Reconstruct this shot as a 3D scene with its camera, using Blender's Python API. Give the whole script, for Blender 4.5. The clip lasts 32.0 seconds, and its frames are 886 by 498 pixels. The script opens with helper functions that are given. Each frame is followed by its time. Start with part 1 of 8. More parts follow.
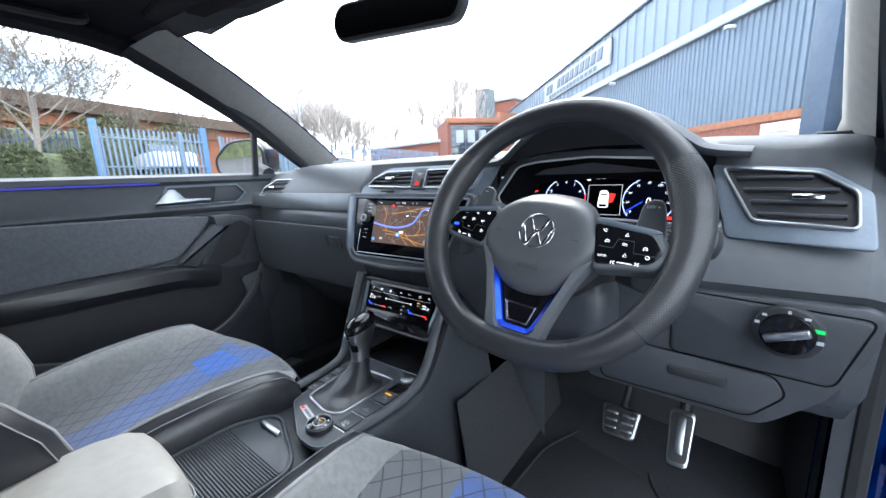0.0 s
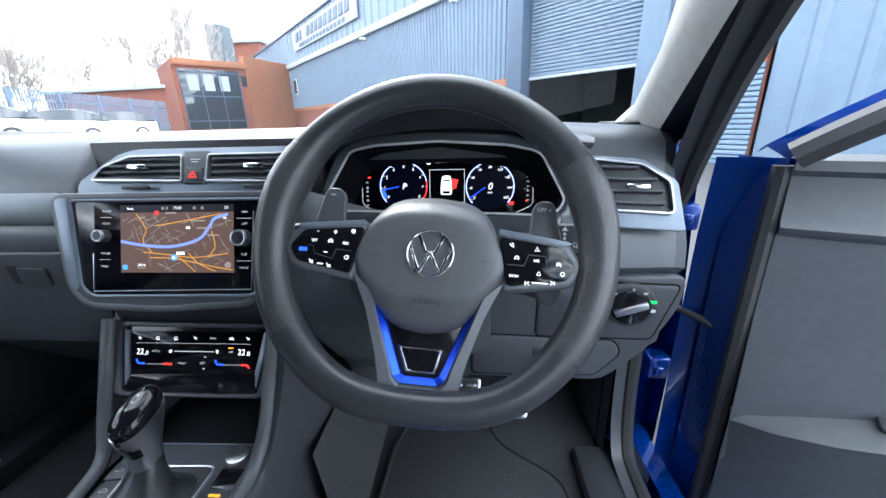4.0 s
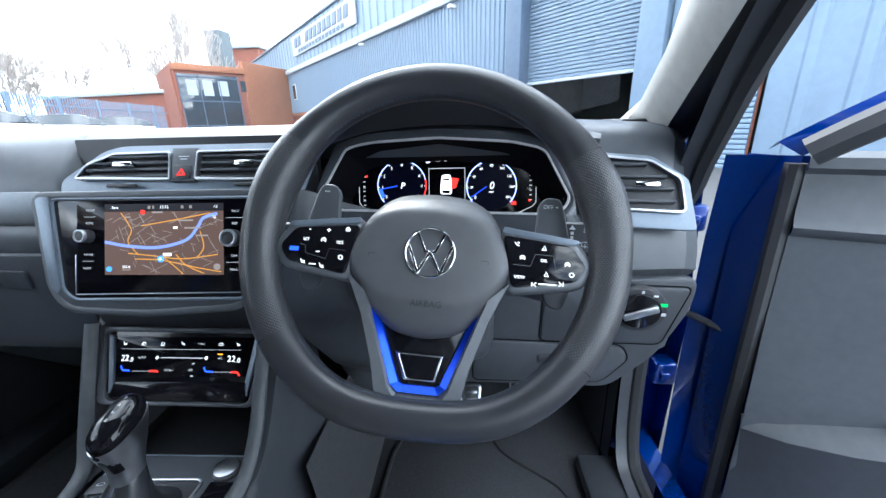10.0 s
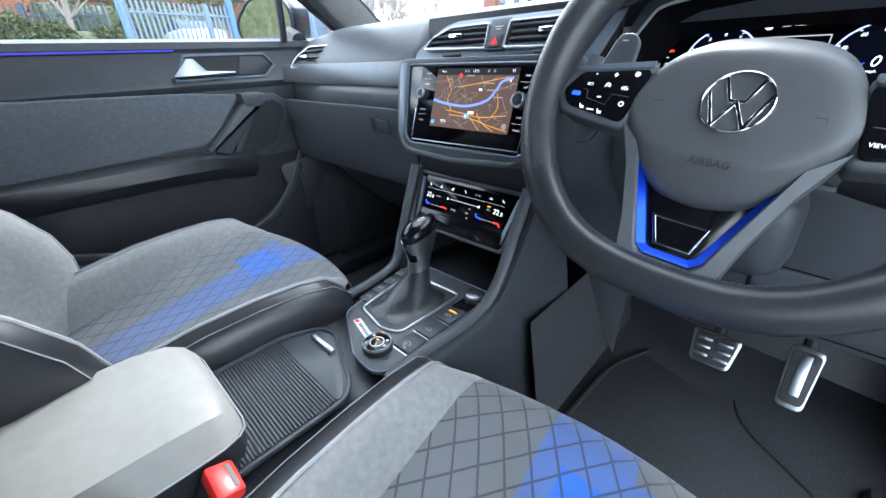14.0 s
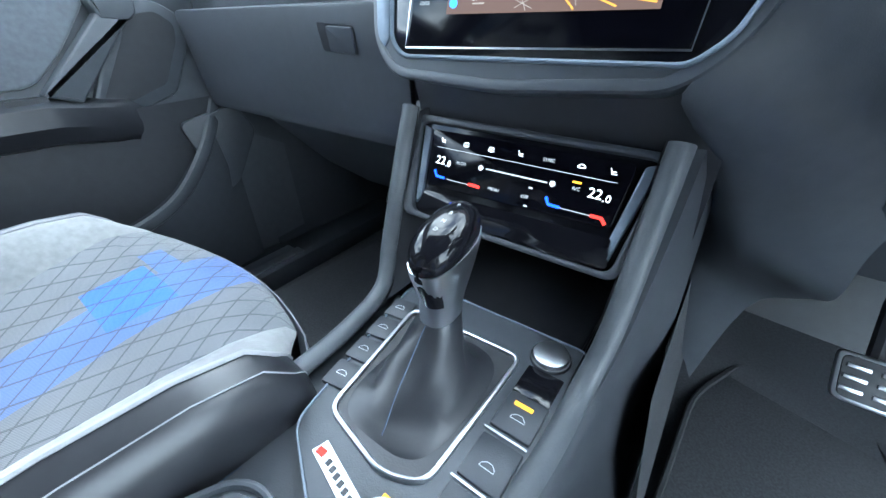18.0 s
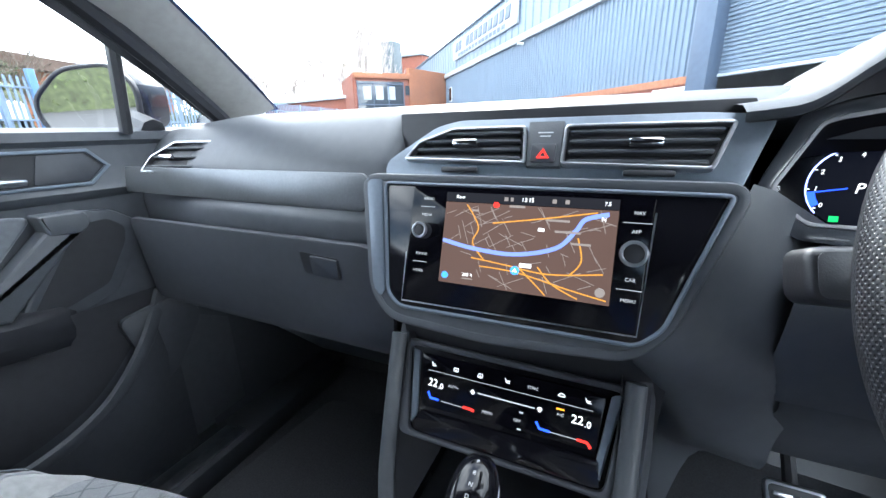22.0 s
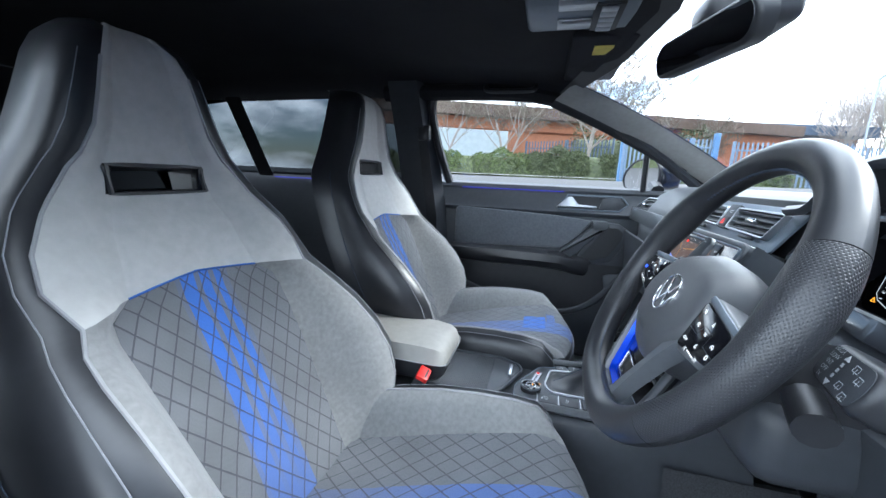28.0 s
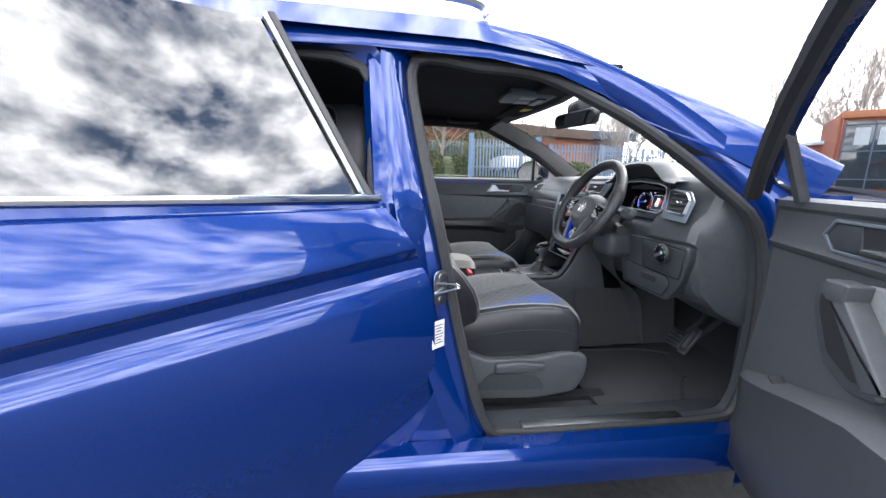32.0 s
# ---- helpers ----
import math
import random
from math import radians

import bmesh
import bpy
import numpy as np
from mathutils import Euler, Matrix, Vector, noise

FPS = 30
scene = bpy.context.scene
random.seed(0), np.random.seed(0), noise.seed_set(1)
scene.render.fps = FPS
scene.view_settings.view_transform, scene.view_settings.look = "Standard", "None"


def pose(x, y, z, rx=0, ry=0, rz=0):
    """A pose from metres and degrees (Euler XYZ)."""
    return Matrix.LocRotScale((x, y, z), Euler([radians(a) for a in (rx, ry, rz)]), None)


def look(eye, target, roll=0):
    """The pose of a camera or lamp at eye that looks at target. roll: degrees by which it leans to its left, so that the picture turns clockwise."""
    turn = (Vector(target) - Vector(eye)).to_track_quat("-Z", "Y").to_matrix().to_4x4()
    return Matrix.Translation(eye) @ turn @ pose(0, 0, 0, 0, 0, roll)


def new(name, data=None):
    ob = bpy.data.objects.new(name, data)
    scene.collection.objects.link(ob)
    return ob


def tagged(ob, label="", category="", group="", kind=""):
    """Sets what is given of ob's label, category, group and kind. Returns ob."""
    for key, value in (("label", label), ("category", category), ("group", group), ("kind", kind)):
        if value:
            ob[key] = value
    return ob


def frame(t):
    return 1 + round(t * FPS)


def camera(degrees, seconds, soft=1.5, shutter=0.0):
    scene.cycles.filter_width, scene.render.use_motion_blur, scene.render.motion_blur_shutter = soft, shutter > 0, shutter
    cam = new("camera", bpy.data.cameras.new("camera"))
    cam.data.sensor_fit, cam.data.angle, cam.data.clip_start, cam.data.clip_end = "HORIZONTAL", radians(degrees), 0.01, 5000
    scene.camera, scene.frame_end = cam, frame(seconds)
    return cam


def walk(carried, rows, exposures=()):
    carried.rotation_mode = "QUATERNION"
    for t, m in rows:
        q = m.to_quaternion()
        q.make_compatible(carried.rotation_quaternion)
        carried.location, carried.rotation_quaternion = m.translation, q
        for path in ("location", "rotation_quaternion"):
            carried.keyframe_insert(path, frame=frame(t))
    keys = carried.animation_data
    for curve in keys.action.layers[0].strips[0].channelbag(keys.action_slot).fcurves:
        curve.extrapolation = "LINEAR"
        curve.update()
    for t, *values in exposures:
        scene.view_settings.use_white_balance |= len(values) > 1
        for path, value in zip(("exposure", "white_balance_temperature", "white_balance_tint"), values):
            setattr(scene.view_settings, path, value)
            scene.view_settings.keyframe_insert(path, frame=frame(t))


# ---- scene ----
cam = camera(99.2, 32.0)
PATH = [
    (0, (0.589, -0.469, 1.132), (-0.62, 1.074, 0.735), -2.2),
    (0.5, (0.568, -0.446, 1.13), (-0.619, 1.113, 0.73), -2.3),
    (1, (0.541, -0.404, 1.133), (-0.554, 1.211, 0.692), -2.4),
    (1.5, (0.505, -0.361, 1.135), (-0.365, 1.352, 0.579), -2.5),
    (2, (0.48, -0.356, 1.148), (-0.125, 1.448, 0.53), -2.2),
    (2.5, (0.469, -0.358, 1.166), (0.121, 1.507, 0.531), -1.9),
    (3, (0.445, -0.361, 1.176), (0.226, 1.52, 0.533), -1.8),
    (3.5, (0.43, -0.369, 1.178), (0.265, 1.517, 0.534), -1.7),
    (5.5, (0.416, -0.227, 1.181), (0.304, 1.658, 0.522), -1.4),
    (6, (0.396, -0.124, 1.17), (0.284, 1.759, 0.507), -1.8),
    (6.5, (0.39, -0.065, 1.16), (0.309, 1.826, 0.513), -1.5),
    (7, (0.392, -0.037, 1.156), (0.329, 1.857, 0.517), -1.5),
    (7.5, (0.392, -0.03, 1.153), (0.342, 1.864, 0.515), -1.4),
    (8, (0.396, -0.035, 1.156), (0.359, 1.86, 0.516), -1.5),
    (8.5, (0.397, -0.077, 1.165), (0.381, 1.816, 0.52), -1.4),
    (9, (0.405, -0.148, 1.167), (0.393, 1.748, 0.532), -1.8),
    (9.5, (0.408, -0.267, 1.164), (0.376, 1.632, 0.539), -1.5),
    (10, (0.421, -0.344, 1.166), (0.292, 1.552, 0.543), -1.5),
    (10.5, (0.448, -0.399, 1.172), (0.18, 1.487, 0.563), -1.6),
    (11, (0.479, -0.432, 1.171), (0.017, 1.422, 0.578), -1.6),
    (11.5, (0.505, -0.441, 1.158), (-0.193, 1.341, 0.577), -1.7),
    (12, (0.522, -0.452, 1.164), (-0.365, 1.247, 0.594), -1.8),
    (12.5, (0.524, -0.45, 1.159), (-0.518, 1.16, 0.594), -2.0),
    (13, (0.513, -0.434, 1.141), (-0.646, 1.067, 0.509), -2.1),
    (13.5, (0.491, -0.411, 1.112), (-0.739, 0.966, 0.342), -2.2),
    (14, (0.437, -0.389, 1.094), (-0.816, 0.874, 0.18), -2.6),
    (14.5, (0.363, -0.367, 1.045), (-0.865, 0.864, 0.057), -2.4),
    (16.5, (0.172, -0.226, 0.927), (-0.974, 1.004, -0.157), -2.1),
    (17, (0.173, -0.222, 0.946), (-0.948, 1.032, -0.136), -1.9),
    (17.5, (0.16, -0.21, 0.962), (-0.911, 1.085, -0.122), -1.9),
    (18, (0.15, -0.199, 0.984), (-0.892, 1.126, -0.093), -2.1),
    (18.5, (0.138, -0.185, 1.008), (-0.883, 1.16, -0.063), -1.9),
    (19, (0.127, -0.176, 1.035), (-0.856, 1.217, -0.011), -2.0),
    (19.5, (0.121, -0.174, 1.061), (-0.793, 1.309, 0.079), -1.8),
    (20, (0.116, -0.177, 1.088), (-0.742, 1.399, 0.205), -1.6),
    (20.5, (0.11, -0.181, 1.109), (-0.706, 1.461, 0.31), -1.5),
    (21, (0.107, -0.19, 1.131), (-0.686, 1.497, 0.406), -1.5),
    (21.5, (0.099, -0.208, 1.144), (-0.69, 1.508, 0.487), -1.5),
    (22, (0.081, -0.232, 1.138), (-0.712, 1.502, 0.535), -1.5),
    (22.5, (0.082, -0.256, 1.136), (-0.774, 1.459, 0.566), -1.6),
    (23, (0.117, -0.305, 1.125), (-0.849, 1.356, 0.57), -1.7),
    (23.5, (0.151, -0.321, 1.132), (-0.974, 1.246, 0.606), -1.8),
    (24, (0.162, -0.308, 1.121), (-1.174, 1.1, 0.637), -1.6),
    (24.5, (0.212, -0.293, 1.124), (-1.366, 0.85, 0.671), -1.5),
    (25, (0.284, -0.31, 1.128), (-1.477, 0.535, 0.696), -1.2),
    (25.5, (0.374, -0.322, 1.15), (-1.504, 0.219, 0.727), -1.0),
    (26, (0.477, -0.295, 1.147), (-1.464, -0.038, 0.74), 0.6),
    (26.5, (0.571, -0.248, 1.163), (-1.386, -0.293, 0.755), 1.1),
    (28.5, (0.951, -0.145, 1.176), (-0.944, -0.66, 0.797), 2.7),
    (29, (1.017, -0.133, 1.178), (-0.877, -0.65, 0.797), 2.7),
    (29.5, (1.063, -0.125, 1.18), (-0.831, -0.641, 0.796), 2.7),
    (30, (1.106, -0.122, 1.175), (-0.788, -0.637, 0.795), 2.6),
    (30.5, (1.165, -0.137, 1.162), (-0.733, -0.639, 0.781), 2.6),
    (31, (1.29, -0.229, 1.155), (-0.646, -0.559, 0.777), 2.3),
    (31.5, (1.508, -0.423, 1.146), (-0.457, -0.431, 0.772), 1.6),
    (32, (1.749, -0.707, 1.145), (-0.203, -0.467, 0.781), 1.0),
]
walk(cam, [(t, look(eye, target, roll)) for t, eye, target, roll in PATH], [(0.0, 1.85, 6050, 6), (3.5, 1.95, 6000, 6), (6.0, 2.1, 5750, 4), (8.5, 2.15, 5750, 4), (10.5, 2.0, 5850, 4), (13.0, 1.93, 5900, 4), (16.5, 2.85, 5500, 0), (20.0, 2.95, 5600, -2), (22.0, 2.3, 6000, 5), (24.0, 2.0, 5850, 6), (26.0, 1.75, 6200, 6), (29.0, 1.75, 5550, 3), (32.0, 1.35, 6500, 11)])

# ---- world, sun, exposure ----
world = bpy.data.worlds.new("world")
scene.world = world
world.use_nodes = True
wt = world.node_tree
wt.nodes.clear()
wn = {k: wt.nodes.new(v) for k, v in (("out", "ShaderNodeOutputWorld"), ("bg", "ShaderNodeBackground"), ("sky", "ShaderNodeTexSky"), ("co", "ShaderNodeTexCoord"),
      ("map", "ShaderNodeMapping"), ("no", "ShaderNodeTexNoise"), ("ramp", "ShaderNodeValToRGB"), ("no2", "ShaderNodeTexNoise"), ("cl", "ShaderNodeValToRGB"), ("mix", "ShaderNodeMix"))}
SUN_AZ, SUN_EL = -22.0, 38.0
wn["sky"].sky_type, wn["sky"].sun_disc = "NISHITA", False
wn["sky"].sun_elevation, wn["sky"].sun_rotation = radians(SUN_EL), radians(SUN_AZ)
wn["map"].inputs["Scale"].default_value = (1.0, 1.0, 2.4)
wn["no"].inputs["Scale"].default_value, wn["no"].inputs["Detail"].default_value, wn["no"].inputs["Roughness"].default_value = 3.4, 10.0, 0.62
wn["ramp"].color_ramp.elements[0].position, wn["ramp"].color_ramp.elements[1].position = 0.38, 0.56
wn["no2"].inputs["Scale"].default_value, wn["no2"].inputs["Detail"].default_value = 8.0, 8.0
e0, e1 = wn["cl"].color_ramp.elements
e0.position, e0.color, e1.position, e1.color = 0.32, (4.2, 4.6, 5.4, 1), 0.60, (21.0, 21.2, 21.6, 1)
wn["mix"].data_type = "RGBA"
for a, b in (((("co", "Generated")), ("map", "Vector")), (("map", "Vector"), ("no", "Vector")), (("map", "Vector"), ("no2", "Vector")), (("no", "Fac"), ("ramp", "Fac")),
             (("no2", "Fac"), ("cl", "Fac")), (("bg", "Background"), ("out", "Surface"))):
    wt.links.new(wn[a[0]].outputs[a[1]], wn[b[0]].inputs[b[1]])
wt.links.new(wn["ramp"].outputs["Color"], wn["mix"].inputs["Factor"])
wt.links.new(wn["sky"].outputs["Color"], wn["mix"].inputs[6])
wt.links.new(wn["cl"].outputs["Color"], wn["mix"].inputs[7])
wt.links.new(wn["mix"].outputs[2], wn["bg"].inputs["Color"])
wn["bg"].inputs["Strength"].default_value = 0.15

sun = new("sun", bpy.data.lights.new("sun", "SUN"))
sun.data.energy, sun.data.angle, sun.data.color = 1.1, radians(14.0), (1.0, 0.96, 0.9)
sd = Vector((math.sin(radians(SUN_AZ)) * math.cos(radians(SUN_EL)), math.cos(radians(SUN_AZ)) * math.cos(radians(SUN_EL)), math.sin(radians(SUN_EL))))
sun.matrix_world = look(sd * 50, (0, 0, 0))


# ---- materials ----
def mat(name, base, rough=0.5, metal=0.0, var=0.12, scale=60.0, bump=0.0, bscale=900.0, kind="noise", spec=0.5, coat=0.0, sheen=0.0, emit=None, estr=0.0, var2=0.08):
    """Principled surface with colour variation at two scales and fine relief."""
    m = bpy.data.materials.new(name)
    m.use_nodes = True
    nt = m.node_tree
    p = nt.nodes["Principled BSDF"]
    p.inputs["Roughness"].default_value, p.inputs["Metallic"].default_value = rough, metal
    p.inputs["Specular IOR Level"].default_value, p.inputs["Coat Weight"].default_value, p.inputs["Sheen Weight"].default_value = spec, coat, sheen
    p.inputs["Coat Roughness"].default_value = 0.03
    tc = nt.nodes.new("ShaderNodeTexCoord")
    p.inputs["Base Color"].default_value = (*base, 1)
    if var > 0:
        n1, n2 = nt.nodes.new("ShaderNodeTexNoise"), nt.nodes.new("ShaderNodeTexNoise")
        n1.inputs["Scale"].default_value, n1.inputs["Detail"].default_value = scale, 5
        n2.inputs["Scale"].default_value, n2.inputs["Detail"].default_value = scale / 14, 4
        nt.links.new(tc.outputs["Object"], n1.inputs["Vector"]), nt.links.new(tc.outputs["Object"], n2.inputs["Vector"])
        r1, r2 = nt.nodes.new("ShaderNodeMapRange"), nt.nodes.new("ShaderNodeMapRange")
        for r, v in ((r1, var), (r2, var2)):
            r.inputs["From Min"].default_value, r.inputs["From Max"].default_value = 0.3, 0.7
            r.inputs["To Min"].default_value, r.inputs["To Max"].default_value = 1 - v, 1 + v
        nt.links.new(n1.outputs["Fac"], r1.inputs["Value"]), nt.links.new(n2.outputs["Fac"], r2.inputs["Value"])
        mu = nt.nodes.new("ShaderNodeMath")
        mu.operation = "MULTIPLY"
        nt.links.new(r1.outputs[0], mu.inputs[0]), nt.links.new(r2.outputs[0], mu.inputs[1])
        vm = nt.nodes.new("ShaderNodeVectorMath")
        vm.operation = "SCALE"
        vm.inputs[0].default_value = base
        nt.links.new(mu.outputs[0], vm.inputs["Scale"]), nt.links.new(vm.outputs[0], p.inputs["Base Color"])
        mr = nt.nodes.new("ShaderNodeMath")
        mr.operation = "MULTIPLY"
        mr.inputs[1].default_value = rough
        nt.links.new(r2.outputs[0], mr.inputs[0]), nt.links.new(mr.outputs[0], p.inputs["Roughness"])
    if bump > 0:
        b = nt.nodes.new("ShaderNodeBump")
        if kind == "cells":
            t = nt.nodes.new("ShaderNodeTexVoronoi")
            out = t.outputs["Distance"]
        else:
            t = nt.nodes.new("ShaderNodeTexNoise")
            t.inputs["Detail"].default_value = 3
            out = t.outputs["Fac"]
        t.inputs["Scale"].default_value = bscale
        nt.links.new(tc.outputs["UV" if kind == "uvcells" else "Object"], t.inputs["Vector"])
        b.inputs["Strength"].default_value, b.inputs["Distance"].default_value = bump, 0.001
        nt.links.new(out, b.inputs["Height"]), nt.links.new(b.outputs[0], p.inputs["Normal"])
    if emit:
        p.inputs["Emission Color"].default_value, p.inputs["Emission Strength"].default_value = (*emit, 1), estr
    return m


def glow(name, colour, strength):
    m = mat(name, tuple(c * 0.2 for c in colour), 0.4, var=0)
    p = m.node_tree.nodes["Principled BSDF"]
    p.inputs["Emission Color"].default_value, p.inputs["Emission Strength"].default_value = (*colour, 1), strength
    p.inputs["Specular IOR Level"].default_value = 0.08
    return m


def pane(name, tint=(1, 1, 1), ior=1.45):
    """Thin window glass: clear or tinted through-light, gloss by Fresnel."""
    m = bpy.data.materials.new(name)
    m.use_nodes = True
    nt = m.node_tree
    nt.nodes.clear()
    o, mx, tr, gl, fr = (nt.nodes.new(k) for k in ("ShaderNodeOutputMaterial", "ShaderNodeMixShader", "ShaderNodeBsdfTransparent", "ShaderNodeBsdfGlossy", "ShaderNodeLayerWeight"))
    tr.inputs["Color"].default_value, gl.inputs["Roughness"].default_value = (*tint, 1), 0.0
    pw, ad = nt.nodes.new("ShaderNodeMath"), nt.nodes.new("ShaderNodeMath")
    pw.operation, pw.inputs[1].default_value, ad.operation, ad.inputs[1].default_value, ad.inputs[2].default_value = "POWER", 5.0, "MULTIPLY_ADD", 0.9, 0.045
    nt.links.new(fr.outputs["Facing"], pw.inputs[0]), nt.links.new(pw.outputs[0], ad.inputs[0]), nt.links.new(ad.outputs[0], mx.inputs[0]), nt.links.new(tr.outputs[0], mx.inputs[1]), nt.links.new(gl.outputs[0], mx.inputs[2]), nt.links.new(mx.outputs[0], o.inputs["Surface"])
    return m


def check_cloth(name, back=False):
    """Woven seat cloth: grey check with quilting lines and broken blue bands, laid along the seat's UV in metres."""
    m = mat(name, (0.1, 0.105, 0.115), 0.85, sheen=0.3)
    nt = m.node_tree
    p = nt.nodes["Principled BSDF"]
    uv = nt.nodes.new("ShaderNodeUVMap")
    uv.uv_map = "UVMap"
    sp = nt.nodes.new("ShaderNodeSeparateXYZ")
    nt.links.new(uv.outputs[0], sp.inputs[0])

    def M(op, a, b=None, c=None):
        n = nt.nodes.new("ShaderNodeMath")
        n.operation = op
        for k, v in enumerate((a, b, c)):
            if v is None:
                continue
            if isinstance(v, (int, float)):
                n.inputs[k].default_value = v
            else:
                nt.links.new(v, n.inputs[k])
        return n.outputs[0]
    u, v = sp.outputs["X"], sp.outputs["Y"]
    d1, d2 = M("ADD", u, M("MULTIPLY", v, 0.72)), M("SUBTRACT", u, M("MULTIPLY", v, 0.72))
    def line(x, period, width):
        return M("LESS_THAN", M("PINGPONG", M("ADD", x, 10.0), period / 2), width / 2)
    dark = M("MAXIMUM", line(d1, 0.036, 0.0034), line(d2, 0.036, 0.0034))
    weave = M("MULTIPLY", M("SINE", M("MULTIPLY", M("ADD", u, v), 2600)), 0.5)
    tex = nt.nodes.new("ShaderNodeTexNoise")
    tex.inputs["Scale"].default_value = 9
    nt.links.new(uv.outputs[0], tex.inputs["Vector"])
    # a dull blue band runs along the seat's middle, with a bright block of two stripes near the front edge
    def ramp(x, a, b, lo, hi):
        n = nt.nodes.new("ShaderNodeMapRange")
        for k, q in (("From Min", a), ("From Max", b), ("To Min", lo), ("To Max", hi)):
            n.inputs[k].default_value = q
        nt.links.new(x, n.inputs["Value"])
        return n.outputs[0]
    w = M("ADD", M("ADD", u, M("MULTIPLY", v, 0.10)), M("MULTIPLY", M("SUBTRACT", tex.outputs["Fac"], 0.5), 0.012))
    band = M("MULTIPLY", M("COMPARE", w, 0.030, 0.048), ramp(v, 0.05, 0.30, 0.25, 0.55))
    stripe = M("MULTIPLY", M("COMPARE", w, 0.062, 0.050), M("COMPARE", v, 0.375, 0.036))
    stripe2 = M("MULTIPLY", M("MULTIPLY", M("COMPARE", w, 0.090, 0.050), M("COMPARE", v, 0.430, 0.014)), 0.6)
    band = M("MAXIMUM", band, M("MAXIMUM", stripe, stripe2))
    if back:
        # three thin stripes up the back rest, spreading into a wider block at its foot
        w = M("ADD", u, M("MULTIPLY", v, 0.06))
        thin = M("MAXIMUM", M("COMPARE", w, -0.010, 0.007), M("MAXIMUM", M("COMPARE", w, 0.016, 0.009), M("COMPARE", w, 0.048, 0.013)))
        band = M("MAXIMUM", M("MULTIPLY", thin, ramp(v, 0.05, 0.30, 0.55, 0.95)), M("MULTIPLY", M("COMPARE", w, 0.020, 0.050), ramp(v, 0.02, 0.22, 0.5, 0.12)))
    mx1, mx2 = nt.nodes.new("ShaderNodeMix"), nt.nodes.new("ShaderNodeMix")
    for x in (mx1, mx2):
        x.data_type = "RGBA"
    mx1.inputs[6].default_value, mx1.inputs[7].default_value = (0.135, 0.140, 0.150, 1), (0.035, 0.14, 0.52, 1)
    nt.links.new(band, mx1.inputs["Factor"])
    mx2.inputs[7].default_value = (0.035, 0.04, 0.05, 1)
    nt.links.new(mx1.outputs[2], mx2.inputs[6]), nt.links.new(M("MULTIPLY", dark, 0.75), mx2.inputs["Factor"])
    sc = nt.nodes.new("ShaderNodeVectorMath")
    sc.operation = "SCALE"
    nt.links.new(mx2.outputs[2], sc.inputs[0]), nt.links.new(M("ADD", M("MULTIPLY", weave, 0.35), M("ADD", 0.62, M("MULTIPLY", tex.outputs["Fac"], 0.7))), sc.inputs["Scale"])
    nt.links.new(sc.outputs[0], p.inputs["Base Color"])
    bp = nt.nodes.new("ShaderNodeBump")
    bp.inputs["Strength"].default_value, bp.inputs["Distance"].default_value = 0.5, 0.0015
    nt.links.new(M("ADD", M("SUBTRACT", 1.0, dark), M("MULTIPLY", weave, 0.2)), bp.inputs["Height"]), nt.links.new(bp.outputs[0], p.inputs["Normal"])
    return m


SOFT = mat("soft_dash_plastic", (0.062, 0.068, 0.078), 0.42, bump=0.18, bscale=900, var=0.08)
HARD = mat("hard_grained_plastic", (0.044, 0.048, 0.056), 0.44, bump=0.2, bscale=800, var=0.08)
DARK = mat("black_plastic", (0.026, 0.027, 0.031), 0.45, bump=0.15, bscale=600, var=0.1)
GLOSSG = mat("gloss_dark_grey", (0.040, 0.044, 0.052), 0.16, var=0.03, coat=0.3)
PIANO = mat("piano_black", (0.006, 0.006, 0.008), 0.10, var=0, coat=0.05, spec=0.28)
GREYTRIM = mat("satin_grey_trim", (0.155, 0.185, 0.225), 0.36, metal=0.3, var=0.05, scale=200)
BRUSH = mat("brushed_grey_insert", (0.17, 0.18, 0.19), 0.35, metal=0.6, var=0.06, scale=300, bump=0.1)
CHROME = mat("chrome", (0.8, 0.81, 0.83), 0.12, metal=1.0, var=0.03)
SATIN = mat("satin_silver", (0.5, 0.52, 0.55), 0.32, metal=1.0, var=0.05)
LEATHER = mat("black_leather", (0.022, 0.023, 0.027), 0.36, spec=0.6, bump=0.045, bscale=1500, kind="cells", var=0.1)


def perforated(name, base):
    """Smooth leather pierced by staggered rows of pin holes, laid along the surface's UV in metres."""
    m = mat(name, base, 0.36, spec=0.6, var=0.06)
    nt = m.node_tree
    p = nt.nodes["Principled BSDF"]
    uv, mp, vo, mr, bp = (nt.nodes.new("ShaderNode" + k) for k in ("UVMap", "Mapping", "TexVoronoi", "MapRange", "Bump"))
    uv.uv_map = "UVMap"
    mp.inputs["Rotation"].default_value, mp.inputs["Scale"].default_value = (0, 0, radians(45)), (430, 430, 430)
    vo.voronoi_dimensions = "2D"
    vo.inputs["Scale"].default_value, vo.inputs["Randomness"].default_value = 1.0, 0.0
    mr.inputs["From Min"].default_value, mr.inputs["From Max"].default_value = 0.18, 0.34
    bp.inputs["Strength"].default_value, bp.inputs["Distance"].default_value = 0.55, 0.0008
    nt.links.new(uv.outputs[0], mp.inputs["Vector"]), nt.links.new(mp.outputs[0], vo.inputs["Vector"])
    nt.links.new(vo.outputs["Distance"], mr.inputs["Value"]), nt.links.new(mr.outputs[0], bp.inputs["Height"]), nt.links.new(bp.outputs[0], p.inputs["Normal"])
    return m


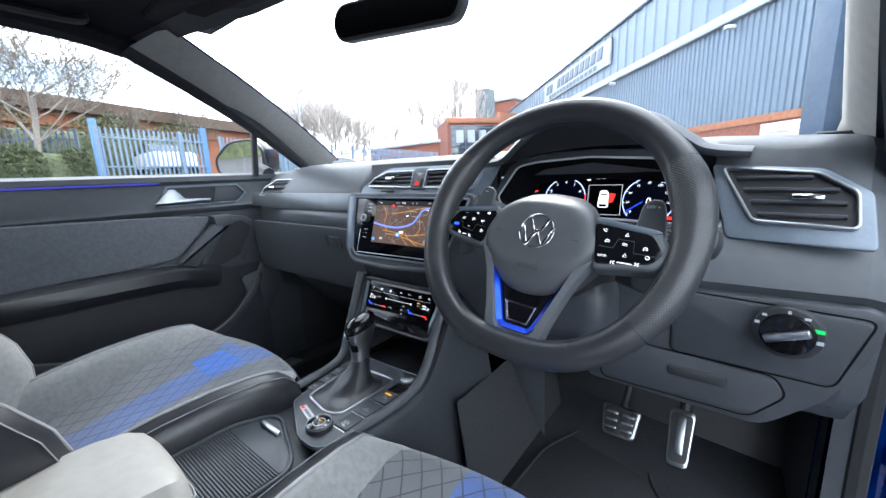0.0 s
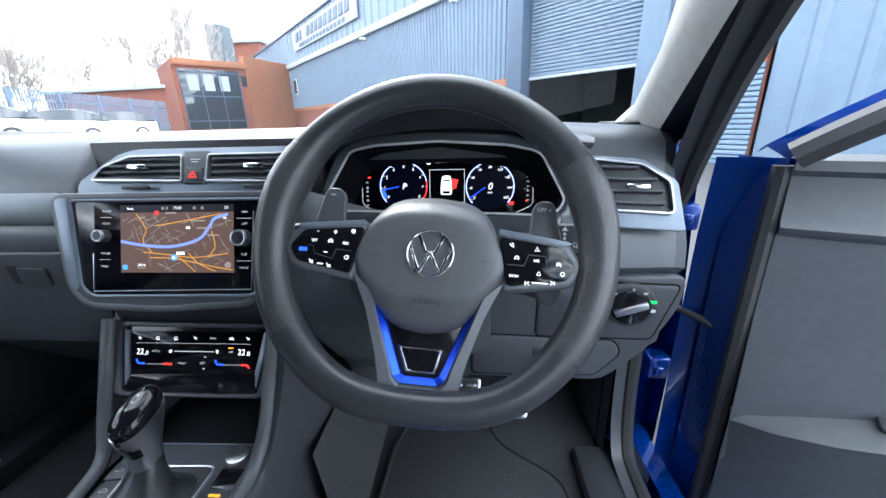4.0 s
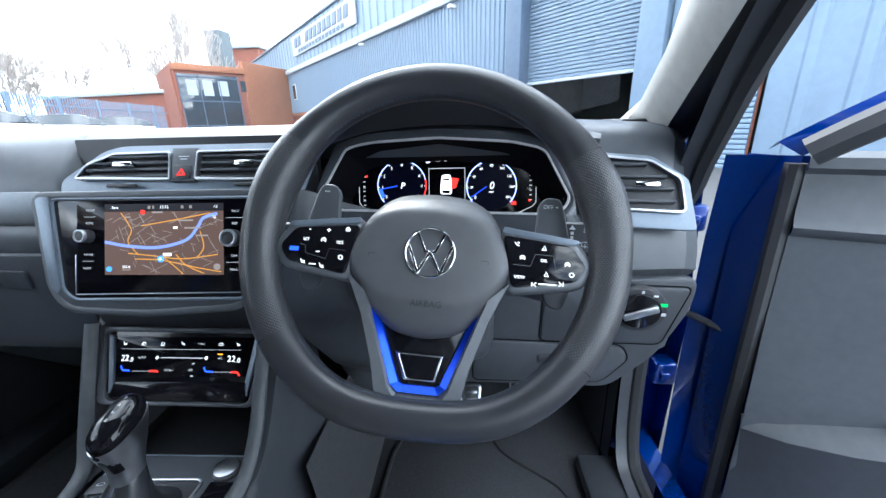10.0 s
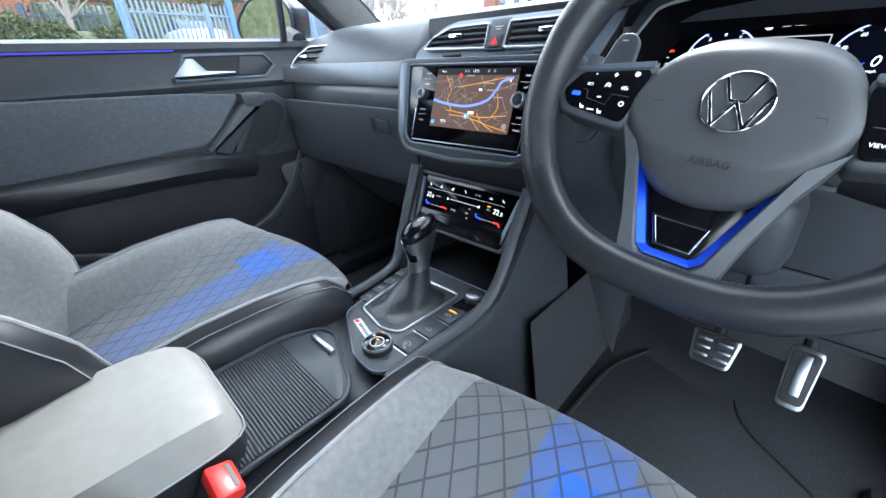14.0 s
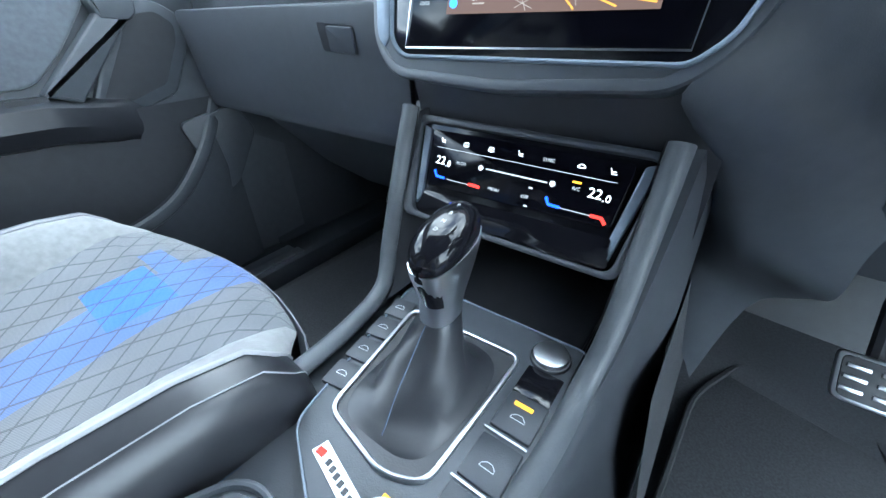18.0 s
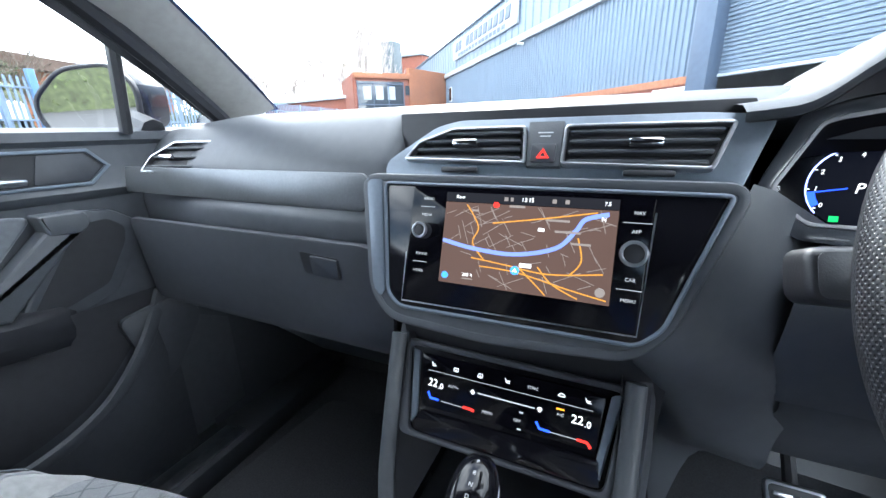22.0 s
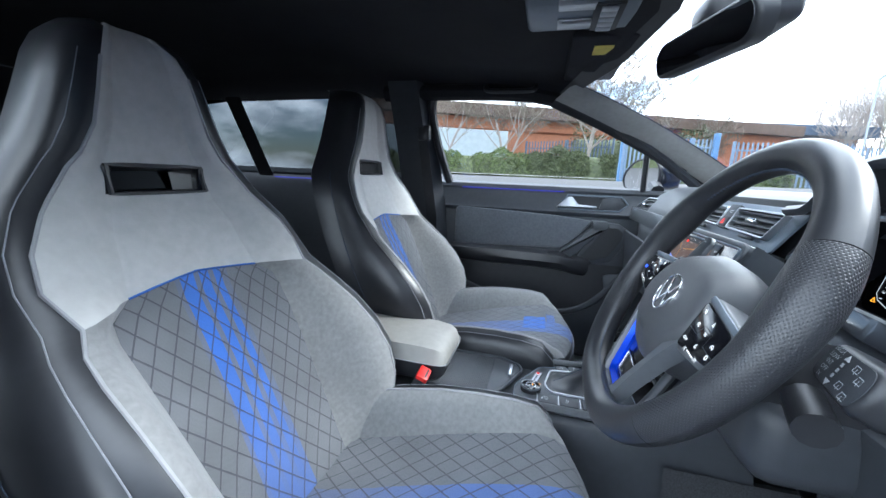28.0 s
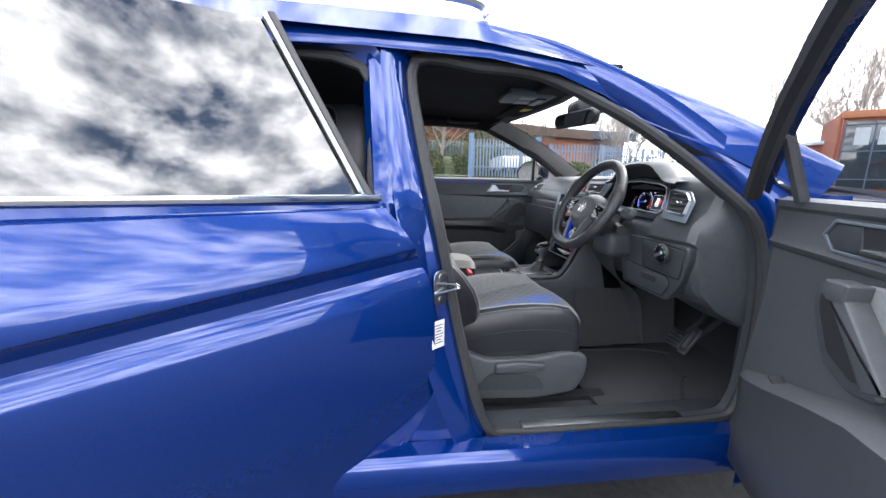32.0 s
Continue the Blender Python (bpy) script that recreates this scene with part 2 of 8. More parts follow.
PERF = perforated("perforated_leather", (0.026, 0.027, 0.031))
LIGHTL = mat("light_grey_leather", (0.45, 0.445, 0.43), 0.55, bump=0.06, bscale=800, kind="cells", var=0.06)
SUEDE = mat("grey_suede", (0.125, 0.135, 0.15), 0.9, sheen=0.5, var=0.14, scale=120, bump=0.2, bscale=900)
CLOTH, CLOTHB = check_cloth("checked_seat_cloth"), check_cloth("checked_backrest_cloth", True)
CARPET = mat("black_carpet", (0.042, 0.044, 0.049), 0.95, bump=0.8, bscale=600, var=0.3, scale=300)
HEADL = mat("black_headlining", (0.016, 0.016, 0.020), 0.95, bump=0.4, bscale=900, var=0.1)
RUBBER = mat("black_rubber", (0.030, 0.031, 0.034), 0.6, var=0.1)
PAINT = mat("blue_metallic_paint", (0.0003, 0.030, 0.205), 0.22, metal=0.45, var=0.04, scale=2500, coat=1.0, spec=0.15)
PAINT.node_tree.nodes["Principled BSDF"].inputs["Coat IOR"].default_value = 1.62
STITCH = mat("pale_stitching", (0.26, 0.27, 0.29), 0.8, var=0.05)
BSTITCH = mat("blue_stitching", (0.05, 0.14, 0.45), 0.8, var=0.05)
STITCHB = mat("blue_grey_stitching", (0.055, 0.075, 0.115), 0.8, var=0.05)
SPOKEM = mat("satin_grey_spoke", (0.12, 0.128, 0.140), 0.42, metal=0.15, var=0.05, scale=150, bump=0.05, bscale=1200)
PIPE = mat("pale_grey_piping", (0.30, 0.30, 0.31), 0.6, var=0.05)
SUEDE2 = mat("grey_suede_bolster", (0.215, 0.215, 0.215), 0.85, sheen=0.4, var=0.12, scale=120, bump=0.2, bscale=900)
VALM = mat("grey_valance_plastic", (0.070, 0.076, 0.085), 0.5, bump=0.3, bscale=500, var=0.08)
LOGOB = mat("blue_embroidery", (0.06, 0.18, 0.55), 0.7, var=0.1)
BLUETRIM = mat("blue_anodised_trim", (0.01, 0.06, 0.65), 0.25, metal=0.6, var=0.03)
FLOCK = mat("matte_black_flock", (0.004, 0.004, 0.005), 0.9, var=0.1, spec=0.1)
HUB = mat("airbag_cover", (0.074, 0.077, 0.084), 0.45, bump=0.16, bscale=1900, kind="cells", var=0.05)
GLASS, TINT = pane("clear_glass"), pane("tinted_glass", (0.05, 0.055, 0.06))
PILLAR = mat("grey_pillar_cloth", (0.36, 0.355, 0.335), 0.9, bump=0.3, bscale=900, var=0.06)
W_ON, W_DIM = glow("white_backlight", (1, 1, 1), 0.6), glow("dim_white_backlight", (0.8, 0.82, 0.85), 0.22)
STRIP_ON = glow("blue_light_strip", (0.13, 0.13, 0.9), 0.16)
BLUE_ON, RED_ON, AMB_ON, GRN_ON = glow("blue_backlight", (0.03, 0.09, 1), 0.7), glow("red_backlight", (1, 0.04, 0.03), 0.45), glow("amber_backlight", (1, 0.40, 0.03), 0.45), glow("green_backlight", (0.05, 0.8, 0.2), 0.3)
MAP_BG, MAP_LINE, MAP_ROAD, MAP_BLUE = glow("map_ground", (0.14, 0.085, 0.07), 0.27), glow("map_streets", (0.42, 0.36, 0.33), 0.22), glow("map_main_road", (0.85, 0.38, 0.06), 0.28), glow("map_route", (0.26, 0.36, 1.0), 0.32)
SCREEN = mat("dark_screen_glass", (0.003, 0.003, 0.005), 0.10, var=0, spec=0.2)
PRINT = mat("grey_print", (0.55, 0.57, 0.6), 0.6, var=0)


# ---- mesh helpers ----
def finish(bm, name, material, parent=None, label="", angle=38, m=None):
    if m is not None:
        bm.transform(m)
    bmesh.ops.recalc_face_normals(bm, faces=bm.faces)
    lim = math.radians(angle)
    for e in bm.edges:
        e.smooth = len(e.link_faces) == 2 and e.calc_face_angle(0) < lim
    for f in bm.faces:
        f.smooth = True
    me = bpy.data.meshes.new(name)
    bm.to_mesh(me)
    bm.free()
    for mm in (material if isinstance(material, (list, tuple)) else [material]):
        me.materials.append(mm)
    ob = new(name, me)
    if parent is not None:
        ob.parent = parent
    if label:
        ob["label"] = label
    return ob


part = lambda name, bm, material, parent=None, label="", m=None, angle=38: finish(bm, name, material, parent, label, angle, m)


def empty(name, label, category, group="", kind="", at=(0, 0, 0)):
    return tagged(new(name), label, category, group, kind)


def V(*a):
    return Vector(a)


def grid(rows, closed=False, cap=False, bm=None, uv=False):
    """A skin over rows of points; closed joins each row's ends."""
    bm = bm or bmesh.new()
    vs = [[bm.verts.new(p) for p in r] for r in rows]
    n = len(rows[0])
    lay = bm.loops.layers.uv.new("UVMap") if uv and not bm.loops.layers.uv else (bm.loops.layers.uv.active if uv else None)
    us = None
    if uv:
        us = []
        for r in rows:
            mid = n // 2
            acc = [0.0] * n
            for k in range(mid + 1, n):
                acc[k] = acc[k - 1] + (Vector(r[k]) - Vector(r[k - 1])).length
            for k in range(mid - 1, -1, -1):
                acc[k] = acc[k + 1] - (Vector(r[k]) - Vector(r[k + 1])).length
            us.append(acc)
        vl = [0.0]
        for a, b in zip(rows, rows[1:]):
            vl.append(vl[-1] + (Vector(b[n // 2]) - Vector(a[n // 2])).length)
    for i in range(len(rows) - 1):
        for j in range(n if closed else n - 1):
            k = (j + 1) % n
            q = (vs[i][j], vs[i][k], vs[i + 1][k], vs[i + 1][j])
            try:
                f = bm.faces.new(q)
            except ValueError:
                continue
            if uv:
                for lp, (a, b) in zip(f.loops, ((i, j), (i, k), (i + 1, k), (i + 1, j))):
                    lp[lay].uv = (us[a][b], vl[a])
    if cap:
        for r in (vs[0], vs[-1]):
            try:
                bm.faces.new(r)
            except ValueError:
                pass
    return bm


def prism(poly, depth, bevel=0.0, seg=2, bm=None):
    """A plate in the local xy plane, from z=0 up to depth, rim rounded."""
    bm = bm or bmesh.new()
    vs = [bm.verts.new((p[0], p[1], 0)) for p in poly]
    f = bm.faces.new(vs)
    r = bmesh.ops.extrude_face_region(bm, geom=[f])
    top = [v for v in r["geom"] if isinstance(v, bmesh.types.BMVert)]
    bmesh.ops.translate(bm, verts=top, vec=(0, 0, depth))
    if bevel > 0:
        ts = set(top)
        es = [e for e in bm.edges if e.verts[0] in ts and e.verts[1] in ts]
        bmesh.ops.bevel(bm, geom=es, offset=bevel, segments=seg, affect="EDGES", profile=0.5)
    return bm


def ring(outer, inner, depth, bevel=0.0):
    """A flat frame between two outlines of equal count, raised by depth."""
    bm = bmesh.new()
    n = len(outer)
    a, b = [bm.verts.new((*p, 0)) for p in outer], [bm.verts.new((*p, 0)) for p in inner]
    c, d = [bm.verts.new((*p, depth)) for p in outer], [bm.verts.new((*p, depth)) for p in inner]
    for i in range(n):
        j = (i + 1) % n
        for q in ((a[i], a[j], c[j], c[i]), (b[j], b[i], d[i], d[j]), (c[i], c[j], d[j], d[i]), (a[j], a[i], b[i], b[j])):
            bm.faces.new(q)
    if bevel > 0:
        s = set(c + d)
        bmesh.ops.bevel(bm, geom=[e for e in bm.edges if e.verts[0] in s and e.verts[1] in s and not ({e.verts[0], e.verts[1]} & set(c) and {e.verts[0], e.verts[1]} & set(d))], offset=bevel, segments=2, affect="EDGES", profile=0.5)
    return bm


def rbox(c, s, bevel=0.004, seg=2, m=None, bm=None):
    bm = bm or bmesh.new()
    r = bmesh.ops.create_cube(bm, size=1)
    bmesh.ops.scale(bm, verts=r["verts"], vec=s)
    if bevel > 0:
        es = {e for v in r["verts"] for e in v.link_edges}
        r2 = bmesh.ops.bevel(bm, geom=list(es), offset=min(bevel, min(s) * 0.49), segments=seg, affect="EDGES", profile=0.5)
        vs = {v for f in r2["faces"] for v in f.verts} | {v for v in r["verts"] if v.is_valid}
    else:
        vs = set(r["verts"])
    mm = Matrix.Translation(c) if m is None else m @ Matrix.Translation(c)
    bmesh.ops.transform(bm, matrix=mm, verts=list(vs))
    return bm


def smoothline(pts, n=8, closed=False):
    """Catmull-Rom through the points."""
    P = [Vector(p) for p in pts]
    out = []
    N = len(P)
    for i in range(N if closed else N - 1):
        g = lambda k: P[k % N] if closed else P[max(0, min(N - 1, k))]
        a, b, c, d = g(i - 1), g(i), g(i + 1), g(i + 2)
        for k in range(n):
            t = k / n
            out.append(0.5 * ((2 * b) + (c - a) * t + (2 * a - 5 * b + 4 * c - d) * t * t + (3 * b - a - 3 * c + d) * t ** 3))
    if not closed:
        out.append(P[-1])
    return out


def tube(pts, r, seg=8, closed=False, up=(0, 0, 1), flat=1.0, bm=None, uv=False):
    """A tube along points; r may be a list; flat squeezes it along its second axis."""
    P = [Vector(p) for p in pts]
    n = len(P)
    rows = []
    prev = None
    for i, p in enumerate(P):
        a = P[(i - 1) % n] if closed or i > 0 else p
        b = P[(i + 1) % n] if closed or i < n - 1 else p
        t = (b - a).normalized()
        s = t.cross(Vector(up))
        if s.length < 1e-4:
            s = t.cross(Vector((1, 0, 0)))
        s.normalize()
        if prev is not None and s.dot(prev) < 0:
            s.negate()
        prev = s
        q = t.cross(s).normalized()
        rr = r[i] if isinstance(r, (list, tuple)) else r
        rows.append([p + s * (math.cos(2 * math.pi * k / seg) * rr) + q * (math.sin(2 * math.pi * k / seg) * rr * flat) for k in range(seg + (1 if uv else 0))])
    if closed:
        rows.append(rows[0])
    bm = grid(rows, closed=not uv, cap=not closed and not uv, bm=bm, uv=uv)
    if closed:
        bmesh.ops.remove_doubles(bm, verts=bm.verts, dist=1e-6)
    return bm


def rounded(poly, r, seg=4):
    """Round the corners of a 2D outline."""
    out = []
    n = len(poly)
    for i in range(n):
        a, b, c = Vector(poly[i - 1]).to_2d(), Vector(poly[i]).to_2d(), Vector(poly[(i + 1) % n]).to_2d()
        u, v = (a - b), (c - b)
        k = min(r, u.length * 0.48, v.length * 0.48)
        p, q = b + u.normalized() * k, b + v.normalized() * k
        for j in range(seg + 1):
            t = j / seg
            out.append(tuple(p * (1 - t) ** 2 + b * 2 * t * (1 - t) + q * t * t))
    return out


def shrink(poly, d):
    """Move an outline's edges inward by d (outline counter-clockwise)."""
    n = len(poly)
    out = []
    for i in range(n):
        a, b, c = (Vector(poly[k % n]).to_2d() for k in (i - 1, i, i + 1))
        u, v = (b - a).normalized(), (c - b).normalized()
        nu, nv = Vector((-u.y, u.x)), Vector((-v.y, v.x))
        w = nu + nv
        w = w / max(0.3, w.dot(nu)) if w.length > 1e-6 else nu
        out.append(tuple(b + w * d))
    return out


def plane_m(o, right, up):
    """Local x, y, z to: right, up, and out of the panel."""
    r = Vector(right).normalized()
    n = r.cross(Vector(up)).normalized()
    u = n.cross(r)
    return Matrix(((r.x, u.x, n.x, o[0]), (r.y, u.y, n.y, o[1]), (r.z, u.z, n.z, o[2]), (0, 0, 0, 1)))


def disc(c, r, depth, seg=24, bevel=0.0, bm=None):
    return prism([(c[0] + r * math.cos(2 * math.pi * k / seg), c[1] + r * math.sin(2 * math.pi * k / seg)) for k in range(seg)], depth, bevel, bm=bm)


def flat_strip(pts, w, z=0.0, h=0.0004, bm=None, closed=False):
    """A ribbon of width w along 2D points, lying at height z."""
    bm = bm or bmesh.new()
    P = [Vector(p[:2]) for p in pts]
    n = len(P)
    L = []
    for i, p in enumerate(P):
        a, b = (P[(i - 1) % n], P[(i + 1) % n]) if closed else (P[max(0, i - 1)], P[min(n - 1, i + 1)])
        t = (b - a).normalized() if (b - a).length > 0 else Vector((1, 0))
        s = Vector((-t.y, t.x)) * (w / 2)
        L.append((bm.verts.new((*(p + s), z + h)), bm.verts.new((*(p - s), z + h))))
    for i in range(n if closed else n - 1):
        (a, b), (c, d) = L[i], L[(i + 1) % n]
        bm.faces.new((a, b, d, c))
    return bm


def text(body, size, m, material, parent, name="lettering", align="CENTER", shear=0.0):
    cu = bpy.data.curves.new(name, "FONT")
    cu.body, cu.size, cu.align_x, cu.align_y, cu.shear, cu.resolution_u = body, size, align, "CENTER", shear, 2
    tmp = bpy.data.objects.new("tmp", cu)
    me = bpy.data.meshes.new_from_object(tmp)
    bpy.data.objects.remove(tmp)
    bpy.data.curves.remove(cu)
    me.transform(m)
    me.materials.clear()
    me.materials.append(material)
    me.name = name
    ob = new(name, me)
    ob.parent = parent
    return ob


def icons(kinds, m, material, parent, size, z=0.0002, w=0.0009, name="symbol"):
    """Small line symbols: (shape, x, y), each drawn with thin strokes, one part apiece."""
    SH = {"seat": [[(-0.5, 0.5), (-0.2, -0.3), (0.5, -0.3)], [(-0.2, 0.0), (0.4, 0.05)]], "fan": [[(-0.5, 0), (0.5, 0)], [(0, -0.5), (0, 0.5)], [(-0.35, -0.35), (0.35, 0.35)], [(-0.35, 0.35), (0.35, -0.35)]],
          "car": [[(-0.6, -0.2), (-0.55, 0.05), (-0.2, 0.3), (0.25, 0.3), (0.55, 0.0), (0.6, -0.2), (-0.6, -0.2)]], "screen": [[(-0.5, -0.3), (0.5, -0.3), (0.4, 0.35), (-0.4, 0.35), (-0.5, -0.3)], [(0, -0.5), (0, 0.1)]],
          "tri": [[(-0.4, -0.4), (0.4, -0.4), (0, 0.4), (-0.4, -0.4)]], "dot": [[(-0.15, 0), (0.15, 0)]], "plus": [[(-0.4, 0), (0.4, 0)], [(0, -0.4), (0, 0.4)]], "minus": [[(-0.4, 0), (0.4, 0)]],
          "left": [[(0.4, 0.4), (-0.1, 0), (0.4, -0.4)], [(-0.4, 0.4), (-0.4, -0.4)]], "right": [[(-0.4, 0.4), (0.1, 0), (-0.4, -0.4)], [(0.4, 0.4), (0.4, -0.4)]], "note": [[(-0.4, -0.4), (-0.4, 0.2), (0.0, 0.4), (0.4, 0.2), (0.4, -0.4)], [(-0.2, -0.1), (0.2, -0.1)]],
          "phone": [[(-0.5, 0.3), (-0.3, 0.0), (0.0, -0.3), (0.4, -0.4)], [(0.0, 0.4), (0.4, 0.1)]], "ring": [[(0.4 * math.cos(a), 0.4 * math.sin(a)) for a in [k * math.pi / 5 for k in range(11)]]], "bolt": [[(0.2, 0.5), (-0.2, 0.0), (0.2, 0.0), (-0.2, -0.5)]]}
    for kind, x, y in kinds:
        bm = bmesh.new()
        for ln in SH[kind]:
            flat_strip([(x + a * size, y + b * size) for a, b in ln], w, z, 0.0002, bm)
        part(name, bm, material, parent, m=m)


def bars(specs, m, material, parent, name="marking", z=0.0006):
    """Small flat marks: (x, y, w, h) in the panel's plane."""
    for x, y, w, h in specs:
        bm = bmesh.new()
        q = [bm.verts.new((x + a * w / 2, y + b * h / 2, z)) for a, b in ((-1, -1), (1, -1), (1, 1), (-1, 1))]
        bm.faces.new(q)
        part(name, bm, material, parent, m=m)


# ---- the car's shell ----
def lean(z, side=1):
    """Half width of the cabin's side at height z."""
    return side * (0.785 if z < 1.06 else 0.785 - (z - 1.06) * 0.40)


car = empty("car", "deep blue metallic sport utility car with two doors open", "car")
# front door opening, as (y, z)
OPEN = [(-0.655, 1.462), (-0.47, 1.458), (-0.29, 1.442), (-0.08, 1.348), (0.05, 1.268), (0.17, 1.174), (0.315, 1.03), (0.365, 0.85), (0.37, 0.62), (0.345, 0.46), (0.27, 0.418),
        (-0.05, 0.412), (-0.37, 0.412), (-0.455, 0.45), (-0.53, 0.68), (-0.60, 1.02), (-0.645, 1.25)]
OPN = [tuple(p) for p in smoothline([(y, z, 0) for y, z in OPEN], 4, True)]
CEN = Vector((-0.13, 0.92))


def opening_row(out, dx, poly=OPN, cen=CEN, side=1):
    r = []
    for y, z, _ in poly:
        d = (Vector((y, z)) - cen).normalized() * out
        zz = z + d.y
        r.append((lean(zz, side) + side * dx, y + d.x, zz))
    return r


part("door_frame", grid([opening_row(0.0, 0.0), opening_row(0.022, 0.006), opening_row(0.034, 0.022), opening_row(0.075, 0.045), opening_row(0.11, 0.05)], closed=True), PAINT, car, "glossy deep blue painted door aperture")
part("door_seal", tube(opening_row(0.0, 0.004), 0.016, 8, True, up=(1, 0, 0)), RUBBER, car, "black rubber door seal")
part("inner_seal_trim", grid([opening_row(0.002, -0.004), opening_row(-0.006, -0.010), opening_row(-0.008, -0.034)], closed=True), HARD, car)
# sill below the opening, outside
sill = [[(0.82, y, 0.43), (0.868, y, 0.425), (0.885, y, 0.40), (0.888, y, 0.35), (0.87, y, 0.30), (0.80, y, 0.27)] for y in (-1.6, -0.6, 0.0, 0.5)]
part("sill", grid(sill), PAINT, car, "blue painted sill")
part("sill_plate", rbox((0.765, -0.08, 0.424), (0.035, 0.52, 0.006), 0.002), SATIN, car, "brushed metal sill plate")
part("sill_cover", rbox((0.735, -0.10, 0.400), (0.12, 0.95, 0.036), 0.012), HARD, car)
# rear door opening
OPEN2 = [(-0.80, 1.44), (-1.2, 1.46), (-1.62, 1.42), (-1.75, 1.15), (-1.70, 0.85), (-1.45, 0.55), (-1.30, 0.43), (-0.80, 0.42), (-0.735, 0.6), (-0.745, 0.9), (-0.77, 1.15)]
OPN2 = [tuple(p) for p in smoothline([(y, z, 0) for y, z in OPEN2], 4, True)]
C2 = Vector((-1.2, 0.95))
part("rear_door_frame", grid([opening_row(-0.004, -0.05, OPN2, C2), opening_row(0.0, 0.0, OPN2, C2), opening_row(0.03, 0.02, OPN2, C2), opening_row(0.06, 0.046, OPN2, C2)], closed=True), PAINT, car)
part("rear_door_seal", tube(opening_row(0.0, 0.004, OPN2, C2), 0.014, 8, True, up=(1, 0, 0)), RUBBER, car)
# B pillar skin between the openings
bp = []
for z in (0.40, 0.55, 0.7, 0.85, 1.0, 1.15, 1.3, 1.44, 1.50):
    k = (z - 0.42) / 1.04
    y0, y1 = -0.47 - 0.20 * min(1, k * 1.15), -0.75 - 0.05 * k
    x = lean(z)
    bp.append([(x - 0.01, y0 + 0.0, z), (x + 0.028, y0 - 0.025, z), (x + 0.035, (y0 + y1) / 2, z), (x + 0.028, y1 + 0.02, z), (x - 0.01, y1, z)])
part("b_pillar", grid(bp), PAINT, car, "glossy blue centre pillar")
part("b_pillar_trim", grid([[(lean(z) - 0.02, -0.55 - 0.1 * k, z), (lean(z) - 0.055, -0.62 - 0.06 * k, z), (lean(z) - 0.055, -0.74 - 0.04 * k, z), (lean(z) - 0.02, -0.79, z)] for z, k in ((0.4, 0), (0.7, 0.3), (1.0, 0.6), (1.3, 0.9), (1.5, 1.1))]), HARD, car)
# latch striker and paper label on the pillar
sm = plane_m((0.808, -0.615, 0.87), (-0.35, 1, 0), (0, 0, 1))
sm = plane_m((0.824, -0.600, 0.872), (-0.6, 0.8, 0), (0, 0, 1))
part("striker_plate", prism(rounded([(-0.022, -0.045), (0.022, -0.045), (0.022, 0.045), (-0.022, 0.045)], 0.02), 0.005, 0.0015, bm=None), SATIN, car, "bright steel door striker", m=sm)
part("striker_loop", tube(smoothline([(-0.014, 0.014, 0.004), (0.030, 0.008, 0.024), (0.042, 0.0, 0.030), (0.030, -0.004, 0.024), (-0.022, -0.012, 0.004)], 5), 0.0038, 8, up=(0, 0, 1)), CHROME, car, m=sm)
for q in (-1, 1):
    part("bolt", disc((0, 0.030 * q), 0.008, 0.008, 12, 0.001), SATIN, car, m=sm)
part("paper_label", rbox((-0.004, -0.125, 0.002), (0.042, 0.075, 0.001), 0), mat("white_paper", (0.75, 0.75, 0.74), 0.7), car, "white printed paper label", m=sm)
bars([(-0.004, -0.10 - 0.008 * k, 0.03 - 0.006 * (k % 3), 0.0025) for k in range(7)], sm, DARK, car, "label_print", 0.0032)
# roof: painted skin, headlining, rails
roof = []
for y, z, w in ((0.03, 1.510, 0.60), (-0.15, 1.565, 0.62), (-0.5, 1.61, 0.635), (-1.0, 1.625, 0.64), (-1.6, 1.61, 0.63), (-2.15, 1.56, 0.60)):
    k = 0.13 if y > 0 else 0
    roof.append([(-w - 0.05, y - k, z - 0.10 + k * 0.2), (-w, y - k, z - 0.035), (-w * 0.8, y - k * 0.6, z - 0.008), (0, y, z), (w * 0.8, y - k * 0.6, z - 0.008), (w, y - k, z - 0.035), (w + 0.05, y - k, z - 0.10 + k * 0.2)])
part("roof_panel", grid(roof), PAINT, car, "blue roof skin")
hl = []
for y, z in ((0.02, 1.500), (-0.15, 1.535), (-0.5, 1.555), (-1.0, 1.56), (-1.6, 1.55), (-2.15, 1.50)):
    k = 0.12 if y > 0 else 0
    hl.append([(-0.64, y - k, z - 0.085 + k * 0.4), (-0.59, y - k, z - 0.035 + k * 0.2), (-0.48, y - k * 0.7, z - 0.008), (0, y, z), (0.48, y - k * 0.7, z - 0.008), (0.59, y - k, z - 0.035 + k * 0.2), (0.64, y - k, z - 0.085 + k * 0.4)])
part("headlining", grid(hl), HEADL, car, "black cloth headlining")
for s in (-1, 1):
    part("roof_rail", tube(smoothline([(s * 0.60, -0.45, 1.60), (s * 0.60, -0.55, 1.645), (s * 0.60, -1.2, 1.665), (s * 0.60, -2.0, 1.60)], 6), 0.016, 8, flat=0.8), SATIN, car, "silver roof rail")
# side rail of the body above the doors
part("cant_rail", grid([[(0.60, y, z + 0.035), (0.635, y, z + 0.012), (0.665, y, z - 0.03), (0.672, y, z - 0.085)] for y, z in ((0.05, 1.385), (0.0, 1.41), (-0.12, 1.475), (-0.26, 1.525), (-0.45, 1.555), (-0.8, 1.57), (-1.3, 1.565), (-2.0, 1.52))]), PAINT, car, "blue body side above the doors")
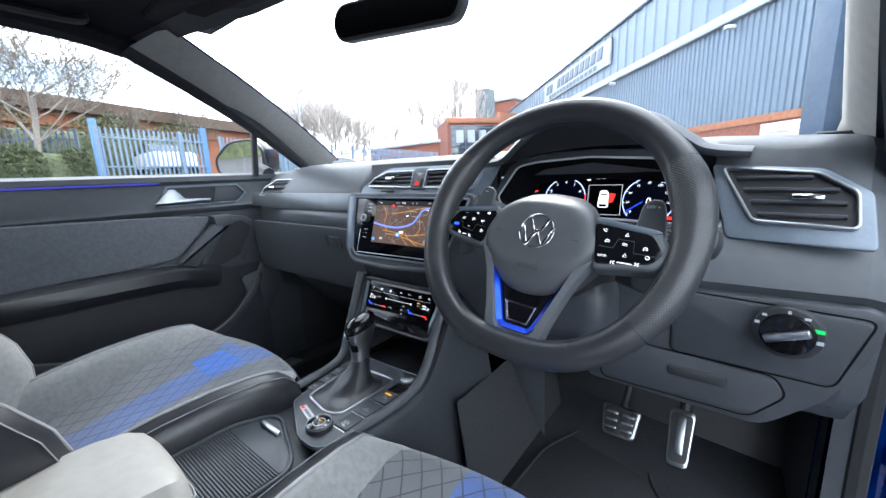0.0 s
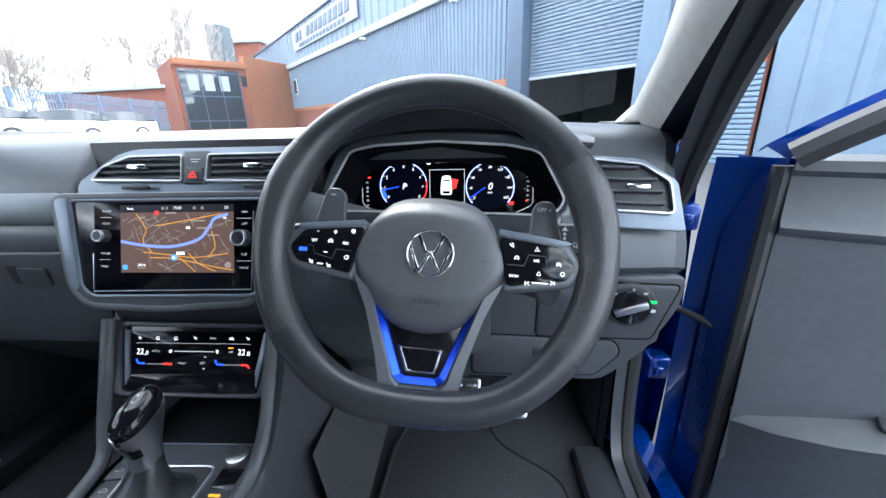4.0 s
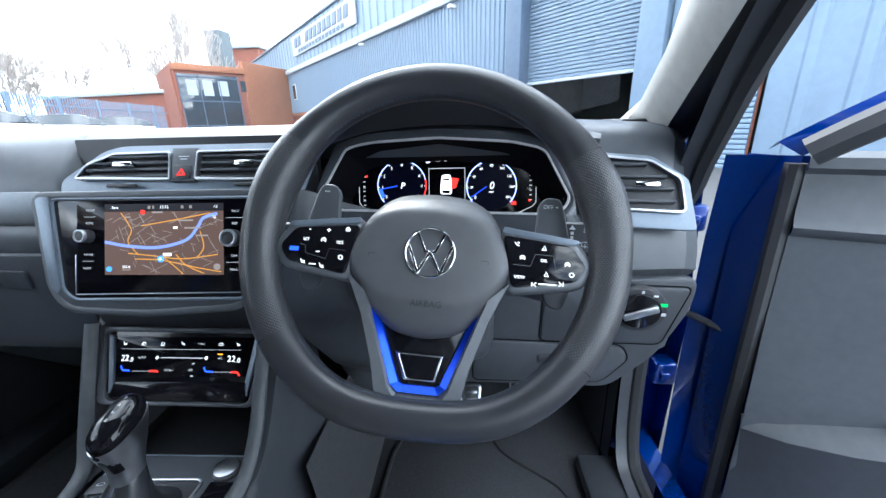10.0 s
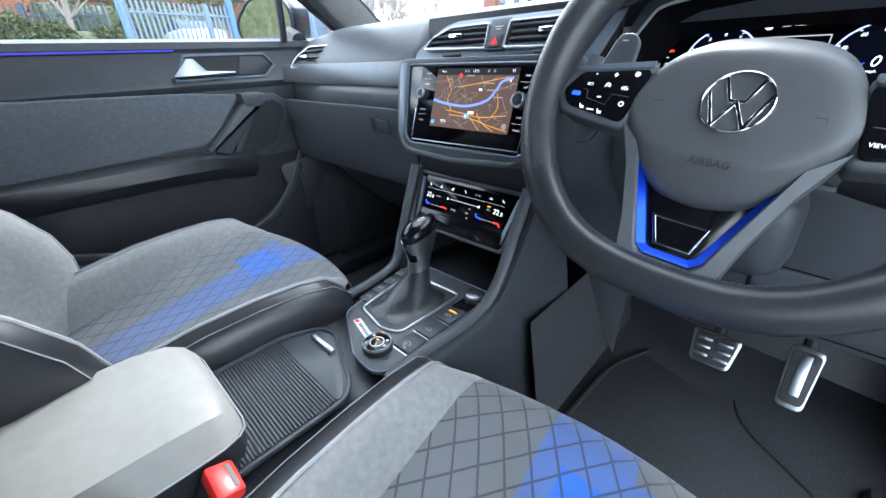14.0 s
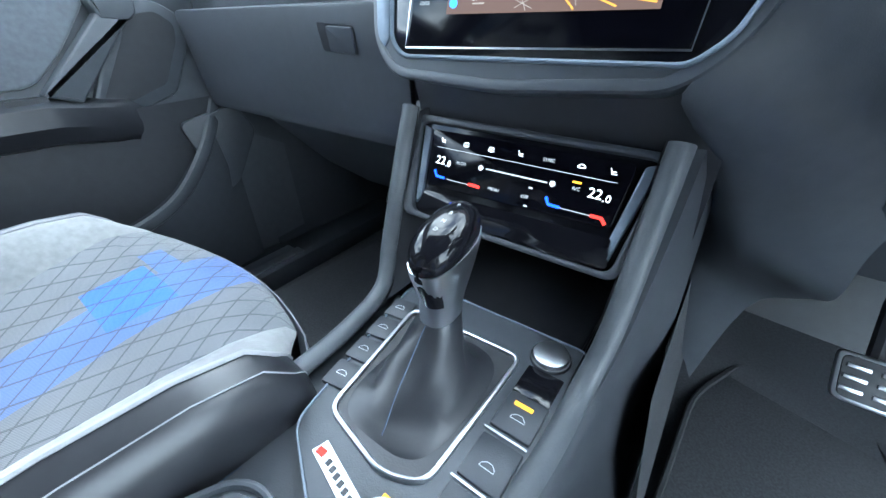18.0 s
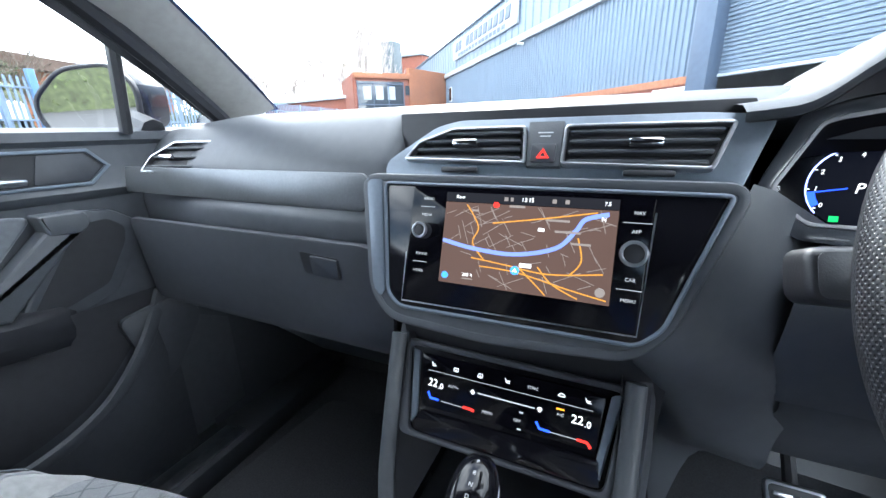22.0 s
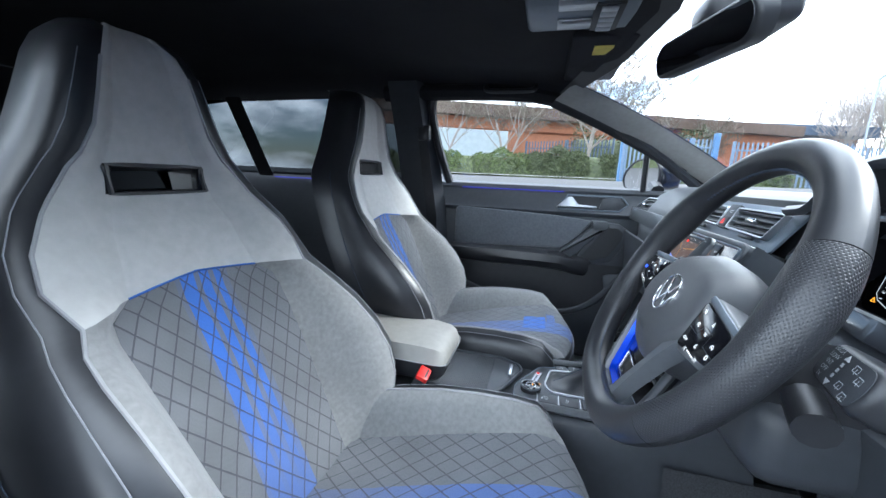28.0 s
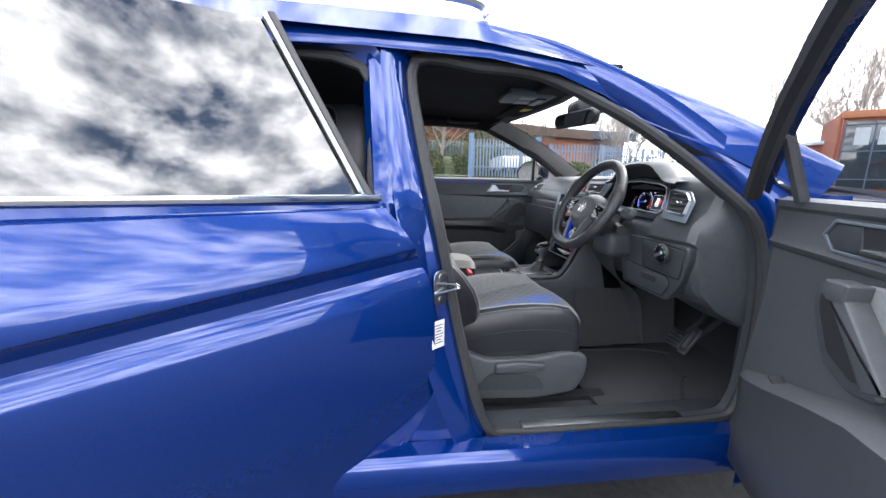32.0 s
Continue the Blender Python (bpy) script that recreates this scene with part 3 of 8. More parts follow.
# front pillars: body-colour outside, cloth and black trim inside
for s in (-1, 1):
    a, b = Vector((s * 0.80, 0.51, 1.19)), Vector((s * 0.575, -0.10, 1.475))
    ax = (b - a)
    rows = []
    for k in range(9):
        t = k / 8
        c = a + ax * t + Vector((0, 0, 0.018 * math.sin(math.pi * t)))
        rows.append([c + Vector((-s * 0.075, 0.02, 0.012)), c + Vector((-s * 0.072, -0.012, 0.0)), c + Vector((-s * 0.012, -0.052, -0.027))])
    if s > 0:
        # the driver's side trim is deep, with a flared foot on the dash
        rows, seal_in = [], []
        for k in range(13):
            y = 0.42 - 0.57 * k / 12
            fl, hi = 0.035 * max(0.0, (y - 0.33) / 0.09) ** 2, 0.03 * min(1.0, max(0.0, (0.0 - y) / 0.15))
            l = Vector((0.634 + 0.193 * y - fl, y + fl, 1.360 - 0.535 * y))
            r = Vector((0.655 + 0.240 * y, y - 0.012, 1.305 - 0.520 * y + hi))
            g = Vector((0.684 + 0.295 * y, y - 0.004, 1.294 - 0.457 * y + hi))
            c = a + ax * ((0.51 - y) / 0.61)
            rows.append([c + Vector((0.004, 0.004, -0.004)), l.lerp(c, 0.3) + Vector((0.006, 0.004, 0.0)), l, l.lerp(r, 0.3) + Vector((-0.004, -0.006, 0.0)), l.lerp(r, 0.7) + Vector((-0.003, -0.005, 0.0)), r])
            seal_in.append((r, g))
    part("pillar_cloth_trim", grid(rows), PILLAR, car, "pale grey cloth on the windscreen pillar", angle=60)
    rows = []
    for k in range(9):
        t = k / 8
        c = a + ax * t + Vector((0, 0, 0.018 * math.sin(math.pi * t)))
        rows.append([c + Vector((-s * 0.012, -0.052, -0.027)), c + Vector((s * 0.005, -0.06, -0.035)), c + Vector((-0.015, -0.065, -0.045))])
    if s > 0:
        rows = [[r, r.lerp(g, 0.5) + Vector((-0.004, -0.006, 0.0)), g, g + Vector((0.018, 0.012, 0.006))] for r, g in seal_in]
    part("pillar_black_trim", grid(rows), DARK, car)
    rows = []
    for k in range(9):
        t = k / 8
        c = a + ax * t + Vector((0, 0, 0.018 * math.sin(math.pi * t)))
        rows.append([c + (Vector((0.018, 0.016, 0.012)) if s > 0 else Vector((0.08, 0.025, 0.008))), c + (Vector((0.024, 0.006, 0.006)) if s > 0 else Vector((-0.005, 0.004, 0.0))), c + Vector((s * 0.036, -0.02, -0.020)), c + (Vector((0.045, -0.08, -0.085)) if s > 0 else Vector((-0.03, -0.04, -0.04)))])
    part("pillar_outer", grid(rows), PAINT, car)
# windscreen and its header
ws = []
for k in range(7):
    t = k / 6
    c0 = Vector((0, 0.93 - 0.87 * t, 1.11 + 0.40 * t + 0.04 * math.sin(math.pi * t)))
    e0 = Vector((0, 0.53 - 0.61 * t, 1.205 + 0.275 * t + 0.018 * math.sin(math.pi * t)))
    w = 0.74 - 0.22 * t
    ws.append([c0 + (e0 - c0) * (u * u) + Vector((w * u, 0, 0)) for u in (-1, -0.8, -0.5, -0.2, 0.2, 0.5, 0.8, 1)])
w_s = part("windscreen", grid(ws), GLASS, car, "clear windscreen glass")
w_s.visible_shadow = False
part("header_trim", grid([[(-0.59, -0.10, 1.465), (-0.3, 0.02, 1.495), (0, 0.055, 1.50), (0.3, 0.02, 1.495), (0.59, -0.10, 1.465)], [(-0.6, -0.14, 1.475), (-0.3, -0.05, 1.515), (0, -0.02, 1.52), (0.3, -0.05, 1.515), (0.6, -0.14, 1.475)]]), DARK, car)
# floor, bulkhead, tunnel sides, rear closing walls
part("floor_pan", grid([[(-0.79, y, 0.38), (-0.2, y, z), (0.2, y, z), (0.79, y, 0.38)] for y, z in ((0.95, 0.62), (0.62, 0.40), (0.3, 0.36), (-2.2, 0.36))]), CARPET, car, "black carpet")
part("bulkhead", grid([[(x, 0.62, 0.36), (x, 0.78, 0.62), (x, 0.80, 1.10)] for x in (-0.8, 0, 0.8)]), DARK, car)
part("tailgate_wall", grid([[(x, -2.15, 0.36), (x, -2.25, 1.05), (x * 0.9, -2.1, 1.5)] for x in (-0.8, -0.4, 0, 0.4, 0.8)]), DARK, car)
# passenger side shell behind the front door: pillar, rear door with dark glass
part("passenger_b_pillar", grid([[(-lean(z) - 0.02, -0.52 - 0.10 * k, z), (-lean(z) + 0.045, -0.57 - 0.08 * k, z), (-lean(z) + 0.045, -0.73 - 0.04 * k, z), (-lean(z) - 0.02, -0.78, z)] for z, k in ((0.36, 0), (0.7, 0.3), (1.0, 0.6), (1.3, 0.9), (1.52, 1.1))]), HARD, car, "black plastic pillar trim")
part("passenger_rear_panel", grid([[(-0.80, y, 0.36), (-0.79, y, 0.8), (-0.79, y, 1.12), (-0.81, y, 1.16)] for y in (-0.75, -1.3, -2.2)]), HARD, car)
part("rear_ambient_strip", rbox((-0.785, -1.2, 1.135), (0.004, 0.55, 0.004), 0), STRIP_ON, car)
rg = part("passenger_rear_window", grid([[(lean(z, -1) , y, z) for y in (-0.76, -1.25, -1.7, -2.0)] for z in (1.15, 1.3, 1.47)]), TINT, car, "dark tinted side glass")
rg.visible_shadow = False
part("quarter_post", grid([[(lean(z, -1) + 0.01, y + 0.15 * (1.47 - z), z) for y in (-1.50, -1.58)] for z in (1.14, 1.48)]), DARK, car)
part("driver_rear_quarter_window", grid([[(lean(z), y, z) for y in (-1.72, -2.1)] for z in (1.15, 1.3, 1.44)]), TINT, car)
part("driver_rear_panel", grid([[(0.86, y, 0.3), (0.87, y, 0.8), (0.85, y, 1.08), (0.80, y, 1.14)] for y in (-1.75, -2.3)]), PAINT, car)
part("passenger_roof_rail_trim", tube(smoothline([(-0.605, -0.8, 1.485), (-0.61, -0.4, 1.487), (-0.625, -0.2, 1.475), (-0.66, 0.0, 1.425), (-0.705, 0.18, 1.335), (-0.755, 0.34, 1.235)], 5), [0.03] * 12 + [0.026 - 0.0006 * k for k in range(14)], 8), HEADL, car)
part("driver_roof_rail_trim", tube(smoothline([(0.595, -2.0, 1.47), (0.595, -0.8, 1.485), (0.60, -0.4, 1.487), (0.615, -0.2, 1.46)], 5), 0.028, 8), HEADL, car)
# bonnet and wing ahead of the screen
part("bonnet", grid([[(x, y - 0.36 * (x / 0.86) ** 2 * (1 if y < 0.9 else 0.3), z - 0.03 * (x / 0.8) ** 2) for x in (-0.86, -0.5, 0, 0.5, 0.86)] for y, z in ((0.88, 1.105), (1.25, 1.075), (1.65, 1.02), (1.95, 0.92))]), PAINT, car, "blue bonnet")
part("driver_wing", grid([[(0.80, y, z), (0.88, y, z - 0.08), (0.90, y, 0.75), (0.89, y, 0.3)] for y, z in ((0.42, 1.13), (0.8, 1.07), (1.3, 1.03), (1.9, 0.90))]), PAINT, car)
part("passenger_wing", grid([[(-0.80, y, z), (-0.88, y, z - 0.08), (-0.90, y, 0.75), (-0.89, y, 0.3)] for y, z in ((0.42, 1.13), (0.8, 1.07), (1.3, 1.03), (1.9, 0.90))]), PAINT, car)
part("passenger_sill_cover", rbox((-0.745, -0.05, 0.395), (0.13, 1.35, 0.07), 0.015), HARD, car, "dark grey sill cover")
part("passenger_sill_plate", rbox((-0.745, 0.0, 0.431), (0.03, 0.5, 0.004), 0.001), SATIN, car, "brushed metal sill plate")
part("passenger_kick_panel", grid([[(-0.775, 0.90, z), (-0.77, 0.5, z), (-0.785, 0.24, z)] for z in (0.36, 0.7, 1.1)]), HARD, car, "grey footwell side trim")
part("front_shut_panel", grid([[(0.74, 0.40, z), (0.82, 0.44, z), (0.895, 0.47, z)] for z in (0.35, 0.7, 1.0, 1.12)]), PAINT, car)

for s in (-1, 1):
    for y in (1.22, -1.46):
        wm_ = plane_m((s * 0.66, y, 0.35), (0, s, 0), (0, 0, 1))
        whl = part("wheel", disc((0, 0), 0.35, 0.22, 40, 0.03), RUBBER, car, "black tyre", m=wm_)
        part("rim", disc((0, 0), 0.24, 0.224, 32, 0.01), SATIN, whl, m=wm_)


# ---- doors ----
def door_panel(thing, open_=False):
    """Inner trim of a front door, in the passenger side's place (x negative)."""
    X = -0.80
    prof = lambda y: [(X - 0.012, y, 1.158), (X + 0.006, y, 1.15), (X + 0.008, y, 1.135), (X + 0.0, y, 1.126), (X + 0.004, y, 1.06), (X + 0.012, y, 1.048), (X + 0.008, y, 1.038), (X, y, 1.032), (X, y, 0.90), (X + 0.01, y, 0.80), (X + 0.02, y, 0.70), (X + 0.02, y, 0.46), (X - 0.02, y, 0.40)]
    part("upper_panel", grid([prof(y) for y in ((-0.545, -0.3, 0.0, 0.2, 0.27, 0.325) if open_ else (-0.61, -0.3, 0.0, 0.2, 0.27, 0.34))]), SOFT, thing, "dark grey soft door trim")
    part("ambient_strip", rbox((X + 0.008, -0.295, 1.131), (0.004, 0.43, 0.004), 0.001), STRIP_ON, thing, "glowing blue light strip")
    m = plane_m((X + 0.004, -0.05 if open_ else 0.0, 1.09), (0, 1, 0), (0, 0, 1))
    hexa = [(-0.10, -0.032), (0.14, -0.032), (0.175, 0.0), (0.145, 0.032), (-0.065, 0.032)]
    part("handle_surround", ring(hexa, shrink(hexa, 0.006), 0.006, 0.0015), GREYTRIM, thing, m=m)
    part("handle_recess", prism(shrink(hexa, 0.006), 0.001), DARK, thing, m=m)
    part("handle_plate", prism(rounded([(0.062, -0.024), (0.135, -0.024), (0.16, 0.0), (0.138, 0.024), (0.075, 0.024)], 0.004), 0.004, 0.001), HARD, thing, m=m)
    hp = rounded([(-0.105, -0.022), (0.052, -0.022), (0.054, -0.012), (-0.02, -0.008), (-0.045, 0.022), (-0.062, 0.022)], 0.004)
    part("door_handle", prism(hp, 0.014, 0.003), SATIN, thing, "silver door release lever", m=m)
    # cloth insert, armrest, pull handle
    ins = rounded([(-0.535, -0.212), (-0.40, -0.208), (-0.075, -0.196), (-0.020, -0.150), (0.048, -0.072), (-0.10, -0.058), (-0.535, -0.040)], 0.022)
    part("cloth_insert", prism(ins, 0.010, 0.006, 3), SUEDE, thing, "grey suede door insert", m=m)
    hm = m if not open_ else m @ Matrix.Translation((-0.035, 0, 0))
    grip = [(0.046, -0.092), (-0.076, -0.207), (-0.030, -0.226), (0.092, -0.098)]
    cap_ = [(0.036, -0.068), (0.044, -0.104), (0.086, -0.108), (0.100, -0.097), (0.104, -0.080), (0.098, -0.069)]
    part("pull_handle", prism(rounded(grip, 0.004), 0.034, 0.007, 3), VALM, thing, "satin grey angled pull handle", m=hm @ Matrix.Translation((0, 0, 0.011)), angle=25)
    part("handle_cap", prism(rounded(cap_, 0.005), 0.036, 0.006, 3), VALM, thing, m=hm @ Matrix.Translation((0, 0, 0.011)), angle=25)
    fr = [(0.040, -0.070), (0.150, -0.078), (0.190, -0.108), (0.184, -0.146), (0.130, -0.236), (0.045, -0.262), (-0.020, -0.246), (0.055, -0.120)]
    fi = [(0.088, -0.100), (0.140, -0.094), (0.166, -0.116), (0.160, -0.144), (0.116, -0.216), (0.046, -0.238), (0.004, -0.232), (0.076, -0.128)]
    part("pull_surround", prism(rounded(fr[::-1], 0.014), 0.012, 0.005), SOFT, thing, m=hm)
    # flush plate; the hollow's shade is put into its dark colour
    part("pull_cup", prism(rounded(fi[::-1], 0.010), 0.0125, 0.0), DARK, thing, m=hm)
    if open_:
        top = [[(X + 0.004, y, z + 0.012), (X + 0.055 * a, y, z), (X + 0.066 * a, y, z - 0.008)] for y, a, z in ((0.325, 0.3, 0.69), (0.27, 0.7, 0.705), (0.20, 1.0, 0.727), (0.10, 1.1, 0.755), (-0.04, 1.15, 0.80), (-0.15, 1.2, 0.83), (-0.5, 1.1, 0.85))]
        part("switch_ledge", grid(top), VALM, thing, "satin grey ledge with the boot switch")
        part("pocket", grid([[r[2], (r[2][0] - 0.004, r[2][1], 0.60), (r[2][0] + 0.004, r[2][1], 0.56), (X + 0.02, r[2][1], 0.42)] for r in top]), HARD, thing)
        return thing
    rows = []
    for y, a in ((-0.54, 0.75), (-0.45, 0.85), (-0.2, 0.9), (-0.08, 0.9), (-0.03, 0.8), (0.02, 0.55), (0.06, 0.2)):
        zz = 0.872 - 0.030 * max(0.0, (y + 0.10) / 0.16)
        rows.append([(X, y, zz + 0.012), (X + 0.045 * a, y, zz + 0.012), (X + 0.07 * a, y, zz), (X + 0.075 * a, y, zz - 0.03), (X + 0.055 * a, y, zz - 0.058), (X + 0.01, y, zz - 0.07)])
    part("door_armrest", grid(rows, cap=True), LEATHER, thing, "black padded door armrest")
    bars([(-0.10, -0.208, 0.05, 0.008)], m, DARK, thing, "armrest_switch", 0.07)
    # lower pocket with its lip
    lip = smoothline([(X + 0.045, -0.50, 0.72), (X + 0.06, -0.30, 0.655), (X + 0.07, -0.12, 0.625), (X + 0.07, 0.02, 0.655), (X + 0.06, 0.12, 0.74), (X + 0.03, 0.19, 0.83)], 6)
    part("pocket_lip", tube(lip, 0.014, 8, up=(1, 0, 0), flat=0.6), HARD, thing)
    part("pocket", grid([[p, p + Vector((0.004, 0, -0.10)), Vector((X + 0.02, p.y, 0.42))] for p in lip]), HARD, thing)
    part("pocket_recess", grid([[Vector((X + 0.024, p.y, 0.84)), Vector((X + 0.024, p.y, p.z))] for p in lip]), DARK, thing)
    sp = plane_m((X + 0.030, 0.12, 0.74), (0.12, 1, 0), (0, 0, 1))
    part("speaker_panel", prism(rounded([(-0.02, 0.06), (0.10, 0.08), (0.13, 0.02), (0.06, -0.09), (-0.04, -0.13), (0.0, -0.02)], 0.02), 0.012, 0.004), HARD, thing, m=sp)
    return thing


pdoor = empty("passenger_door", "closed passenger door with grey suede insert and blue light strip", "car door")
door_panel(pdoor)
# side glass of the passenger door, with mirror post and small triangle pane
pg = part("side_window", grid([[(lean(z, -1), y, z) for y, z in ((-0.60, 1.155), (0.0, 1.155), (0.205, 1.152))], [(lean(1.30, -1), y, 1.30) for y in (-0.60, 0.0, 0.205)], [(lean(1.40, -1), y, 1.40) for y in (-0.58, -0.1, 0.03)], [(lean(1.49, -1), y, 1.49) for y in (-0.56, -0.4, -0.34)]]), GLASS, pdoor, "clear side window")
pg.visible_shadow = False
part("mirror_post", tube([(-0.79, 0.215, 1.15), (-0.735, 0.20, 1.30)], 0.011, 8, flat=1.4), DARK, pdoor)
frm = smoothline([(lean(1.15, -1), -0.56, 1.15), (lean(1.3, -1), -0.60, 1.3), (lean(1.44, -1), -0.615, 1.44), (lean(1.492, -1), -0.56, 1.492), (lean(1.492, -1), -0.35, 1.492), (lean(1.455, -1), -0.12, 1.455), (lean(1.37, -1), 0.07, 1.37), (lean(1.29, -1), 0.21, 1.29), (lean(1.2, -1), 0.345, 1.2), (lean(1.16, -1), 0.40, 1.16)], 5)
part("window_frame", tube(frm, 0.017, 8, up=(1, 0, 0)), DARK, pdoor, "black window surround")
part("painted_frame", grid([[p + Vector((-0.01, -0.012, 0)), p + Vector((-0.025, -0.03, 0.004))] for p in frm[:18]]), PAINT, pdoor, "blue paint at the frame's edge")
tp = part("triangle_pane", grid([[(-0.775, 0.225, 1.155), (-0.765, 0.225, 1.20), (-0.735, 0.215, 1.285)], [(-0.775, 0.38, 1.155), (-0.768, 0.36, 1.18), (-0.765, 0.35, 1.19)]]), GLASS, pdoor)
tp.visible_shadow = False
part("door_outer_skin", grid([[(-0.86, y, 0.3), (-0.89, y, 0.7), (-0.87, y, 1.0), (-0.82, y, 1.15)] for y in (-0.75, 0.42)]), PAINT, pdoor)

# driver's door, swung open about its hinge
HX, HY = 0.87, 0.42


def hinge(deg, px, py):
    return Matrix.Translation((px, py, 0)) @ Matrix.Rotation(math.radians(deg), 4, "Z") @ Matrix.Translation((-px, -py, 0))


ddoor = empty("driver_door", "open driver's door, grey trim inside, blue paint outside", "car door")
MIR = Matrix.Diagonal((-1, 1, 1, 1))
door_panel(ddoor, True)
for o in ddoor.children:
    o.data.transform(MIR)
    o.data.flip_normals()
dfrm = [Vector((-p.x, p.y - 0.06, p.z)) for p in frm]
part("window_frame", tube(dfrm, 0.02, 8, up=(1, 0, 0)), RUBBER, ddoor)
dg = part("side_window", grid([[(lean(z), y, z) for y, z in ((-0.60, 1.155), (0.0, 1.155), (0.205, 1.152))], [(lean(1.30), y, 1.30) for y in (-0.60, 0.0, 0.205)], [(lean(1.40), y, 1.40) for y in (-0.58, -0.1, 0.03)], [(lean(1.49), y, 1.49) for y in (-0.56, -0.4, -0.34)]]), GLASS, ddoor)
dg.visible_shadow = False
part("mirror_post", tube([(0.79, 0.215, 1.15), (0.735, 0.20, 1.30)], 0.011, 8, flat=1.4), DARK, ddoor)
part("outer_skin", grid([[(0.86, y, 0.3), (0.895, y, 0.7), (0.875, y, 1.0), (0.825, y, 1.15)] for y in (-0.70, -0.2, 0.42)]), PAINT, ddoor)
part("door_edge_seal", tube([(0.812, 0.335, z) for z in (0.40, 0.7, 1.0, 1.14)], 0.014, 8, up=(1, 0, 0)), RUBBER, ddoor, "black rubber seal")
part("shut_face", grid([[(0.808, 0.33, z), (0.835, 0.36, z), (0.865, 0.385, z)] for z in (0.32, 0.7, 1.0, 1.15)]), PAINT, ddoor, "blue painted inner edge")
part("rear_shut_face", grid([[(0.80, -0.545, z), (0.85, -0.66, z), (0.875, -0.70, z)] for z in (0.32, 0.7, 1.0, 1.15)]), PAINT, ddoor)
part("outer_frame", grid([[p + Vector((0.012, 0.004, -0.006)), p + Vector((0.03, 0.03, 0.012)), p + Vector((0.05, 0.035, 0.0))] for p in dfrm]), PAINT, ddoor, "blue painted window frame")
part("boot_switch", rbox((0, 0, 0), (0.045, 0.026, 0.008), 0.003), DARK, ddoor, "dark boot switch", m=plane_m((0.770, 0.13, 0.752), (0, -1, -0.28), (1, 0, 0.2)))
DSW = hinge(65, HX, HY)
ddoor.matrix_world = Matrix.Translation((-0.015, -0.075, -0.04)) @ DSW
part("door_check_strap", tube([(0.84, 0.40, 0.80), (0.90, 0.30, 0.79)], 0.007, 8), RUBBER, car, "black door check strap")
for z in (0.98, 0.62):
    h = part("door_hinge", rbox((0.865, 0.425, z), (0.05, 0.05, 0.055), 0.008), PAINT, car, "blue painted door hinge")
    part("bolt", rbox((0.86, 0.395, z), (0.02, 0.012, 0.02), 0.004), PAINT, h)

# driver's side rear door, ajar
PRIV = mat("privacy_glass", (0.004, 0.004, 0.005), 0.0, var=0, coat=1.0, spec=1.0)
PRIV.node_tree.nodes["Principled BSDF"].inputs["Coat IOR"].default_value = 1.85
rdoor = empty("rear_door", "part-open blue rear door with dark reflecting glass", "car door")
rows = []
# sections from the belt down: height above the crease (or absolute below it) and swell
for k, (f, dx) in enumerate(((1.0, -0.010), (0.90, -0.004), (0.86, 0.006), (0.60, 0.022), (0.30, 0.036), (0.06, 0.046), (0.0, 0.046), (-0.05, 0.034), (-0.24, 0.018), (-0.42, 0.020), (-0.58, 0.036), (-0.85, 0.046), (-1.5, 0.048), (-2.5, 0.034), (-3.6, 0.008), (-4.6, -0.022), (-5.0, -0.036))):
    r = []
    for y0 in (0.0, -0.70, -0.80, -1.0, -1.2, -1.4, -1.6, -1.72):
        zc = 0.982 + 0.150 * (max(-1.5, y0 if y0 else -0.68) + 0.68)
        z = zc + (1.092 - zc) * f if f > 0 else zc + 0.130 * f
        fe = np.interp(z, (0.30, 0.44, 0.46, 0.74, 0.893, 0.981, 1.037, 1.10), (-0.705, -0.612, -0.609, -0.620, -0.634, -0.676, -0.712, -0.762))
        y = fe if y0 == 0.0 else min(y0, fe - 0.03)
        r.append((0.838 + dx * (0.75 if y0 == 0.0 else 1), y, z))
    rows.append(r)
part("door_skin", grid(rows), PAINT, rdoor, "blue door skin with a sharp crease", angle=24)
part("front_edge", grid([[(r[0][0], r[0][1], r[0][2]), (r[0][0] - 0.02, r[0][1] + 0.004, r[0][2]), (r[0][0] - 0.05, r[0][1] - 0.01, r[0][2]), (r[0][0] - 0.06, r[0][1] - 0.04, r[0][2])] for r in rows]), PAINT, rdoor)
part("chrome_belt", rbox((0.836, -1.22, 1.100), (0.012, 0.94, 0.016), 0.004), CHROME, rdoor, "chrome window moulding")
part("door_glass", grid([[(lean(z) + 0.04, -0.80 - 0.42 * (z - 1.1), z), (lean(z) + 0.043, -1.2, z), (lean(z) + 0.04, -1.66, z)] for z in (1.10, 1.25, 1.42, 1.50)]), PRIV, rdoor, "dark glass mirroring the clouds")
part("frame_front", tube([(lean(z) + 0.036, -0.775 - 0.42 * (z - 1.1), z) for z in (1.09, 1.2, 1.3, 1.44, 1.51)], 0.017, 8, up=(1, 0, 0)), DARK, rdoor)
part("frame_bright", tube([(lean(z) + 0.052, -0.785 - 0.42 * (z - 1.1), z) for z in (1.09, 1.2, 1.3, 1.44, 1.51)], 0.006, 6, up=(1, 0, 0)), CHROME, rdoor)
part("inner_panel", grid([[(0.79, y, z) for y in (-0.74, -1.2, -1.7)] for z in (0.34, 0.8, 1.09)]), HARD, rdoor)
rdoor.matrix_world = hinge(22, 0.83, -0.70)
for z in (0.93, 0.56):
    part("rear_hinge", rbox((0.815, -0.70, z), (0.05, 0.05, 0.05), 0.008), PAINT, car)


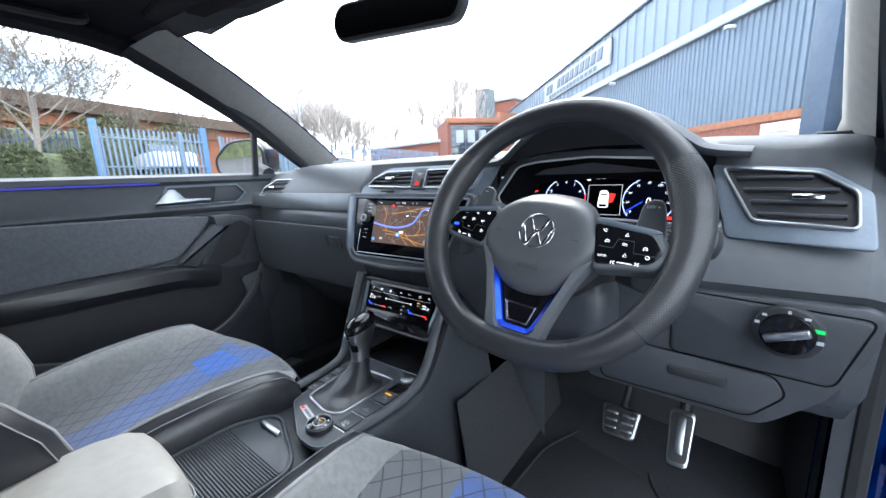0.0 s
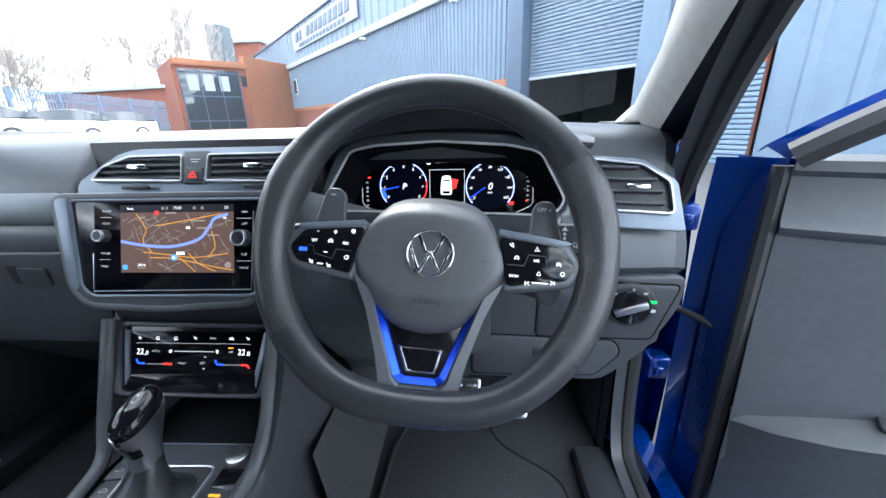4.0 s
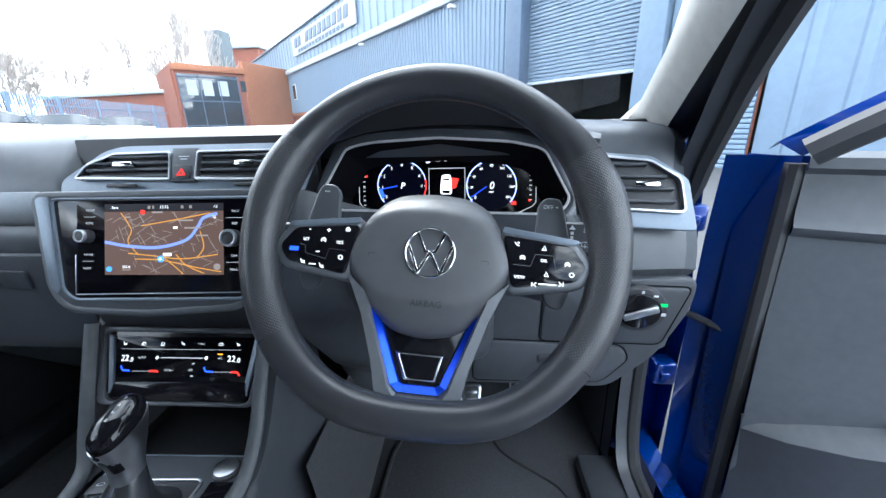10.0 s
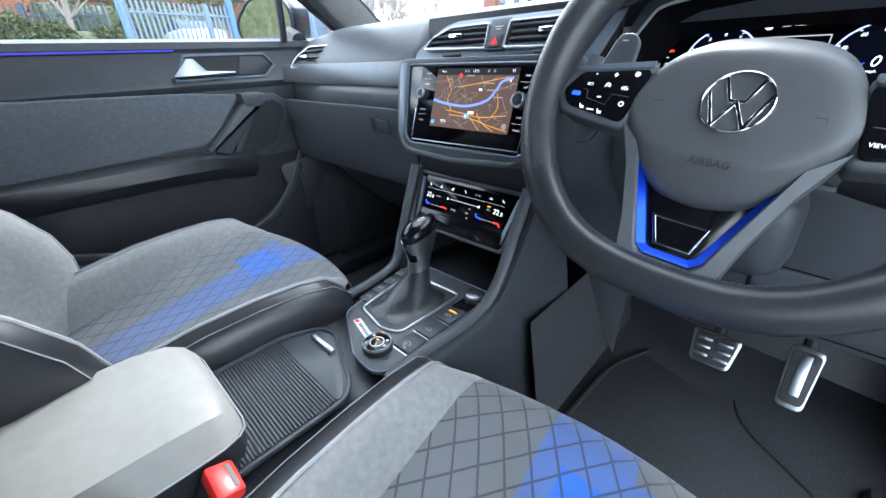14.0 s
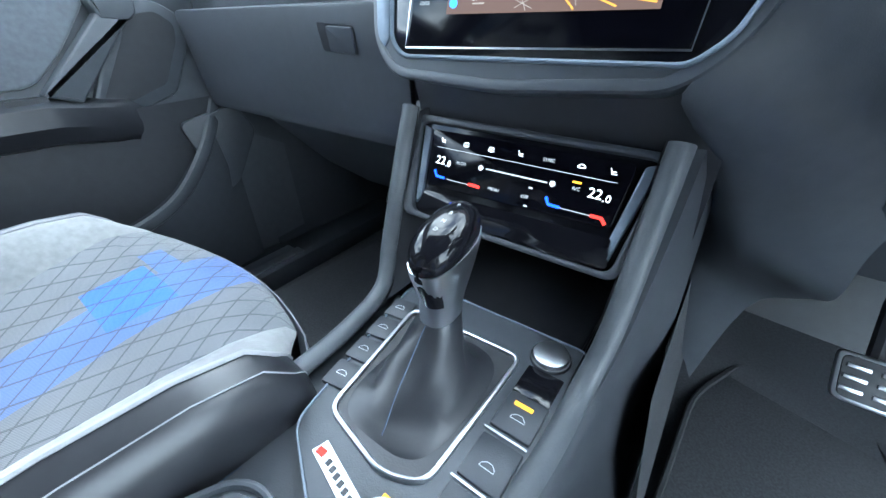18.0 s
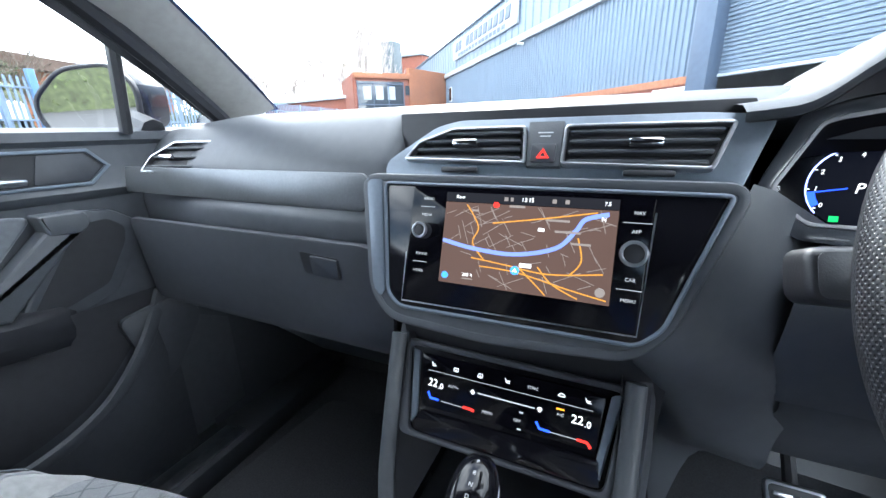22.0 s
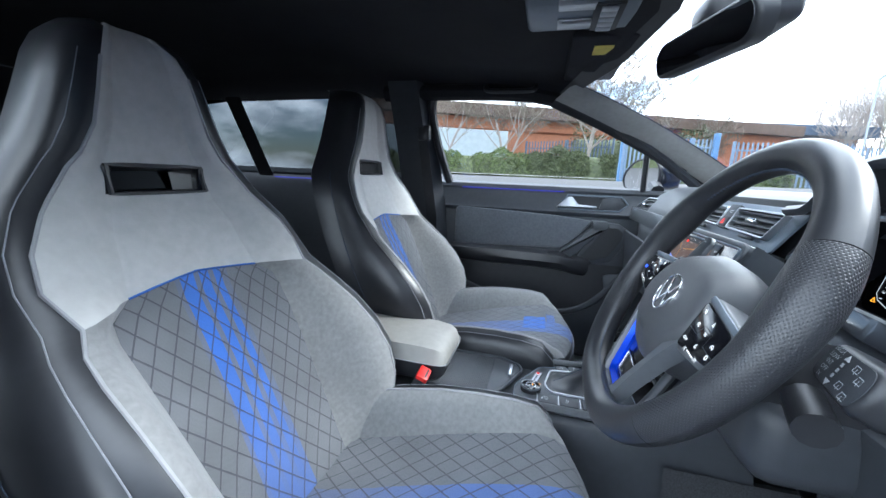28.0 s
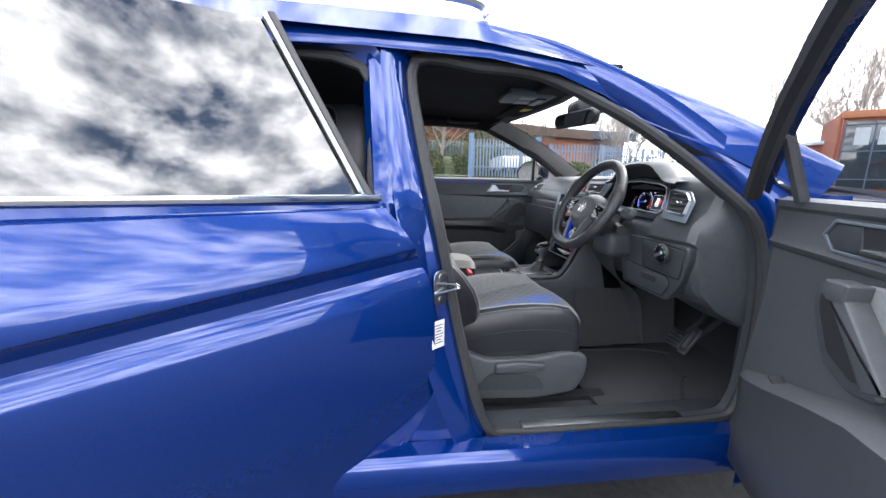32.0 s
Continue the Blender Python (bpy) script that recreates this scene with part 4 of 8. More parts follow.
# ---- dashboard ----
dash = empty("dashboard", "dark grey soft-touch dashboard with satin trim", "dashboard")


def dash_profile(x):
    """Section of the dash pad at x, from the screen's foot down to the knee."""
    s = max(0.0, min(1.0, (x - 0.20) / 0.05))
    e = max(0.0, (abs(x) - 0.55) / 0.25)
    base = [(0.90, 1.105), (0.62, 1.150), (0.42, 1.170), (0.30, 1.173), (0.255, 1.166), (0.230, 1.150)]
    pas = [(0.212, 1.128), (0.194, 1.104), (0.186, 1.088), (0.178, 1.036), (0.174, 1.031), (0.169, 1.020), (0.170, 0.998), (0.173, 0.92), (0.20, 0.83), (0.27, 0.76), (0.40, 0.62)]
    drv = [(0.222, 1.10), (0.205, 1.06), (0.185, 1.045), (0.165, 1.025), (0.155, 1.00), (0.150, 0.97), (0.165, 0.955), (0.172, 0.90), (0.19, 0.82), (0.25, 0.76), (0.40, 0.68)]
    r = base + [tuple(a[k] * (1 - s) + b[k] * s for k in (0, 1)) for a, b in zip(pas, drv)]
    return [(x, y + 0.05 * e * (1 if y < 0.5 else 0) * (1 if x < 0 else 0.3), z - 0.015 * e * (1 if z > 1.1 else 0)) for y, z in r]


part("dash_pad", grid([dash_profile(x) for x in (-0.80, -0.70, -0.55, -0.35, -0.20)] + [[(x, y + b * (1 if 0.9 < z < 1.14 else 0.3), z) for _, y, z in dash_profile(-0.185)] for x, b in ((-0.190, 0.002), (-0.183, 0.008), (-0.178, 0.030), (-0.176, 0.070))]), SOFT, dash, "dark grey grained dash pad", angle=50)
part("dash_top", grid([dash_profile(x)[:6] + [(x, 0.26, 1.12)] for x in (-0.185, 0.0, 0.20, 0.40, 0.56)]), SOFT, dash, "dark grey grained dash top", angle=50)
part("dash_driver_end", grid([dash_profile(x) for x in (0.56, 0.60, 0.64, 0.68, 0.72)]), SOFT, dash, angle=50)
part("cluster_apron", grid([[(x, 0.24, 1.03), (x, 0.205, 1.022), (x, 0.180, 1.012), (x, 0.165, 0.99), (x, 0.17, 0.955), (x, 0.19, 0.87)] for x in (0.235, 0.3, 0.45, 0.565)]), SOFT, dash, angle=50)
part("stack_rear_wall", rbox((0.005, 0.235, 1.03), (0.38, 0.02, 0.26), 0.004), DARK, dash)
# soft flank that curves back from the screen's bezel to the column
FLANK = [[(0.188, 0.164, 1.088), (0.206, 0.170, 1.082), (0.238, 0.198, 1.062), (0.275, 0.240, 1.040)], [(0.164, 0.144, 1.022), (0.184, 0.146, 1.014), (0.222, 0.172, 0.994), (0.275, 0.222, 0.975)], [(0.139, 0.124, 0.960), (0.160, 0.127, 0.950), (0.205, 0.156, 0.928), (0.275, 0.205, 0.905)], [(0.114, 0.118, 0.930), (0.138, 0.124, 0.918), (0.190, 0.158, 0.888), (0.275, 0.205, 0.855)], [(0.126, 0.150, 0.898), (0.146, 0.152, 0.880), (0.186, 0.172, 0.840), (0.270, 0.215, 0.800)], [(0.146, 0.190, 0.850), (0.158, 0.190, 0.830), (0.190, 0.205, 0.780), (0.275, 0.240, 0.740)], [(0.148, 0.240, 0.790), (0.160, 0.245, 0.770), (0.200, 0.265, 0.725), (0.270, 0.310, 0.690)], [(0.155, 0.320, 0.690), (0.168, 0.325, 0.670), (0.200, 0.345, 0.640), (0.240, 0.380, 0.610)], [(0.172, 0.400, 0.500), (0.185, 0.405, 0.480), (0.205, 0.415, 0.440), (0.222, 0.430, 0.395)]]
part("stack_flank", grid(list(zip(*[smoothline(c, 4) for c in zip(*FLANK)]))), SOFT, dash, "soft dash flank beside the screen", angle=60)
# rounded end on the driver's side
part("dash_end", grid([dash_profile(0.72), [(0.742, y + 0.012, z - 0.006) for _, y, z in dash_profile(0.72)], [(0.755, y + 0.05, z - 0.012) for _, y, z in dash_profile(0.72)], [(0.757, y + 0.25, z - 0.02) for _, y, z in dash_profile(0.72)]]), SOFT, dash)
part("end_speaker_grille", rbox((0.70, 0.36, 1.166), (0.06, 0.10, 0.006), 0.003), DARK, dash)
# passenger trim strip
tm = plane_m((-0.400, 0.1800, 1.0615), (1, 0, 0), (0, 0.155, 0.99))
part("trim_strip", prism(rounded([(-0.36, -0.020), (0.180, -0.0255), (0.186, -0.018), (0.188, 0.018), (0.180, 0.0250), (-0.19, 0.0255), (-0.20, 0.0255), (-0.36, 0.0255)], 0.005), 0.004, 0.0015), BRUSH, dash, "satin patterned trim strip", m=tm)
gm = plane_m((-0.40, 0.172, 0.935), (1, 0, 0), (0, -0.10, 1))
part("glovebox_lid", prism(rounded([(-0.35, -0.11), (0.215, -0.115), (0.225, 0.045), (0.19, 0.060), (-0.35, 0.062)], 0.02), 0.008, 0.004), HARD, dash, "glovebox lid", m=gm)
lt = gm @ Matrix.Translation((0.105, 0.022, 0.0085))
part("latch_recess", prism(rounded([(-0.032, -0.016), (0.036, -0.020), (0.036, 0.014), (-0.034, 0.018)], 0.004), 0.0006), DARK, dash, "recessed glovebox latch", m=lt)
part("glovebox_latch", prism(rounded([(-0.014, -0.016), (0.034, -0.019), (0.034, 0.012), (-0.014, 0.014)], 0.003), 0.004, 0.0015), HARD, dash, m=lt)
# foot of the dash, driver's side lower cover with fuse lid
lm = plane_m((0.60, 0.168, 0.905), (1, 0, 0.0), (0, -0.12, 1))
part("lower_cover", prism(rounded([(-0.20, -0.14), (0.045, -0.145), (0.105, -0.08), (0.138, 0.0), (0.14, 0.055), (-0.20, 0.05)], 0.02), 0.010, 0.006), HARD, dash, "dark grey lower dash cover", m=lm)
part("cover_body", prism(rounded([(-0.198, -0.138), (0.043, -0.143), (0.102, -0.079), (0.135, 0.0), (0.137, 0.053), (-0.198, 0.048)], 0.02), 0.13, 0.0), HARD, dash, m=lm @ Matrix.Translation((0, 0, -0.131)))
part("coin_tray_lid", prism(rounded([(-0.17, -0.13), (0.03, -0.13), (0.065, -0.085), (0.05, -0.06), (-0.17, -0.05)], 0.012), 0.014, 0.004), HARD, dash, m=lm)
part("tray_grip", rbox((-0.035, -0.083, 0.014), (0.075, 0.018, 0.008), 0.004), DARK, dash, m=lm)
part("switch_panel", prism(rounded([(-0.07, -0.05), (0.105, -0.055), (0.13, 0.04), (-0.07, 0.048)], 0.012), 0.013, 0.003), HARD, dash, m=lm)
part("knee_bolster", grid([[(x, 0.20, 0.955), (x, 0.19, 0.86), (x, 0.24, 0.77), (x, 0.42, 0.70), (x, 0.62, 0.68)] for x in (0.255, 0.45, 0.72)]), HARD, dash)
part("kick_panel", grid([[(0.735, 0.64, z), (0.74, 0.48, z), (0.745, 0.36, z)] for z in (0.40, 0.7, 0.95)]), HARD, dash)
for out_ in ([(-0.172, -0.132), (0.031, -0.132), (0.067, -0.085), (0.052, -0.058), (-0.172, -0.048)], [(-0.072, -0.052), (0.107, -0.057), (0.132, 0.042), (-0.072, 0.050)]):
    part("seam", flat_strip(rounded(out_, 0.012), 0.0022, 0.0102, 0.0004, closed=True), FLOCK, dash, m=lm)
# light switch
ls = plane_m((0.655, 0.140, 0.922), (1, -0.16, 0), (0, -0.12, 1)) @ Matrix.Diagonal((0.82, 0.82, 1, 1))
lsw = empty("light_switch", "round black headlamp switch with silver bar grip", "light switch")
part("bezel", disc((0, 0), 0.042, 0.010, 36, 0.003), DARK, lsw, m=ls)
part("dial", disc((0, 0), 0.033, 0.014, 36, 0.003), PIANO, lsw, m=ls)
part("grip", rbox((0, 0, 0.016), (0.056, 0.013, 0.008), 0.003), SATIN, lsw, "silver bar grip", m=ls @ Matrix.Rotation(0.42, 4, "Z"))
bars([(0.0, 0.036, 0.004, 0.005), (-0.028, 0.026, 0.006, 0.004), (-0.036, 0.012, 0.006, 0.005), (0.02, 0.03, 0.007, 0.004), (0.036, -0.004, 0.008, 0.006)], ls, PRINT, lsw, "symbol", 0.0112)
bars([(0.034, 0.014, 0.011, 0.006)], ls, GRN_ON, lsw, "lit_symbol", 0.0112)


def vent(name, outline, m, nslat, tab, thing_label, knob=True, wheel=None):
    """An air vent: satin frame, dark well, blades, a chrome-edged tab."""
    v = empty(name, thing_label, "air vent", "dashboard air vents")
    o = rounded(outline, 0.006)
    part("frame", ring(o, shrink(o, 0.0035), 0.010, 0.001), SATIN, v, "bright frame", m=m)
    part("well", prism(shrink(o, 0.003), 0.0005), DARK, v, m=m)
    ys = [p[1] for p in outline]
    for k in range(nslat):
        y = min(ys) + (max(ys) - min(ys)) * (k + 0.75) / (nslat + 0.5)
        xs = []
        n = len(outline)
        for i in range(n):
            (x0, y0), (x1, y1) = outline[i], outline[(i + 1) % n]
            if (y0 - y) * (y1 - y) < 0:
                xs.append(x0 + (x1 - x0) * (y - y0) / (y1 - y0))
        if len(xs) < 2:
            continue
        a, b = min(xs) + 0.007, max(xs) - 0.007
        part("slat", rbox(((a + b) / 2, y, 0.004), (b - a, 0.0045, 0.010), 0.0015, 1), HARD, v, m=m)
    tx, ty = tab
    part("tab", rbox((tx, ty, 0.011), (0.030, 0.007, 0.010), 0.002), CHROME, v, "chrome-edged blade tab", m=m)
    if wheel:
        part("thumbwheel", rbox((wheel[0], wheel[1], 0.006), (0.034, 0.008, 0.008), 0.003), DARK, v, m=m)
        for k in range(5):
            part("rib", rbox((wheel[0] - 0.012 + 0.006 * k, wheel[1], 0.0105), (0.002, 0.008, 0.002), 0), HARD, v, m=m)
    return v


UPV = (0, 0.42, 0.91)
vent("passenger_vent", [(-0.075, -0.036), (0.085, -0.036), (0.09, 0.022), (0.0, 0.022), (-0.055, -0.005)], plane_m((-0.635, 0.206, 1.107), (1, 0.10, 0), UPV), 3, (-0.01, -0.008), "small corner air vent in a bright frame")
cm = plane_m((0.0, 0.200, 1.118), (1, 0, 0), UPV)
vent("centre_vent", [(-0.160, -0.0195), (-0.008, -0.0235), (-0.012, 0.0205), (-0.098, 0.0200), (-0.142, 0.0035)], cm, 4, (-0.080, 0.000), "slatted centre air vent with chrome tab")
vent("centre_vent", [(0.027, -0.0235), (0.162, -0.0270), (0.178, 0.0205), (0.028, 0.0205)], cm, 4, (0.105, -0.001), "slatted centre air vent with chrome tab")
vent("driver_vent", [(0.570 - 0.64, 0.034), (0.612 - 0.64, -0.038), (0.705 - 0.64, -0.042), (0.70 - 0.64, 0.0), (0.665 - 0.64, 0.024)][::-1], plane_m((0.64, 0.186, 1.088), (1, -0.16, 0), UPV), 4, (0.02, -0.008), "driver's air vent with slanted sides", wheel=None)
# satin surround of the centre vents and hazard switch
sur = [(-0.188, -0.041), (0.184, -0.045), (0.210, 0.030), (0.15, 0.034), (-0.095, 0.034), (-0.125, 0.027), (-0.190, -0.018)]
part("vent_surround", prism(rounded(sur, 0.01), 0.004, 0.002), GREYTRIM, dash, "satin blue-grey surround", m=plane_m((0.0, 0.204, 1.116), (1, 0, 0), UPV))
part("chrome_line", tube([(-0.189, -0.0400, 0.0075), (0.186, -0.0440, 0.0075)], 0.0021, 6), CHROME, dash, "bright line below the vents", m=cm)
for x in (-0.085, 0.11):
    part("thumbwheel", rbox((x, -0.030, 0.006), (0.045, 0.006, 0.006), 0.002), DARK, dash, m=cm)
dsur = [(0.552 - 0.64, 0.046), (0.585 - 0.64, -0.062), (0.725 - 0.64, -0.066), (0.715 - 0.64, 0.004), (0.67 - 0.64, 0.036)][::-1]
part("driver_vent_surround", prism(rounded(dsur, 0.008), 0.004, 0.002), GREYTRIM, dash, m=plane_m((0.64, 0.189, 1.086), (1, -0.16, 0), UPV))
hz = empty("hazard_switch", "grey hazard switch with red triangle", "switch")
part("panel", prism([(-0.008, -0.025), (0.027, -0.025), (0.027, 0.025), (-0.010, 0.025)], 0.008, 0.001), VALM, hz, m=cm)
part("button", prism(rounded([(-0.004, -0.0215), (0.022, -0.0215), (0.022, -0.001), (-0.004, -0.001)], 0.003), 0.011, 0.001), HARD, hz, m=cm)
part("triangle", ring([(0.002, -0.0175), (0.016, -0.0175), (0.009, -0.0065)], [(0.0055, -0.0156), (0.0125, -0.0156), (0.009, -0.0102)], 0.0004), RED_ON, hz, m=cm @ Matrix.Translation((0, 0, 0.0112)))
bars([(0.009, 0.012, 0.016, 0.0012), (0.009, 0.008, 0.011, 0.0012)], cm, PRINT, hz, "small_print", 0.0084)

# ---- centre screen ----
scr = empty("infotainment_unit", "glossy black centre screen showing a street map", "screen")
SM = plane_m((-0.006, 0.140, 1.022), (1, 0, 0), (0, 0.31, 0.95))
bez = rounded([(-0.140, -0.0995), (-0.020, -0.1045), (0.118, -0.0945), (0.146, -0.066), (0.196, 0.068), (-0.196, 0.068), (-0.168, -0.072)], 0.018, 5)
gfo = rounded([(-0.127, -0.0850), (0.121, -0.0825), (0.141, -0.064), (0.183, 0.0600), (-0.163, 0.0605), (-0.145, -0.070)], 0.010, 5)
bezo = [Vector((x, y, 0)) for x, y in bez]
part("surround", prism(bez, 0.060, 0.004, 3), SOFT, scr, "dark grey soft bezel", m=SM @ Matrix.Translation((0, 0, -0.054)))
part("bezel_lip", tube([(p.x * 0.975, p.y * 0.965 - 0.001, 0.004) for p in bezo], 0.0055, 8, True, flat=0.7), SOFT, scr, m=SM)
part("bezel_side", prism(rounded([(-0.1895, 0.0640), (-0.1650, -0.0680), (-0.1520, -0.0760), (-0.1470, -0.0680), (-0.1660, 0.0640)], 0.004), 0.0075, 0.002), GREYTRIM, scr, "satin blue-grey bezel side", m=SM)
part("gloss_rim", ring(gfo, shrink(gfo, 0.004), 0.0095, 0.002), GREYTRIM, scr, "satin blue-grey rim", m=SM)
part("glass_frame", prism(shrink(gfo, 0.003), 0.0068, 0.001), PIANO, scr, "gloss black frame", m=SM)
gls = rounded([(-0.1215, -0.0748), (0.1185, -0.0712), (0.1235, 0.0545), (-0.1215, 0.0560)], 0.005)
part("glass", prism(gls, 0.0085, 0.001), SCREEN, scr, "black screen glass", m=SM)
part("silver_edge", flat_strip([(-0.1225, -0.020), (-0.1225, -0.0755), (0.1190, -0.0718), (0.1240, 0.0400)], 0.0016, 0.0088), SATIN, scr, m=SM)
Z = SM @ Matrix.Translation((0.006, 0, 0.0090))
part("map", prism([(-0.085, -0.048), (0.088, -0.048), (0.088, 0.040), (-0.085, 0.040)], 0.0002), MAP_BG, scr, "street map with a blue route", m=Z)
part("status_bar", prism([(-0.085, 0.0405), (0.088, 0.0405), (0.088, 0.0505), (-0.085, 0.0505)], 0.0002), glow("status_bar", (0.02, 0.02, 0.025), 0.3), scr, m=Z)
rnd = random.Random(4)
for k in range(70):
    x, y, a, l = rnd.uniform(-0.078, 0.08), rnd.uniform(-0.042, 0.035), rnd.choice((0.35, 1.9, 0.5, 2.05, -0.3)) + rnd.uniform(-0.12, 0.12), rnd.uniform(0.006, 0.03)
    p, q = Vector((x - l * math.cos(a) / 2, y - l * math.sin(a) / 2)), Vector((x + l * math.cos(a) / 2, y + l * math.sin(a) / 2))
    p = Vector((max(-0.084, min(0.087, p.x)), max(-0.047, min(0.039, p.y))))
    q = Vector((max(-0.084, min(0.087, q.x)), max(-0.047, min(0.039, q.y))))
    part("street", flat_strip([p, q], 0.0006, 0.0002, 0.0003), MAP_LINE, scr, m=Z)
for pts in ([(-0.06, 0.038), (-0.045, 0.015), (-0.05, -0.002), (-0.035, -0.02)], [(-0.05, -0.018), (-0.01, -0.022), (0.03, -0.026), (0.08, -0.02)], [(0.02, -0.02), (0.035, -0.035), (0.06, -0.046)], [(-0.03, 0.02), (0.02, 0.028), (0.07, 0.037)],
            [(0.0, -0.022), (0.02, -0.038), (0.03, -0.047)], [(-0.04, -0.026), (0.0, -0.028), (0.05, -0.038), (0.085, -0.044)], [(0.055, 0.012), (0.06, -0.01), (0.05, -0.025)]):
    part("main_road", flat_strip([p.to_2d() for p in smoothline([(*p, 0) for p in pts], 5)], 0.0013, 0.0004, 0.0004), MAP_ROAD, scr, m=Z)
part("route", flat_strip([p.to_2d() for p in smoothline([(-0.084, -0.002, 0), (-0.05, -0.008, 0), (-0.005, -0.010, 0), (0.035, 0.0, 0), (0.052, 0.018, 0), (0.06, 0.03, 0), (0.08, 0.036, 0)], 6)], 0.0042, 0.0006, 0.0006), MAP_BLUE, scr, m=Z)
bars([(0.008, -0.020, 0.012, 0.004), (0.02, 0.017, 0.006, 0.003)], Z, W_ON, scr, "map_label", 0.0016)
part("position_marker", disc((-0.002, -0.026), 0.0045, 0.0018, 16), glow("marker_blue", (0.05, 0.2, 0.6), 0.8), scr, m=Z)
part("position_arrow", prism([(-0.0045, -0.0275), (0.0005, -0.0275), (-0.002, -0.0235)], 0.002), W_ON, scr, m=Z)
part("marker", disc((-0.078, -0.040), 0.0036, 0.0018, 14), glow("marker_blue", (0.05, 0.2, 0.6), 0.8), scr, m=Z)
part("parking_mark", disc((0.079, -0.037), 0.0045, 0.0018, 14), MAP_LINE, scr, m=Z)
part("flag_mark", disc((-0.028, 0.039), 0.003, 0.0018, 12), RED_ON, scr, m=Z)
for s, x, y, z in (("RADIO", -0.106, 0.042, 0.0042), ("MEDIA", -0.107, 0.024, 0.0042), ("PHONE", -0.109, -0.020, 0.0042), ("VOICE", -0.111, -0.039, 0.0042), ("NAV", 0.105, 0.039, 0.0046), ("APP", 0.104, 0.022, 0.0046), ("CAR", 0.103, -0.022, 0.0046), ("MENU", 0.103, -0.041, 0.0046)):
    text(s, z, Z @ Matrix.Translation((x, y, 0.0004)), W_DIM, scr)
bars([(-0.107, 0.033, 0.018, 0.0005), (-0.110, -0.029, 0.017, 0.0005), (0.104, 0.030, 0.024, 0.0005), (0.103, -0.031, 0.022, 0.0005)], Z, W_DIM, scr, "divider", 0.0004)
for s, x, y, z in (("13:15", 0.004, 0.0455, 0.0058), ("Race", -0.068, 0.0455, 0.005), ("7.5", 0.078, 0.0455, 0.005), ("200 ft", -0.052, -0.037, 0.005), ("N", 0.076, 0.031, 0.0055)):
    text(s, z, Z @ Matrix.Translation((x, y, 0.0018)), W_ON, scr)
bars([(-0.018, 0.0455, 0.004, 0.004), (-0.012, 0.0455, 0.003, 0.004), (0.03, 0.0455, 0.004, 0.004), (0.042, 0.0455, 0.004, 0.004), (-0.052, -0.041, 0.012, 0.0012), (-0.006, 0.0385, 0.016, 0.0024), (0.035, 0.027, 0.022, 0.0022), (0.045, 0.0165, 0.024, 0.0022), (0.058, 0.006, 0.018, 0.0022), (-0.05, 0.032, 0.008, 0.0022)], Z, MAP_LINE, scr, "small_map_print", 0.0016)
for x, y, r in ((-0.108, 0.006, 0.0088), (0.103, 0.002, 0.0118)):
    k = part("knob", disc((x, y), r, 0.014, 32, 0.003), DARK, scr, "black rotary knob", m=Z)
    part("knob_ring", ring([(x + r * 0.98 * math.cos(a * math.pi / 16), y + r * 0.98 * math.sin(a * math.pi / 16)) for a in range(32)], [(x + r * 0.72 * math.cos(a * math.pi / 16), y + r * 0.72 * math.sin(a * math.pi / 16)) for a in range(32)], 0.0155, 0.001), SATIN, k, m=Z)

# ---- climate panel ----
cli = empty("climate_panel", "gloss black touch climate panel with lit digits", "control panel")
CM = plane_m((-0.010, 0.122, 0.846), (1, 0, 0), (0, 0.5, 0.866))
cb = rounded([(-0.122, -0.072), (0.120, -0.072), (0.132, 0.040), (-0.136, 0.042)], 0.012)
ci = rounded([(-0.108, -0.066), (0.112, -0.066), (0.124, 0.033), (-0.127, 0.034)], 0.010)
part("surround", ring(cb, ci, 0.010, 0.003), HARD, cli, "dark grey surround", m=CM @ Matrix.Translation((0, 0, -0.006)))
part("backplate", prism(ci, 0.003), PIANO, cli, "gloss black plate", m=CM @ Matrix.Translation((0, 0, -0.006)))
for s_ in (-1, 1):
    part("side_cheek", prism(rounded([(s_ * 0.1115, 0.027), (s_ * 0.1015, -0.046), (s_ * 0.1075, -0.058), (s_ * 0.1235, 0.031)][::s_], 0.003), 0.005, 0.002), GREYTRIM, cli, "satin blue-grey cheek", m=CM @ Matrix.Translation((0, 0, -0.004)))
part("glass", prism(rounded([(-0.0965, -0.0335), (0.1015, -0.0295), (0.1065, 0.0270), (-0.1075, 0.0270)], 0.006), 0.004, 0.001), SCREEN, cli, "black touch glass", m=CM)
part("lower_gloss", prism(rounded([(-0.104, -0.064), (0.108, -0.064), (0.106, -0.037), (-0.100, -0.040)], 0.005), 0.001, 0.0005), PIANO, cli, m=CM)
Z = CM @ Matrix.Translation((0, 0, 0.0042))
for b, x, y in (("22", -0.086, -0.005), ("22", 0.081, -0.004)):
    text(b, 0.0125, Z @ Matrix.Translation((x, y, 0)), W_ON, cli, "digits")
for b, x, y, z in ((".0", -0.0755, -0.007, 0.0095), (".0", 0.0915, -0.006, 0.0095), ("AUTO", -0.0595, -0.0038, 0.0046), ("SYNC", 0.032, 0.0168, 0.0046), ("MENU", -0.0144, -0.0216, 0.0046), ("OFF", 0.0196, -0.0210, 0.0046), ("A/C", 0.0638, -0.0032, 0.0046)):
    text(b, z, Z @ Matrix.Translation((x, y, 0)), W_ON if z > 0.008 else W_DIM, cli, "digits")
